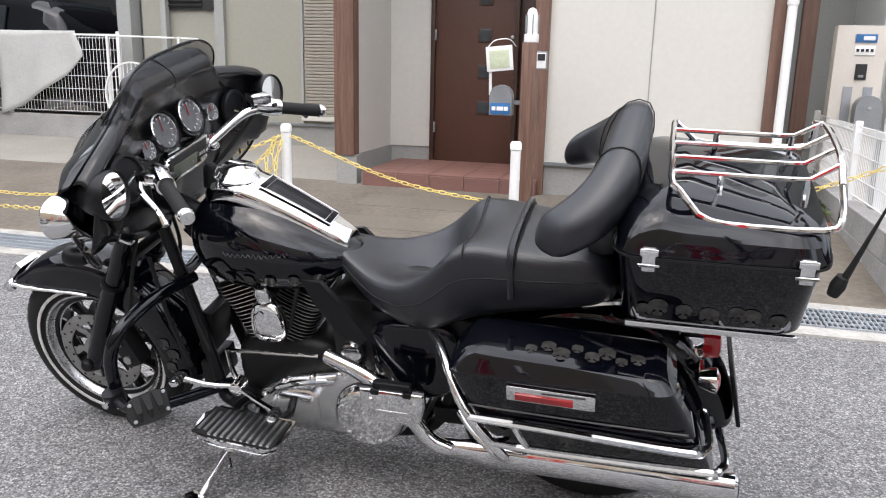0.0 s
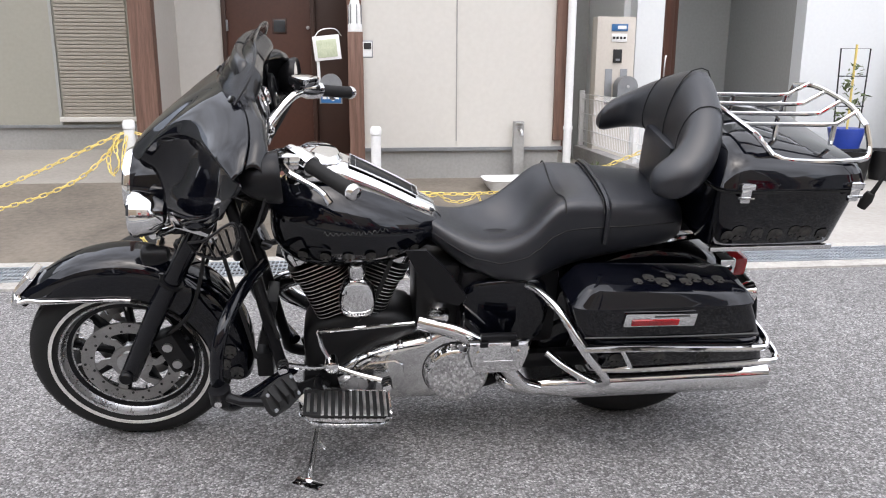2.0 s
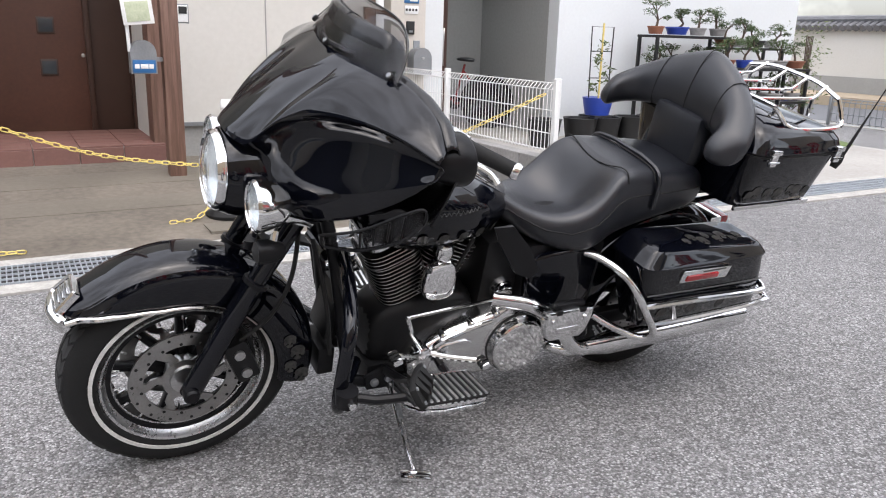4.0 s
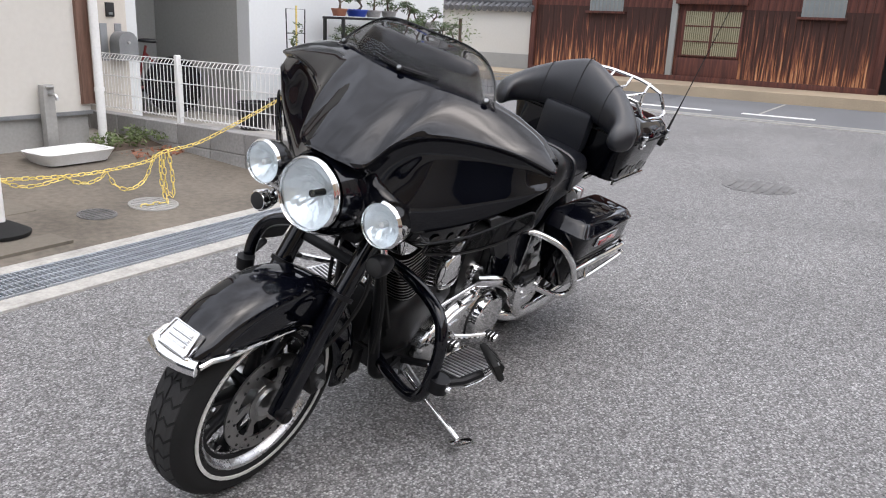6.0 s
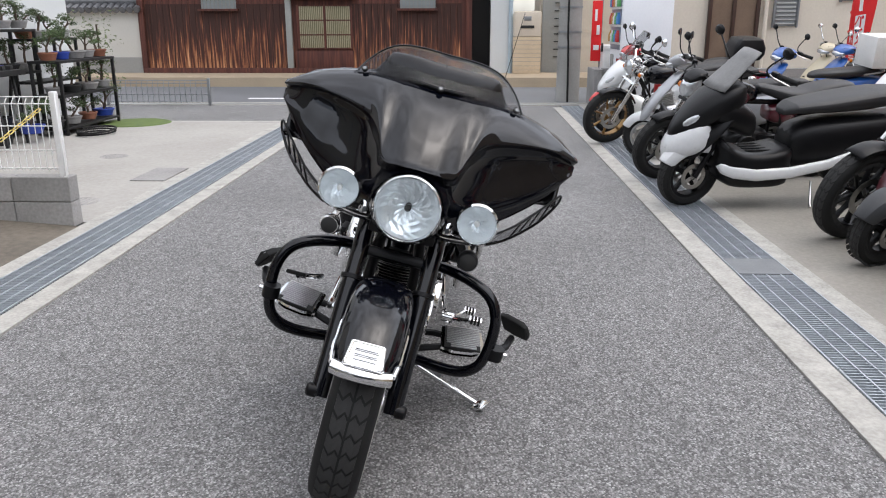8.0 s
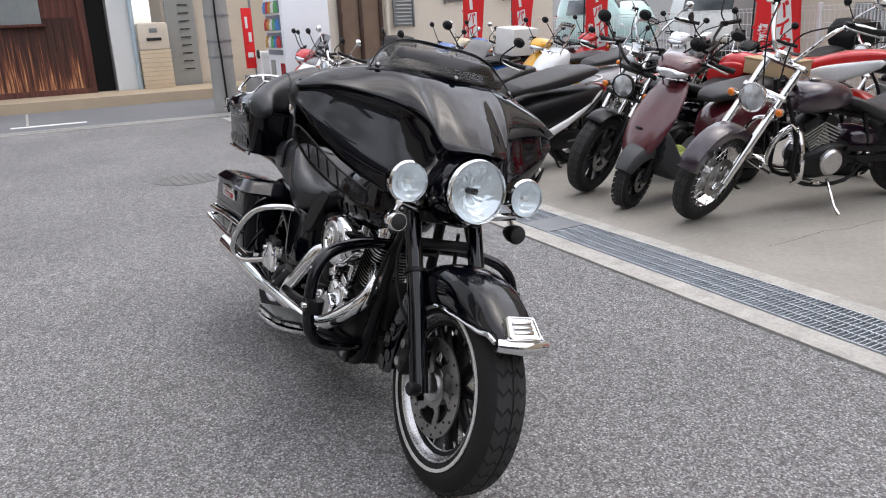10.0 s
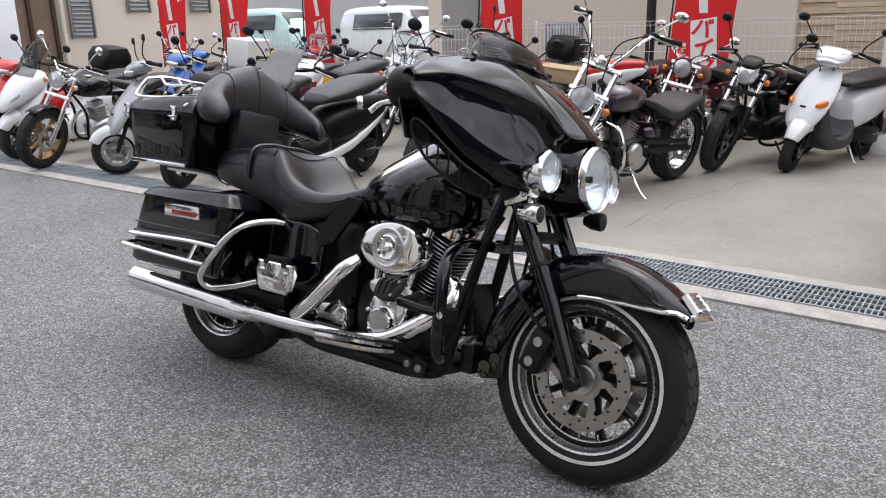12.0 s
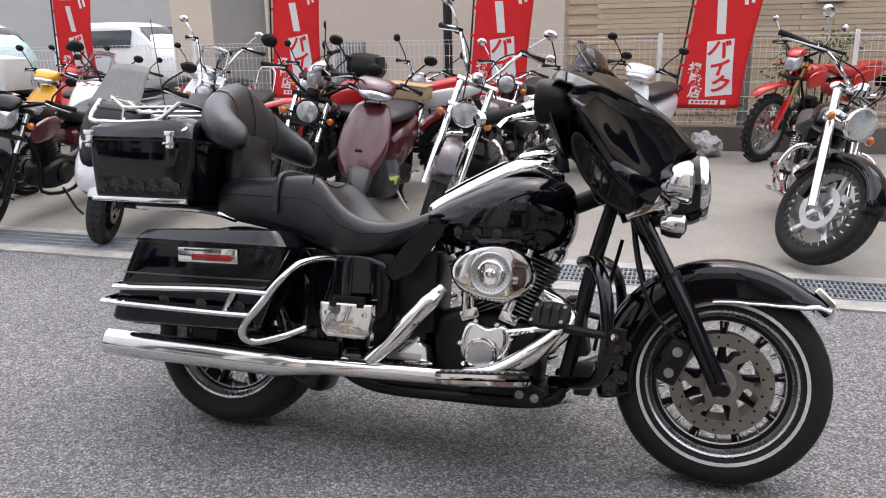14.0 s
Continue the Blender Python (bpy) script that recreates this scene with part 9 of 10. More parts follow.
def lamp_pair(root, x, y, z, S, mt, axis=1, stem=True, shell="black_satin"):
    for s in (-1, 1):
        t = part("turn_signal", turned(lathe([(0, -0.04), (0.018, -0.032), (0.027, -0.005), (0.027, 0.008), (0, 0.010)], (x, s * y, z), (axis, 0, 0), 14), S), M[shell], root, "bullet turn signal")
        part("signal_lens", turned(lathe([(0.026, 0.007), (0.018, 0.020), (0, 0.025)], (x, s * y, z), (axis, 0, 0), 14), S), M[mt], t)
        if stem:
            part("signal_stem", turned(tube([(x - 0.01 * axis, s * y, z), (x - 0.03 * axis, s * (y - 0.09), z)], 0.008, 6), S), M[shell], t)


def place_bike(front, heading, lean, wb):
    return pose(front[0], front[1], 0.012, 0, 0, heading) @ pose(0, 0, 0, -lean) @ pose(-wb, 0, 0)


def motorbike(label, front, heading=90, lean=9, steer=14, wb=1.42, r=(0.30, 0.30), w=(0.10, 0.14), rake=26, fork=0.62, style=10, rim="black_satin", knobs=False, paint="black_paint",
              tank=(0.62, 1.05, 0.66, 0.88, 0.13), seat=(-0.22, 0.64, 0.80, 0.74, 0.13), lamp=("round", 0.86, 0.085), bars=(0.34, 0.10, 0.16), bar_mt="black_satin", fork_mt="black_satin", fender="low",
              shell="black_satin", engine="black_engine", pipe="black_metal", signal="amber", mirror=(0.17, 0.10, 0.046, "black_satin", 1.15), flank=None, bag=None, screen=None, sissy=False, crash=False, group="parked motorcycles"):
    root = thing("motorcycle", label, "motorcycle", group, place_bike(front, heading, lean, wb))
    k = radians(rake)
    d = Vector((-math.sin(k), 0, math.cos(k)))
    ax = Vector((wb, 0, r[0]))
    top = ax + d * fork
    S = Matrix.Translation(top) @ Matrix.Rotation(radians(steer), 4, d) @ Matrix.Translation(-top)
    lot_wheel(root, "front_wheel", (wb, r[0]), r[0], w[0], style, M[rim], S, knobs)
    lot_wheel(root, "rear_wheel", (0.0, r[1]), r[1], w[1], style, M[rim], None, knobs)
    for s in (-1, 1):
        o = Vector((0, s * (0.055 + w[0] * 0.5), 0))
        f = part("fork_leg", turned(tube([ax + o - d * 0.02, ax + o + d * fork * 0.5], 0.026, 12), S), M[fork_mt], root, "fork leg")
        part("fork_tube", turned(tube([ax + o + d * fork * 0.48, top + o], 0.019 if not crash else 0.024, 12), S), M["chrome" if fork_mt != "paint_red" else "gold"], f)
        part("brake_caliper", turned(box(ax + o * 1.0 + Vector((-0.10, 0, 0.05)), (0.05, 0.04, 0.10), 0.01), S), M["black_engine"], f)
    for t in (0.0, 0.20):
        part("fork_clamp", turned(box(top - d * t, (0.06, 0.18 + w[0], 0.03), 0.008, pose(0, 0, 0, 0, -rake)), S), M["chrome" if fork_mt == "chrome" else "black_satin"], root)
    if fender == "high":
        fm = loft([[Vector((wb + x, y * h, z + e)) for y, e in ((-1, -0.02), (-0.6, 0.0), (0, 0.01), (0.6, 0.0), (1, -0.02))] for x, z, h in ((0.34, 0.70, 0.04), (0.22, 0.765, 0.065), (0.05, 0.80, 0.075), (-0.14, 0.80, 0.07), (-0.26, 0.76, 0.05))], closed=False)
        part("front_fender", turned(fm, S), M[paint], root, "high front mudguard", solid=0.004)
        for s in (-1, 1):
            part("fork_guard", turned(box(ax + Vector((0, s * (0.06 + w[0] * 0.5), 0)) + d * 0.18 + Vector((0.03, 0, 0)), (0.03, 0.055, 0.30), 0.01, pose(0, 0, 0, 0, -rake)), S), M[paint], root)
    else:
        part("front_fender", turned(arc_fender((wb, r[0]), r[0] + 0.022, 20 if crash else 60, 165 if crash else 152, w[0] * 0.60, 0.07 if crash else 0.03), S), M[paint if fender == "paint" else fender if fender in M else "black_satin"], root, "front mudguard", solid=0.003)
    hz = lamp[1]
    hx = ax.x + d.x * (hz - r[0]) / d.z + 0.12
    if lamp[0] == "round":
        lamp_round(root, (hx, 0, hz), lamp[2], M[shell], S)
        part("lamp_bracket", turned(box((hx - 0.08, 0, hz), (0.04, 2 * lamp[2] + 0.04, 0.03), 0.006), S), M[shell], root)
    else:
        rings = [oval(hx - 0.10, 0, hz + 0.02, 0.09, 0.11, 3), oval(hx, 0, hz, 0.085, 0.095, 2.4), oval(hx + 0.06, 0, hz - 0.03, 0.055, 0.06, 2.2)]
        h = part("headlight", turned(loft(rings), S), M["headlamp"], root, "clear pointed headlight", sub=1)
        part("lamp_cowl", turned(loft([oval(hx - 0.14, 0, hz + 0.11, 0.085, 0.03, 3), oval(hx - 0.04, 0, hz + 0.10, 0.095, 0.035, 3), oval(hx + 0.045, 0, hz + 0.045, 0.06, 0.02, 3)]), S), M[lamp[2]], h, "cowl above the lamp", sub=1)
    lamp_pair(root, hx - 0.05, 0.17, hz - 0.04, S, signal, shell=shell)
    part("instrument", turned(lathe([(0, 0), (0.045, 0), (0.05, 0.03), (0.04, 0.045), (0, 0.046)], (top.x + 0.06, 0, top.z + 0.03), (-0.5, 0, 1), 18), S), M[shell], root, "round instrument")
    hb = handlebar(root, top + Vector((0.0, 0, 0.03)), bars[0], bars[1], bars[2], S, M[bar_mt])
    up, out, mrad, mmt, obl = mirror
    mirrors(root, (top.x - bars[2] * 0.4, bars[0] * 0.66, top.z + 0.03 + bars[1]), S, up, out, mrad, mmt, obl)
    x0, x1, zb, zt, hw = tank
    rings = []
    for f, a, b, c in ((0, 0.35, 0.55, 0.35), (0.08, 0.60, 0.75, 0.6), (0.3, 0.9, 0.92, 0.9), (0.6, 1.0, 1.0, 1.0), (0.85, 0.92, 0.97, 0.85), (0.97, 0.6, 0.75, 0.55), (1.0, 0.35, 0.5, 0.3)):
        zz = (zb + zt) / 2 - (1 - b) * (zt - zb) * 0.3
        rings.append(oval(x0 + (x1 - x0) * f, 0, zz, hw * a, (zt - zb) / 2 * c, 2.6, 18))
    tk = part("fuel_tank", loft(rings), M[paint], root, "fuel tank", sub=1)
    part("fuel_cap", lathe([(0.038, 0), (0.038, 0.010), (0.02, 0.014), (0, 0.014)], (x0 + (x1 - x0) * 0.62, 0, zt - 0.006), (0, 0, 1), 18), M["chrome"], tk)
    a, b, za, zc, sw = seat
    rings = []
    for f, q, z, t in ((0, 0.55, zc + 0.07, 0.02), (0.06, 0.8, zc + 0.065, 0.045), (0.25, 1.0, zc + 0.05, 0.06), (0.42, 1.02, zc + 0.02, 0.06), (0.5, 1.08, zc - 0.01, 0.055), (0.7, 1.1, zc - 0.01, 0.055), (0.88, 0.75, zc + (za - zc) * 0.7, 0.045), (1.0, 0.35, za, 0.025)):
        rings.append(oval(a + (b - a) * f, 0, z, sw * q, t, 3.2, 16))
    st = part("seat", loft(rings), M["seat_vinyl"] if paint != "paint_red" or fender != "high" else M["paint_red"], root, "padded seat", sub=1)
    if flank:
        for s in (-1, 1):
            part("tail_panel", loft([oval(a - 0.02, s * 0.06, zc + 0.03, 0.02, 0.03, 3, 12), oval(a + 0.2, s * 0.10, zc - 0.02, 0.035, 0.06, 3, 12), oval(a + 0.45, s * 0.11, zc - 0.07, 0.035, 0.09, 3, 12), oval(a + 0.6, s * 0.10, zc - 0.10, 0.02, 0.05, 3, 12)]), M[flank], root, "side panel", sub=1)
            part("tank_shroud", loft([oval(x0 + 0.1, s * hw * 0.95, zb + 0.08, 0.02, 0.05, 3, 12), oval(x1 - 0.1, s * (hw + 0.03), zb + 0.06, 0.03, 0.10, 3, 12), oval(x1 + 0.08, s * (hw + 0.02), zb + 0.02, 0.02, 0.06, 3, 12)]), M[flank if flank != "paint_white" else "paint_red"], root, "tank shroud", sub=1)
    part("rear_fender", arc_fender((0, r[1]), r[1] + 0.05, 35, 165 if crash else 150, w[1] * 0.6, 0.08 if crash else 0.05), M[paint if fender in ("paint", "high") else "black_satin"], root, "rear mudguard", solid=0.003)
    tl = part("tail_lamp", box((a - 0.06, 0, zc + 0.02), (0.06, 0.11, 0.06), 0.015), M["red_lens"], root, "red tail lamp")
    lamp_pair(root, a - 0.04, 0.14, zc - 0.06, None, signal, -1, shell=shell)
    part("plate_bracket", box((a - 0.10, 0, zc - 0.14), (0.012, 0.15, 0.12), 0.004, pose(0, 0, 0, 0, 18)), M["black_satin"], root)
    # frame, engine and running gear
    ex = wb * 0.50
    for s in (-1, 1):
        part("frame_tube", tube([(top.x + 0.02, s * 0.03, top.z - 0.10), (ex + 0.28, s * 0.09, 0.52), (ex + 0.24, s * 0.10, 0.24), (ex - 0.15, s * 0.11, 0.20), (ex - 0.28, s * 0.11, 0.40), (ex - 0.22, s * 0.10, zb)], 0.014, 8, 4), M["black_satin"], root, "frame tube")
        part("swingarm", box((ex * 0.45, s * (0.03 + w[1] * 0.55), r[1] + 0.02), (ex * 0.95, 0.03, 0.05), 0.008, pose(0, 0, 0, 0, -4)), M["black_satin" if engine != "alu" else "alu"], root)
        sh = part("shock_absorber", tube([(0.02, s * (0.04 + w[1] * 0.6), r[1] + 0.02), (0.10, s * (0.04 + w[1] * 0.55), zc - 0.06)], 0.016, 8), M["chrome"], root)
        part("coil_spring", tube([Vector((0.035 + 0.055 * f, s * (0.04 + w[1] * 0.58), r[1] + 0.07 + (zc - r[1] - 0.16) * f)) + Vector((0.026 * math.cos(f * 50), 0.026 * math.sin(f * 50), 0)) for f in np.linspace(0, 1, 64)], 0.005, 4), M["chrome" if shell == "chrome" else "black_satin"], sh)
        part("foot_peg", tube([(ex - 0.20, s * 0.13, 0.33), (ex - 0.20, s * 0.24, 0.34)], 0.012, 8), M["rubber"], root)
    part("backbone", tube([(top.x, 0, top.z - 0.09), (ex, 0, zb + 0.02), (0.15, 0, zc - 0.06), (a + 0.1, 0, zc - 0.01)], 0.022, 8, 3), M["black_satin"], root)
    eng = part("crankcase", loft([oval(ex - 0.22, 0, 0.36, 0.10, 0.08, 4), oval(ex - 0.08, 0, 0.36, 0.14, 0.12, 4), oval(ex + 0.10, 0, 0.34, 0.14, 0.12, 4), oval(ex + 0.20, 0, 0.32, 0.10, 0.08, 4)]), M[engine], root, "engine", sub=1)
    for s in (-1, 1):
        part("engine_cover", lathe([(0.085, 0), (0.085, 0.02), (0.07, 0.035), (0, 0.038)], (ex + (0.02 if s > 0 else 0.06), s * 0.13, 0.35), (0, s, 0), 22), M["alu" if engine == "alu" or shell == "chrome" else "black_engine"], eng)
    for tilt in ((28, -24) if crash else (14,)):
        m = Matrix.Translation((ex + 0.06, 0, 0.42)) @ Matrix.Rotation(radians(tilt), 4, "Y")
        cy = part("cylinder", box(m @ Vector((0, 0, 0.10)), (0.12, 0.13, 0.24), 0.02, m.to_3x3().to_4x4()), M[engine], eng, "finned cylinder")
        for i in range(8):
            part("cooling_fin", box(m @ Vector((0, 0, 0.02 + 0.02 * i)), (0.155, 0.175, 0.006), 0, m.to_3x3().to_4x4()), M["alu" if engine == "alu" or shell == "chrome" else "black_engine"], cy)
    pm = M[pipe]
    hp = part("exhaust_pipe", tube([(ex + 0.16, -0.05, 0.56), (ex + 0.27, -0.09, 0.46), (ex + 0.25, -0.14, 0.27), (ex, -0.17, 0.22), (ex - 0.30, -0.18, 0.25)], 0.022, 10, 5), pm, root, "exhaust pipe")
    part("muffler", tube([(ex - 0.28, -0.18, 0.25), (ex - 0.40, -0.19, 0.28), (ex - 0.85, -0.21, 0.36 if not crash else 0.27), (ex - 0.88, -0.21, 0.365 if not crash else 0.27)], [0.024, 0.048, 0.050, 0.036], 14), pm, hp, "muffler")
    part("side_cover", loft([oval(ex - 0.42, 0, zc - 0.17, 0.115, 0.07, 4, 14), oval(ex - 0.28, 0, zc - 0.16, 0.125, 0.09, 4, 14), oval(ex - 0.14, 0, zc - 0.15, 0.11, 0.07, 4, 14)]), M[paint if flank is None else flank], root, "side cover", sub=1)
    ss = part("side_stand", tube([(ex - 0.02, 0.10, 0.22), (ex + 0.02, 0.24, 0.085), (ex + 0.03, 0.30, 0.052)], 0.010, 8), M["chrome" if shell == "chrome" else "black_satin"], root, "side stand")
    part("chain_guard", box((ex * 0.5, 0.06 + w[1] * 0.5, r[1] + 0.09), (ex * 0.8, 0.025, 0.035), 0.006, pose(0, 0, 0, 0, -5)), M["black_satin"], root)
    if crash:
        for s in (-1, 1):
            g = [(ex + 0.30, s * 0.06, 0.60), (ex + 0.36, s * 0.20, 0.58), (ex + 0.38, s * 0.27, 0.46), (ex + 0.36, s * 0.26, 0.32), (ex + 0.26, s * 0.10, 0.22)]
            part("engine_guard", tube(g, 0.014, 8, 5), M["chrome"], root, "chrome engine guard")
            part("floorboard", tube([(ex + 0.22, s * 0.15, 0.26), (ex + 0.22, s * 0.28, 0.28), (ex + 0.30, s * 0.30, 0.30)], 0.013, 8, 3), M["chrome"], root, "forward foot peg")
    if sissy:
        part("sissy_bar", tube([(a + 0.1, -0.11, zc), (a + 0.02, -0.10, zc + 0.30), (a + 0.0, 0, zc + 0.36), (a + 0.02, 0.10, zc + 0.30), (a + 0.1, 0.11, zc)], 0.010, 8, 5), M["chrome"], root, "chrome sissy bar")
    if bag:
        bx = part("top_box", loft([rounded(a - 0.30, a + 0.08, 0.17, zc + 0.10), rounded(a - 0.34, a + 0.10, 0.21, zc + 0.18), rounded(a - 0.34, a + 0.10, 0.21, zc + 0.27), rounded(a - 0.30, a + 0.05, 0.17, zc + 0.37), rounded(a - 0.2, a - 0.02, 0.08, zc + 0.39)]), M[bag], root, "rounded top box", angle=50)
        part("box_carrier", box((a - 0.08, 0, zc + 0.085), (0.34, 0.20, 0.025), 0.006), M["black_satin"], root)
    if screen:
        rows = [[Vector((hx - 0.03 - 0.18 * f, y, hz + 0.12 + 0.34 * f - 0.06 * (y / 0.2) ** 2 * f)) - Vector((0.5 * y * y, 0, 0)) for y in np.linspace(-0.17 + 0.03 * f, 0.17 - 0.03 * f, 11)] for f in np.linspace(0, 1, 6)]
        part("windscreen", turned(loft(rows, closed=False), S), M[screen], root, "clear windscreen", solid=0.004)
    return root


def scooter(label, front, heading=90, lean=7, steer=12, big=False, paint="paint_white", lower="grey_plastic", nose=None, rim="alu", seat_mt="seat_vinyl", mir="black_satin", box_mt=None, screen=None, cloth=False, cover=False, carrier=False, amber=False, stand=False):
    wb = 1.42 if big else 1.20
    r = 0.25 if big else 0.215
    k = 1.18 if big else 1.0
    root = thing("scooter", label, "scooter", "parked scooters", place_bike(front, heading, 3 if stand else lean, wb))
    dv = Vector((-math.sin(radians(25)), 0, math.cos(radians(25))))
    ax = Vector((wb, 0, r))
    top = ax + dv * (0.80 if big else 0.78)
    S = Matrix.Translation(top) @ Matrix.Rotation(radians(steer), 4, dv) @ Matrix.Translation(-top)
    lot_wheel(root, "front_wheel", (wb, r), r, 0.11 if big else 0.09, 5, M[rim], S)
    lot_wheel(root, "rear_wheel", (0, r), r, 0.13 if big else 0.095, 5, M[rim], None, disc=False)
    for s in (-1, 1):
        part("fork_leg", turned(tube([ax + Vector((0, s * 0.075, 0)), ax + Vector((0, s * 0.075, 0)) + dv * 0.30], 0.020, 10), S), M["black_satin"], root, "short fork leg")
    fm = M[nose or paint]
    # front mudguard
    rings = []
    for t in np.linspace(radians(25), radians(170), 12):
        f = (t - radians(25)) / radians(145)
        hw = 0.055 + 0.035 * math.sin(f * math.pi)
        rings.append([Vector((wb + (r + 0.045 - dd) * math.cos(t), y * hw, r + (r + 0.045 - dd) * math.sin(t))) for y, dd in ((-1, 0.10), (-1.0, 0.05), (-0.75, 0.012), (0, 0), (0.75, 0.012), (1.0, 0.05), (1, 0.10))])
    part("front_fender", turned(loft(rings, closed=False), S), fm if nose else M[paint], root, "front mudguard", sub=1, solid=0.004)
    # legshield: tapering column of rounded sections from mudguard to handlebar
    col = []
    for z, xo, hw, hd in ((0.36, 0.015, 0.10, 0.05), (0.46, 0.02, 0.155, 0.06), (0.58, 0.01, 0.185 * k, 0.065), (0.70, -0.03, 0.175 * k, 0.065), (0.80, -0.07, 0.14 * k, 0.06), (0.87, -0.10, 0.10, 0.045)):
        xc = wb - math.tan(radians(25)) * (z - r) + 0.09 + xo
        ring = []
        for q in np.linspace(0, 2 * math.pi, 18, endpoint=False):
            c, s = math.cos(q), math.sin(q)
            y = math.copysign(abs(s) ** 0.8, s) * hw
            ring.append(Vector((xc + hd * (c if c > 0 else c * 0.6) - 0.9 * y * y, y, z)))
        col.append(ring)
    leg = part("legshield", loft(col), M[paint], root, "rounded legshield", sub=1)
    part("emblem", box((wb - math.tan(radians(25)) * (0.56 - r) + 0.166, 0, 0.56), (0.008, 0.05, 0.016), 0.003, pose(0, 0, 0, 0, -22)), M["black_satin"], leg)
    low = []
    for x, z0, z1, hw in ((wb - 0.12, 0.30, 0.60, 0.15), (wb - 0.20, 0.20, 0.50, 0.17), (wb - 0.30, 0.17, 0.30 + (0.14 if big else 0), 0.175), (wb - 0.48, 0.17, 0.27 + (0.16 if big else 0), 0.175), (wb - 0.62, 0.17, 0.28 + (0.18 if big else 0), 0.17), (wb - 0.72, 0.19, 0.50, 0.15)):
        low.append(oval(x, 0, (z0 + z1) / 2, hw * k, (z1 - z0) / 2, 5, 18))
    fl = part("floorboard", loft(low), M[lower], root, "floorboard and lower body", sub=1)
    for i in range(4):
        part("floor_rib", box((wb - 0.47, -0.09 + 0.06 * i, 0.281 + (0.16 if big else 0)), (0.22, 0.02, 0.008), 0.003), M["rubber"], fl)
    # rear body and seat
    rear = []
    for x, z0, z1, hw in ((wb - 0.66, 0.28, 0.58, 0.115), (wb - 0.80, 0.30, 0.66, 0.155), (0.15, 0.36, 0.69, 0.165), (-0.10, 0.44, 0.70, 0.145), (-0.30, 0.55, 0.69, 0.085), (-0.36, 0.60, 0.67, 0.05)):
        rear.append(oval(x, 0, (z0 + z1) / 2, hw * k, (z1 - z0) / 2, 3.2, 18))
    rb = part("rear_body", loft(rear), M[paint], root, "smooth rear body", sub=1)
    h = 0.06 if big else 0.0
    srows = [(wb - 0.62, 0.69, 0.06, 0.02), (wb - 0.68, 0.72 + h * 0.3, 0.11, 0.04), (wb - 0.85, 0.73 + h * 0.3, 0.15, 0.05), (0.16, 0.735 + h, 0.155, 0.055 + h * 0.4), (-0.02, 0.76 + h, 0.14, 0.055), (-0.20, 0.77 + h, 0.10, 0.04), (-0.26, 0.765 + h, 0.05, 0.02)]
    part("seat", loft([oval(x, 0, z, hw * k, t, 3, 18) for x, z, hw, t in srows]), M[seat_mt], root, "padded seat", sub=1)
    part("tail_lamp", box((-0.36, 0, 0.66), (0.05, 0.14, 0.07), 0.018), M["red_lens"], root, "red tail lamp")
    part("plate_bracket", box((-0.34, 0, 0.50), (0.012, 0.14, 0.12), 0.004, pose(0, 0, 0, 0, 20)), M["black_satin"], root)
    part("rear_fender", arc_fender((0, r), r + 0.04, 95, 190, 0.06, 0.04), M["black_satin"], root, "rear mudguard", solid=0.003)
    part("grab_rail", tube([(-0.02, 0.13, 0.73), (-0.22, 0.13, 0.76), (-0.31, 0, 0.765), (-0.22, -0.13, 0.76), (-0.02, -0.13, 0.73)], 0.011, 8, 4), M["alu" if carrier or big else "black_satin"], root, "grab rail")
    eng = part("engine_unit", loft([oval(0.42, 0.02, 0.26, 0.08, 0.07, 4), oval(0.2, 0.06, 0.25, 0.08, 0.09, 4), oval(0.0, 0.07, r, 0.06, 0.09, 4), oval(-0.08, 0.07, r, 0.05, 0.06, 4)]), M["black_engine"], root, "swing-arm engine unit", sub=1)
    part("kick_lever", tube([(0.16, 0.15, 0.25), (0.06, 0.17, 0.26), (-0.02, 0.18, 0.24)], 0.008, 6), M["alu"], eng)
    mf = part("muffler", tube([(0.30, -0.10, 0.22), (0.14, -0.14, 0.24), (-0.20, -0.15, 0.31), (-0.24, -0.15, 0.315)], [0.02, 0.052, 0.055, 0.035], 14), M["black_metal"], root, "muffler")
    part("heat_guard", box((-0.02, -0.196, 0.285), (0.24, 0.012, 0.06), 0.005, pose(0, 0, 0, 0, 11)), M["alu"], mf)
    for s in (-1, 1):
        part("shock_absorber", tube([(-0.06, s * 0.10, r + 0.04), (0.0, s * 0.11, 0.52)], 0.018, 8), M["black_satin"], root)
    part("main_stand", tube([(0.32, 0.10, 0.20), (0.24, 0.14, 0.03), (0.22, 0.16, 0.02)], 0.010, 8), M["black_satin"], root, "stand")
    part("side_stand", tube([(0.52, 0.12, 0.20), (0.56, 0.22, 0.07), (0.57, 0.25, 0.048)], 0.009, 8), M["alu"], root, "side stand")
    # head: cowl, lamp, bars, mirrors
    hx, hz = top.x + 0.05, top.z
    if big:
        fr = [oval(wb - 0.30, 0, 0.86, 0.20, 0.10, 3), oval(wb - 0.14, 0, 0.80, 0.21, 0.13, 3), oval(wb + 0.02, 0, 0.70, 0.17, 0.13, 2.6), oval(wb + 0.14, 0, 0.60, 0.10, 0.08, 2.4), oval(wb + 0.20, 0, 0.55, 0.04, 0.04, 2.2)]
        nz = part("front_cowl", loft(fr), M[paint], root, "pointed front cowl", sub=1)
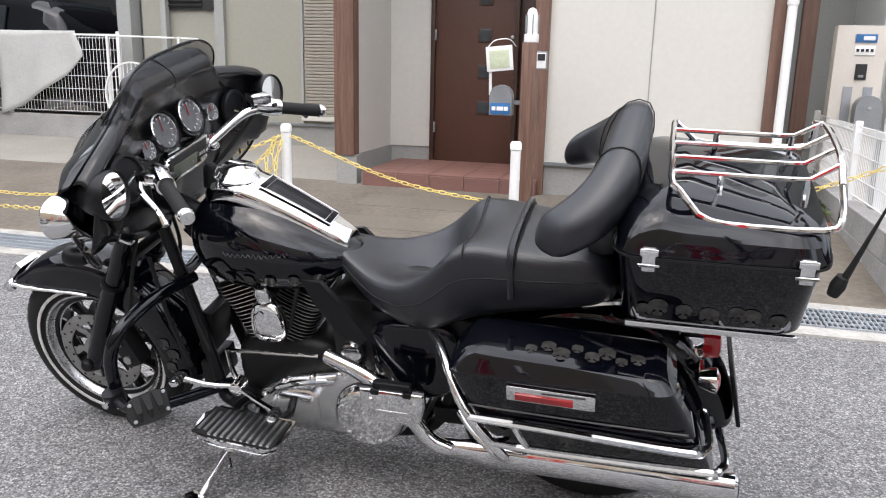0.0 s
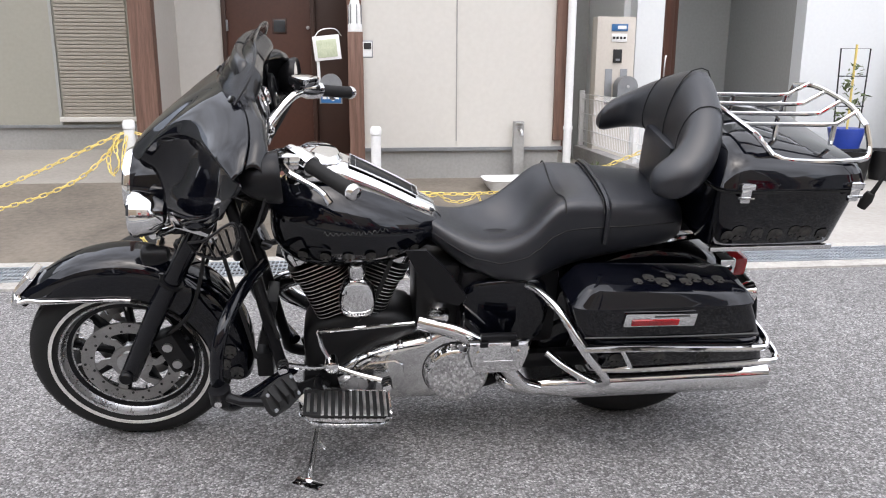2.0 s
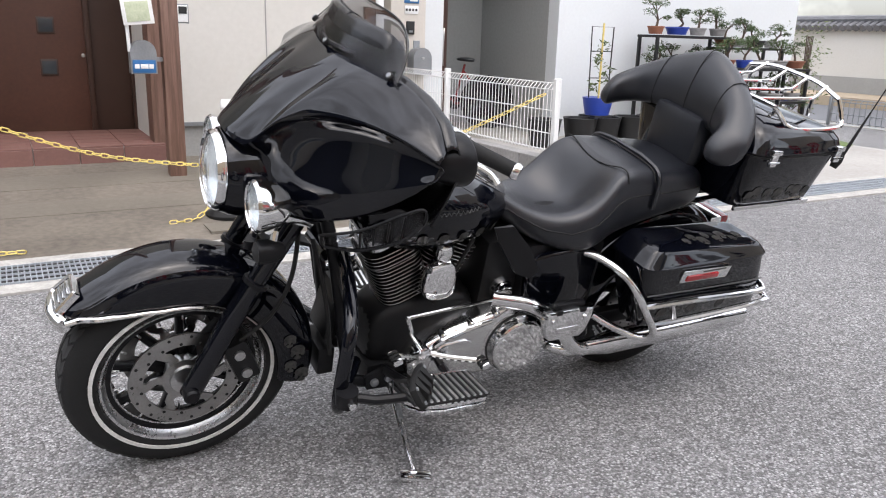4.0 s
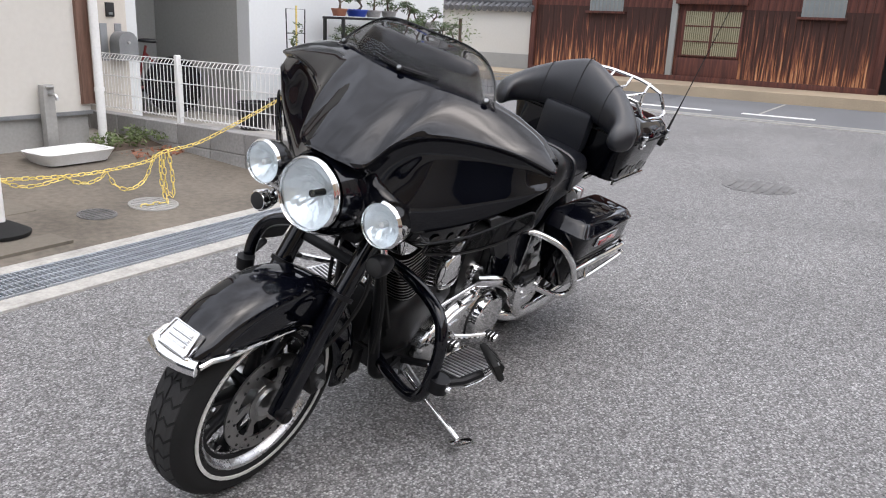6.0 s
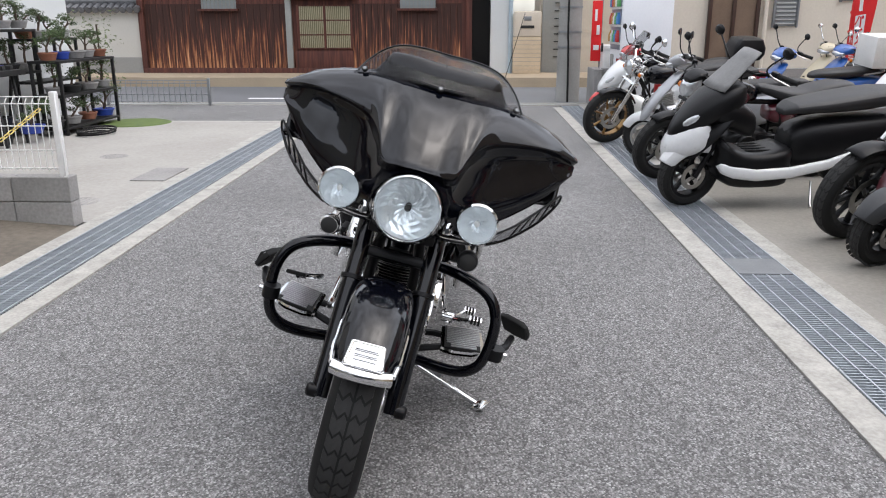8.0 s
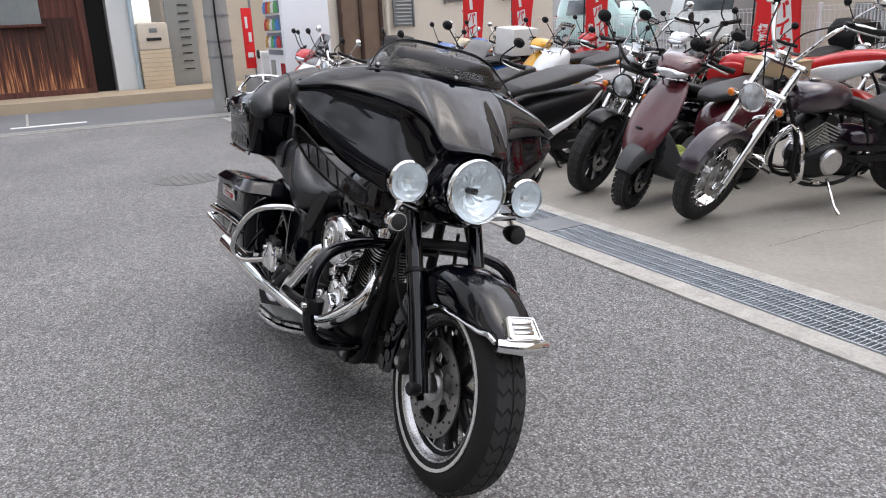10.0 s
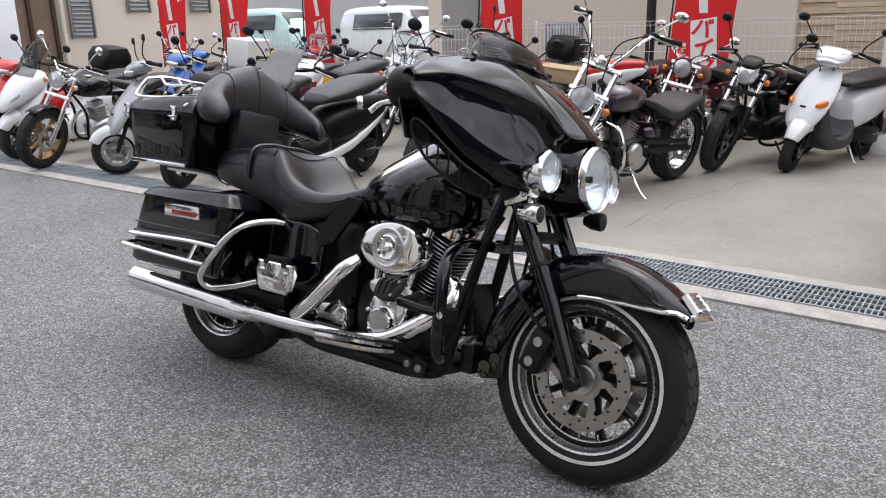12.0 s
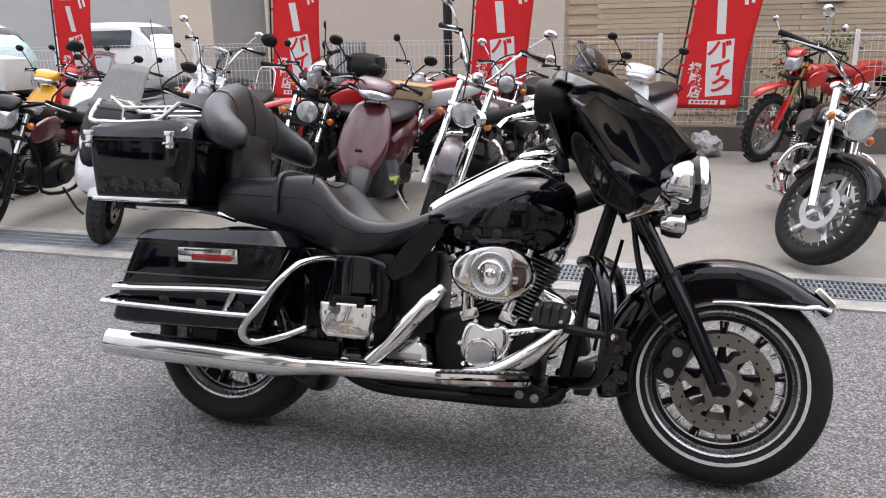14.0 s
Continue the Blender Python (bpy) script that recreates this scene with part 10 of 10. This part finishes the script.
        for s in (-1, 1):
            part("headlight", loft([oval(wb - 0.02, s * 0.125, 0.735, 0.045, 0.055, 2.4, 12), oval(wb + 0.08, s * 0.095, 0.675, 0.045, 0.045, 2.4, 12), oval(wb + 0.15, s * 0.065, 0.62, 0.025, 0.025, 2.4, 12)]), M["headlamp"], nz, "slanted headlight", sub=1)
        if screen:
            rows = [[Vector((wb - 0.06 - 0.26 * f - 1.1 * y * y, y, 0.88 + (0.27 if cover else 0.34) * f - 0.8 * y * y * f)) for y in np.linspace(-0.17 + 0.04 * f, 0.17 - 0.04 * f, 11)] for f in np.linspace(0, 1, 7)]
            part("windscreen", loft(rows, closed=False), M[screen], nz, "windscreen", solid=0.005)
        handlebar(root, (wb - 0.36, 0, 0.98), 0.33, 0.03, 0.10, S, M["black_satin"])
        mirrors(root, (wb - 0.34, 0.20, 1.00), S, 0.18, 0.14, 0.048, mir, 1.4)
        if cover:
            for s in (-1, 1):
                part("side_strip", loft([oval(wb - 0.10, s * 0.17, 0.36, 0.02, 0.05, 3, 10), oval(wb - 0.35, s * 0.21, 0.26, 0.025, 0.045, 3, 10), oval(0.45, s * 0.20, 0.33, 0.025, 0.04, 3, 10), oval(0.0, s * 0.17, 0.52, 0.02, 0.03, 3, 10), oval(-0.30, s * 0.10, 0.66, 0.015, 0.02, 3, 10)]), M["paint_white"], root, "white lower body strip", sub=1)
            fr = [oval(wb - 0.42, 0.0, 0.60, 0.16, 0.10, 3), oval(wb - 0.26, 0.0, 0.70, 0.21, 0.13, 3), oval(wb - 0.08, 0, 0.74, 0.20, 0.10, 3), oval(wb + 0.03, 0, 0.74, 0.12, 0.05, 3)]
            part("nose_cap", loft([oval(wb - 0.08, 0, 0.57, 0.185, 0.15, 2.8), oval(wb + 0.04, 0, 0.55, 0.175, 0.15, 2.6), oval(wb + 0.15, 0, 0.49, 0.13, 0.12, 2.4), oval(wb + 0.235, 0, 0.44, 0.06, 0.06, 2.2)]), M["paint_white"], root, "white pointed nose panel", sub=1)
            part("leg_cover", loft(fr), M["black_satin"], root, "black leg apron", sub=1)
    else:
        cw = part("handlebar_cowl", turned(loft([oval(hx - 0.13, 0, hz + 0.04, 0.12, 0.045, 3), oval(hx - 0.05, 0, hz + 0.05, 0.15, 0.065, 3), oval(hx + 0.05, 0, hz + 0.03, 0.13, 0.06, 2.6), oval(hx + 0.12, 0, hz + 0.0, 0.08, 0.035, 2.4)]), S), M[paint], root, "handlebar cowl", sub=1)
        part("headlight", turned(loft([oval(hx + 0.02, 0, hz + 0.0, 0.135, 0.042, 2.4), oval(hx + 0.09, 0, hz - 0.005, 0.115, 0.040, 2.4), oval(hx + 0.135, 0, hz - 0.012, 0.06, 0.024, 2.2)]), S), M["headlamp"], cw, "wide clear headlight", sub=1)
        handlebar(root, (hx - 0.05, 0, hz + 0.03), 0.31, 0.04, 0.10, S, M["black_satin"])
        mirrors(root, (hx - 0.07, 0.19, hz + 0.07), S, 0.20, 0.12, 0.045, mir, 1.35)
        for s in (-1, 1) if amber else ():
            part("turn_signal", loft([oval(wb - 0.10, s * 0.150, 0.60, 0.022, 0.035, 2.4, 12), oval(wb - 0.03, s * 0.135, 0.59, 0.022, 0.028, 2.4, 12), oval(wb + 0.02, s * 0.11, 0.58, 0.012, 0.015, 2.4, 12)]), M["amber"], leg, "amber turn signal", sub=1)
    if box_mt:
        bx = part("rear_box", box((-0.22, 0, 0.86 + h), (0.34, 0.34, 0.11), 0.012), M[box_mt], root, "shallow box on the rear carrier")
        part("box_edge", box((-0.22, 0, 0.918 + h), (0.35, 0.35, 0.012), 0.004), M[box_mt], bx)
    if carrier:
        part("carrier_box", box((-0.26, 0, 0.99), (0.42, 0.42, 0.36), 0.02), M["white_plastic"], root, "white delivery box")
    if cloth:
        rows = [[Vector((wb - 0.60 + 0.26 * u, -0.16 + 0.34 * v, 0.300 + 0.022 * math.sin(9 * u + 5 * v) + 0.018 * math.sin(14 * v) - 0.12 * max(0, v - 0.8))) for u in np.linspace(0, 1, 14)] for v in np.linspace(0, 1, 14)]
        part("floor_cloth", loft(rows, closed=False), M["green_cloth"], root, "crumpled yellow-green cloth", solid=0.006)
    return root


CHROME_MIRROR = (0.15, 0.10, 0.044, "chrome", 1.4)
motorbike("black cruiser with polished five-spoke wheels and chrome fork", (-1.97, 0.30), 85, 9, 42, 1.66, (0.315, 0.315), (0.12, 0.17), 32, 0.72, 5, "alu", tank=(0.62, 1.12, 0.64, 0.86, 0.15), seat=(-0.12, 0.66, 0.72, 0.62, 0.17), lamp=("round", 0.80, 0.095), bars=(0.42, 0.10, 0.30), bar_mt="chrome", fork_mt="chrome", fender="black_paint", shell="chrome", engine="alu", pipe="chrome", mirror=CHROME_MIRROR, crash=True)
motorbike("dark purple cruiser with a raked chrome fork and high bars", (0.34, -0.04), 81, 8, 22, 1.62, (0.315, 0.31), (0.11, 0.16), 33, 0.78, "wire", "chrome", paint="paint_purple", tank=(0.66, 1.12, 0.64, 0.86, 0.15), seat=(-0.12, 0.70, 0.72, 0.61, 0.18), lamp=("round", 0.79, 0.085), bars=(0.38, 0.26, 0.28), bar_mt="chrome", fork_mt="chrome", fender="paint", shell="chrome", engine="black_engine", pipe="chrome", mirror=CHROME_MIRROR, crash=True)
scooter("maroon scooter with grey plastics and a tan carrier box", (0.90, 0.08), 96, 7, 16, paint="paint_maroon", nose="grey_plastic", rim="black_satin", box_mt="card", cloth=True)
motorbike("black roadster with a round headlight and amber signals", (1.46, -0.02), 96, 9, 16, 1.52, (0.31, 0.31), (0.12, 0.15), 30, 0.66, 10, "black_satin", seat=(-0.16, 0.66, 0.74, 0.66, 0.15), lamp=("round", 0.80, 0.085), bars=(0.40, 0.12, 0.10), mirror=(0.14, 0.10, 0.06, "black_satin", 1.25), tank=(0.64, 1.08, 0.66, 0.84, 0.12))
scooter("black and white maxi scooter with a grey windscreen cover", (2.36, 0.77), 100, 7, 12, True, "black_satin", "black_satin", "paint_white", "black_satin", screen="grey_cover", cover=True)
motorbike("dark naked motorcycle with a clear headlight and red side parts", (3.38, 0.72), 98, 9, 14, 1.36, (0.295, 0.295), (0.10, 0.13), 25, 0.62, 6, "black_satin", paint="black_paint", flank="paint_maroon", lamp=("point", 0.82, "black_satin"), bars=(0.36, 0.05, 0.14))
scooter("white and grey scooter with a silver wheel", (4.52, 0.62), 78, 6, -14, paint="paint_silver", lower="grey_plastic", nose="paint_white", rim="alu", stand=True)
motorbike("classic motorcycle with gold rims and chrome fork", (5.48, 0.84), 98, 9, 12, 1.42, (0.31, 0.31), (0.10, 0.12), 27, 0.64, 7, "gold", paint="black_paint", fork_mt="chrome", fender="black_paint", shell="chrome", engine="alu", pipe="chrome", mirror=(0.18, 0.10, 0.055, "chrome", 1.0), bar_mt="chrome")
scooter("white maxi scooter with a smoked windscreen", (6.32, 0.66), 98, 7, 8, True, "paint_white", "white_plastic", "paint_white", "black_satin", screen="smoke")
scooter("red scooter parked beside the vending machine", (7.20, 0.60), 98, 7, 8, False, "paint_red", "grey_plastic", None, "black_satin")
# second row
motorbike("black naked motorcycle with a pointed headlight", (-0.12, -2.15), 74, 9, 14, 1.38, (0.30, 0.30), (0.11, 0.14), 25, 0.62, 6, "black_satin", lamp=("point", 0.84, "black_satin"), bars=(0.36, 0.06, 0.14), mirror=(0.24, 0.10, 0.045, "black_satin", 1.35))
scooter("white scooter with amber signals", (-0.66, -2.45), 74, 7, 14, paint="paint_white", lower="grey_plastic", rim="black_satin", amber=True)
motorbike("red and white off-road motorcycle with a blue flash", (2.10, -1.55), 14, 9, 10, 1.42, (0.335, 0.315), (0.08, 0.11), 27, 0.74, "wire", "black_satin", True, "paint_red", tank=(0.62, 1.0, 0.76, 0.96, 0.10), seat=(-0.30, 0.70, 0.93, 0.86, 0.09), lamp=("point", 0.98, "paint_white"), bars=(0.38, 0.10, 0.10), fork_mt="black_satin", fender="high", flank="paint_white", mirror=(0.20, 0.10, 0.05, "black_satin", 1.0))
motorbike("red off-road motorcycle with knobbly tyres and a wire wheel", (-2.06, -3.62), 46, 6, 6, 1.42, (0.345, 0.32), (0.08, 0.11), 27, 0.76, "wire", "grey_metal", True, "paint_red", tank=(0.62, 1.0, 0.78, 0.98, 0.10), seat=(-0.30, 0.70, 0.94, 0.88, 0.09), lamp=("point", 1.0, "paint_red"), bars=(0.38, 0.10, 0.10), fork_mt="paint_red", fender="high", flank="paint_red", mirror=(0.20, 0.10, 0.045, "chrome", 1.0))
motorbike("classic black motorcycle with chrome lamps", (1.55, -2.75), 80, 9, 14, 1.38, (0.30, 0.30), (0.10, 0.12), 27, 0.64, "wire", "chrome", shell="chrome", fork_mt="chrome", fender="paint", engine="alu", pipe="chrome", bar_mt="chrome", mirror=(0.20, 0.12, 0.05, "black_satin", 1.0), signal="amber")
motorbike("maroon classic motorcycle with a round headlight", (0.55, -2.45), 84, 9, 12, 1.38, (0.30, 0.30), (0.10, 0.12), 27, 0.64, "wire", "chrome", paint="paint_maroon", shell="paint_maroon", fork_mt="chrome", fender="paint", engine="alu", pipe="chrome", bar_mt="chrome", mirror=CHROME_MIRROR)
motorbike("black motorcycle with a rounded black top box", (2.75, -2.7), 88, 9, 12, 1.40, (0.30, 0.30), (0.11, 0.13), 26, 0.64, 6, "black_satin", lamp=("point", 0.84, "black_satin"), bag="black_satin")
motorbike("silver chrome cruiser with a clear windscreen", (3.4, -1.75), 94, 8, 10, 1.58, (0.31, 0.31), (0.11, 0.16), 31, 0.74, "wire", "chrome", paint="black_paint", tank=(0.66, 1.10, 0.64, 0.86, 0.14), seat=(-0.12, 0.68, 0.72, 0.64, 0.17), lamp=("round", 0.80, 0.085), bars=(0.40, 0.30, 0.26), bar_mt="chrome", fork_mt="chrome", fender="paint", shell="chrome", engine="alu", pipe="chrome", mirror=CHROME_MIRROR, crash=True, screen="clear_screen", sissy=True)
scooter("white maxi scooter behind the first row", (4.6, -1.7), 95, 7, 8, True, "paint_white", "grey_plastic", "paint_white", "black_satin", screen="clear_screen")
scooter("yellow scooter with a black seat", (5.65, -2.1), 95, 6, 8, False, "paint_yellow", "grey_plastic", None, "black_satin")
scooter("blue delivery scooter with a white box", (6.25, -1.0), 94, 6, 8, False, "paint_blue", "white_plastic", None, "alu", carrier=True)
motorbike("black motorcycle with spoked wheels and chrome mirrors", (6.75, -2.2), 96, 9, 10, 1.40, lamp=("round", 0.86, 0.08), shell="chrome", bar_mt="chrome", mirror=CHROME_MIRROR, engine="alu", pipe="chrome")
scooter("blue scooter with a pale seat", (7.6, -2.3), 96, 6, 8, False, "paint_blue", "grey_plastic", None, "alu")
scooter("cream scooter with chrome mirrors", (8.3, -2.4), 96, 6, 8, False, "paint_cream", "paint_cream", None, "alu", mir="chrome")
motorbike("black motorcycle with a black top box", (7.80, 0.35), 96, 9, 10, 1.40, bag="black_satin", lamp=("round", 0.86, 0.085), flank=None)
motorbike("black sports motorcycle parked in the back row", (5.6, -3.4), 92, 9, 10, 1.38, lamp=("point", 0.86, "black_satin"), flank="paint_red")
scooter("white scooter parked in the back row", (4.6, -3.5), 92, 6, 8, False, "paint_white", "grey_plastic", None, "alu")
scooter("red scooter parked in the back row", (6.6, -3.6), 92, 6, 8, False, "paint_red", "grey_plastic", None, "alu")

# white jug, sandbag, crack, drain by the back fence
jug = thing("plastic_jug", "white plastic water jug on the concrete", "jug")
part("jug_body", loft([rounded(-0.20, 0.20, 0.12, 0.0, 4, 20), rounded(-0.21, 0.21, 0.125, 0.03, 4, 20), rounded(-0.21, 0.21, 0.125, 0.14, 4, 20), rounded(-0.15, 0.15, 0.09, 0.18, 3, 20)]), M["white_plastic"], jug, angle=50)
part("jug_cap", lathe([(0.03, 0), (0.03, 0.05), (0, 0.052)], (0.0, 0, 0.178), (0, 0, 1), 14), M["white_plastic"], jug)
jug.matrix_basis = pose(-1.22, -3.85, 0.012, 0, 0, 8)
sb = bmesh.new()
bmesh.ops.create_icosphere(sb, subdivisions=4, radius=0.19)
for v in sb.verts:
    q = v.co.copy()
    v.co *= 0.88 + 0.34 * noise.noise(q * 9) + 0.16 * noise.noise(q * 24 + Vector((3, 1, 7)))
    v.co.z = max(v.co.z * 0.85, -0.12)
solo("sandbag", sb, mat("grey_plastic_bag", (0.50, 0.50, 0.49), 0.6, 0, (0.30, 0.30, 0.30), 14, 60, 0.5, 60), "crumpled grey plastic sandbag on the concrete", "sandbag", m=pose(-1.52, -3.95, 0.115, 0, 0, 20))
bm = bmesh.new()
rnd = random.Random(5)
p = Vector((-0.28, 0.1, 0.0125))
line = [p.copy()]
for i in range(38):
    p = p + Vector((-0.012 + rnd.uniform(-0.028, 0.028), -0.085, 0))
    line.append(p.copy())
for a, b in zip(line, line[1:]):
    w = 0.0022
    bm.faces.new([bm.verts.new(v) for v in (a + Vector((-w, 0, 0.0012)), a + Vector((w, 0, 0.0012)), b + Vector((w, 0, 0.0012)), b + Vector((-w, 0, 0.0012)))])
solo("crack", bm, M["grate_dark"], "long hairline crack in the concrete floor", "crack", kind="structure", smooth=False)


# ---- red banners along the fence ----
def text_mesh(body, size):
    cu = bpy.data.curves.new("lettering", "FONT")
    cu.offset = 0.035 * size
    cu.body, cu.size, cu.align_x, cu.align_y = body, size, "CENTER", "CENTER"
    ob = bpy.data.objects.new("lettering", cu)
    scene.collection.objects.link(ob)
    me = bpy.data.meshes.new_from_object(ob.evaluated_get(bpy.context.evaluated_depsgraph_get()))
    bpy.data.objects.remove(ob)
    return me


def banner(x0, y0, z0, wd, ht, lean, bow, seed, flip=False):
    root = thing("banner", "red shop banner with white lettering on a slim pole", "banner", "red banners")

    def cloth_at(u, v, off=0.0):
        """u across from the pole, v up, both in metres."""
        f = u / wd
        return Vector((x0 - u * (1 - 0.03 * math.sin(3 * v)) - lean * v, y0 + bow * math.sin(2.6 * f + 1.7 * v + seed) * (0.3 + f) + off, z0 + v - 0.03 * f * math.sin(2 * v + seed)))
    rows = [[cloth_at(wd * i / 14, ht * j / 30) for i in range(15)] for j in range(31)]
    part("cloth", loft(rows, closed=False), M["red_cloth"], root, "red polyester cloth", solid=0.002)
    part("pole", tube([(x0 + 0.03 + lean * z0, y0 - 0.01, 0.02), (x0 + 0.03 - lean * ht, y0 - 0.01, z0 + ht + 0.05)], 0.011, 8), M["black_metal"], root, "slim dark pole")
    for j in range(6):
        v = ht * (j + 0.5) / 6
        a = cloth_at(0, v)
        part("loop", box((a.x + 0.015, a.y - 0.005, a.z), (0.06, 0.012, 0.035), 0.004), M["red_cloth"], root)

    def patch(name, pts, mt, off, n=6):
        """A flat figure in cloth metres, laid over the cloth."""
        bm = bmesh.new()
        (a, b, c, d) = [Vector((*q, 0)) for q in pts]
        grid = [[cloth_at(*(a.lerp(b, i / n).lerp(d.lerp(c, i / n), j / n)).xy, off) for i in range(n + 1)] for j in range(n + 1)]
        loft(grid, bm, closed=False)
        part(name, bm, M[mt], root, smooth=False)

    def letters(body, size, cu, cv, turn, mt, off):
        me = text_mesh(body, size)
        c, s = math.cos(radians(turn)), math.sin(radians(turn))
        for v in me.vertices:
            u, w = v.co.x, v.co.y
            v.co = cloth_at(cu + u * c - w * s, cv + u * s + w * c, off)
        me.materials.clear()
        me.materials.append(M[mt])
        ob = new("lettering", me)
        ob.parent = root
    # white box with red letters, white letters beside it, small line at the foot
    patch("white_box", ((wd * 0.86, 0.16), (wd * 0.44, 0.13), (wd * 0.30, 0.72), (wd * 0.72, 0.76)), "white_cloth", 0.004)
    for i, ch in enumerate("バイク"):
        letters(ch, 0.215, wd * (0.51 + 0.065 * i), 0.635 - 0.190 * i, -10, "red_cloth", 0.008)
    for i, ch in enumerate("掲載店"):
        letters(ch, 0.135, wd * (0.19 + 0.035 * i), 0.42 - 0.125 * i, -6, "white_cloth", 0.005)
    patch("white_stroke", ((wd * 0.56, 0.80), (wd * 0.42, 0.80), (wd * 0.32, 1.14), (wd * 0.46, 1.14)), "white_cloth", 0.004)
    for pts in (((0.20, 1.22), (0.62, 1.22), (0.74, 1.30), (0.24, 1.30)), ((0.62, 1.30), (0.74, 1.30), (0.66, 1.62), (0.55, 1.62)), ((0.22, 1.56), (0.66, 1.56), (0.66, 1.64), (0.22, 1.64)), ((0.74, 1.10), (0.80, 1.10), (0.74, 1.24), (0.69, 1.24)), ((0.84, 1.12), (0.89, 1.12), (0.84, 1.24), (0.79, 1.24))):
        patch("white_stroke", [(wd * a, b) for a, b in pts], "white_cloth", 0.004)
    for i in range(4):
        patch("white_stroke", ((wd * 0.84, 1.30 + 0.07 * i), (wd * 0.91, 1.30 + 0.07 * i), (wd * 0.91, 1.345 + 0.07 * i), (wd * 0.84, 1.345 + 0.07 * i)), "white_cloth", 0.004, 2)
    patch("foot_bar", ((wd * 0.20, 0.045), (wd * 0.66, 0.045), (wd * 0.66, 0.095), (wd * 0.20, 0.095)), "white_cloth", 0.004)
    for i in range(6):
        patch("foot_mark", ((wd * (0.24 + 0.065 * i), 0.058), (wd * (0.28 + 0.065 * i), 0.058), (wd * (0.28 + 0.065 * i), 0.082), (wd * (0.24 + 0.065 * i), 0.082)), "red_cloth", 0.007, 1)
    patch("foot_square", ((wd * 0.70, 0.045), (wd * 0.78, 0.045), (wd * 0.78, 0.095), (wd * 0.70, 0.095)), "white_cloth", 0.004, 1)
    return root


for i, (x0, z0, lean, bow) in enumerate(((-1.20, 0.50, 0.14, 0.03), (1.16, 0.55, 0.08, 0.05), (3.74, 0.60, 0.05, 0.06), (7.02, 0.66, 0.03, 0.06), (8.6, 0.68, 0.02, 0.05), (10.3, 0.7, 0.02, 0.05))):
    banner(x0, -4.22 if x0 < 8 else -3.9, z0, 0.66, 1.85, lean, bow, i * 1.3)
structure("lot_pole", tube([(1.53, -4.62, 0.0), (1.53, -4.62, 5.5)], 0.055, 12), M["black_metal"], "dark steel pole behind the fence", "pole")
sh = thing("shrub", "green leafy shrub behind the fence", "shrub")
bm = bmesh.new()
for i in range(46):
    leaf_cluster(bm, (-2.75 + random.uniform(-0.45, 0.45), -5.1 + random.uniform(-0.2, 0.2), 0.25 + random.uniform(0, 1.0)), 0.16, 22, 0.035, 1, 300 + i)
part("crown", bm, M["leaf"], sh, smooth=False)
for i in range(6):
    part("stem", tube([(-2.75, -5.1, 0.0), (-2.9 + 0.08 * i, -5.1, 0.6), (-3.0 + 0.12 * i, -5.05, 1.1)], 0.01, 5), M["bark"], sh)
bm = bmesh.new()
for i in range(26):
    leaf_cluster(bm, (random.uniform(-2.6, -1.2), -4.75 + random.uniform(-0.1, 0.1), 0.3 + random.uniform(0, 0.3)), 0.10, 16, 0.025, 1, 400 + i)
solo("weeds", bm, M["leaf"], "green weeds growing along the back fence", "weeds", kind="stuff", smooth=False)
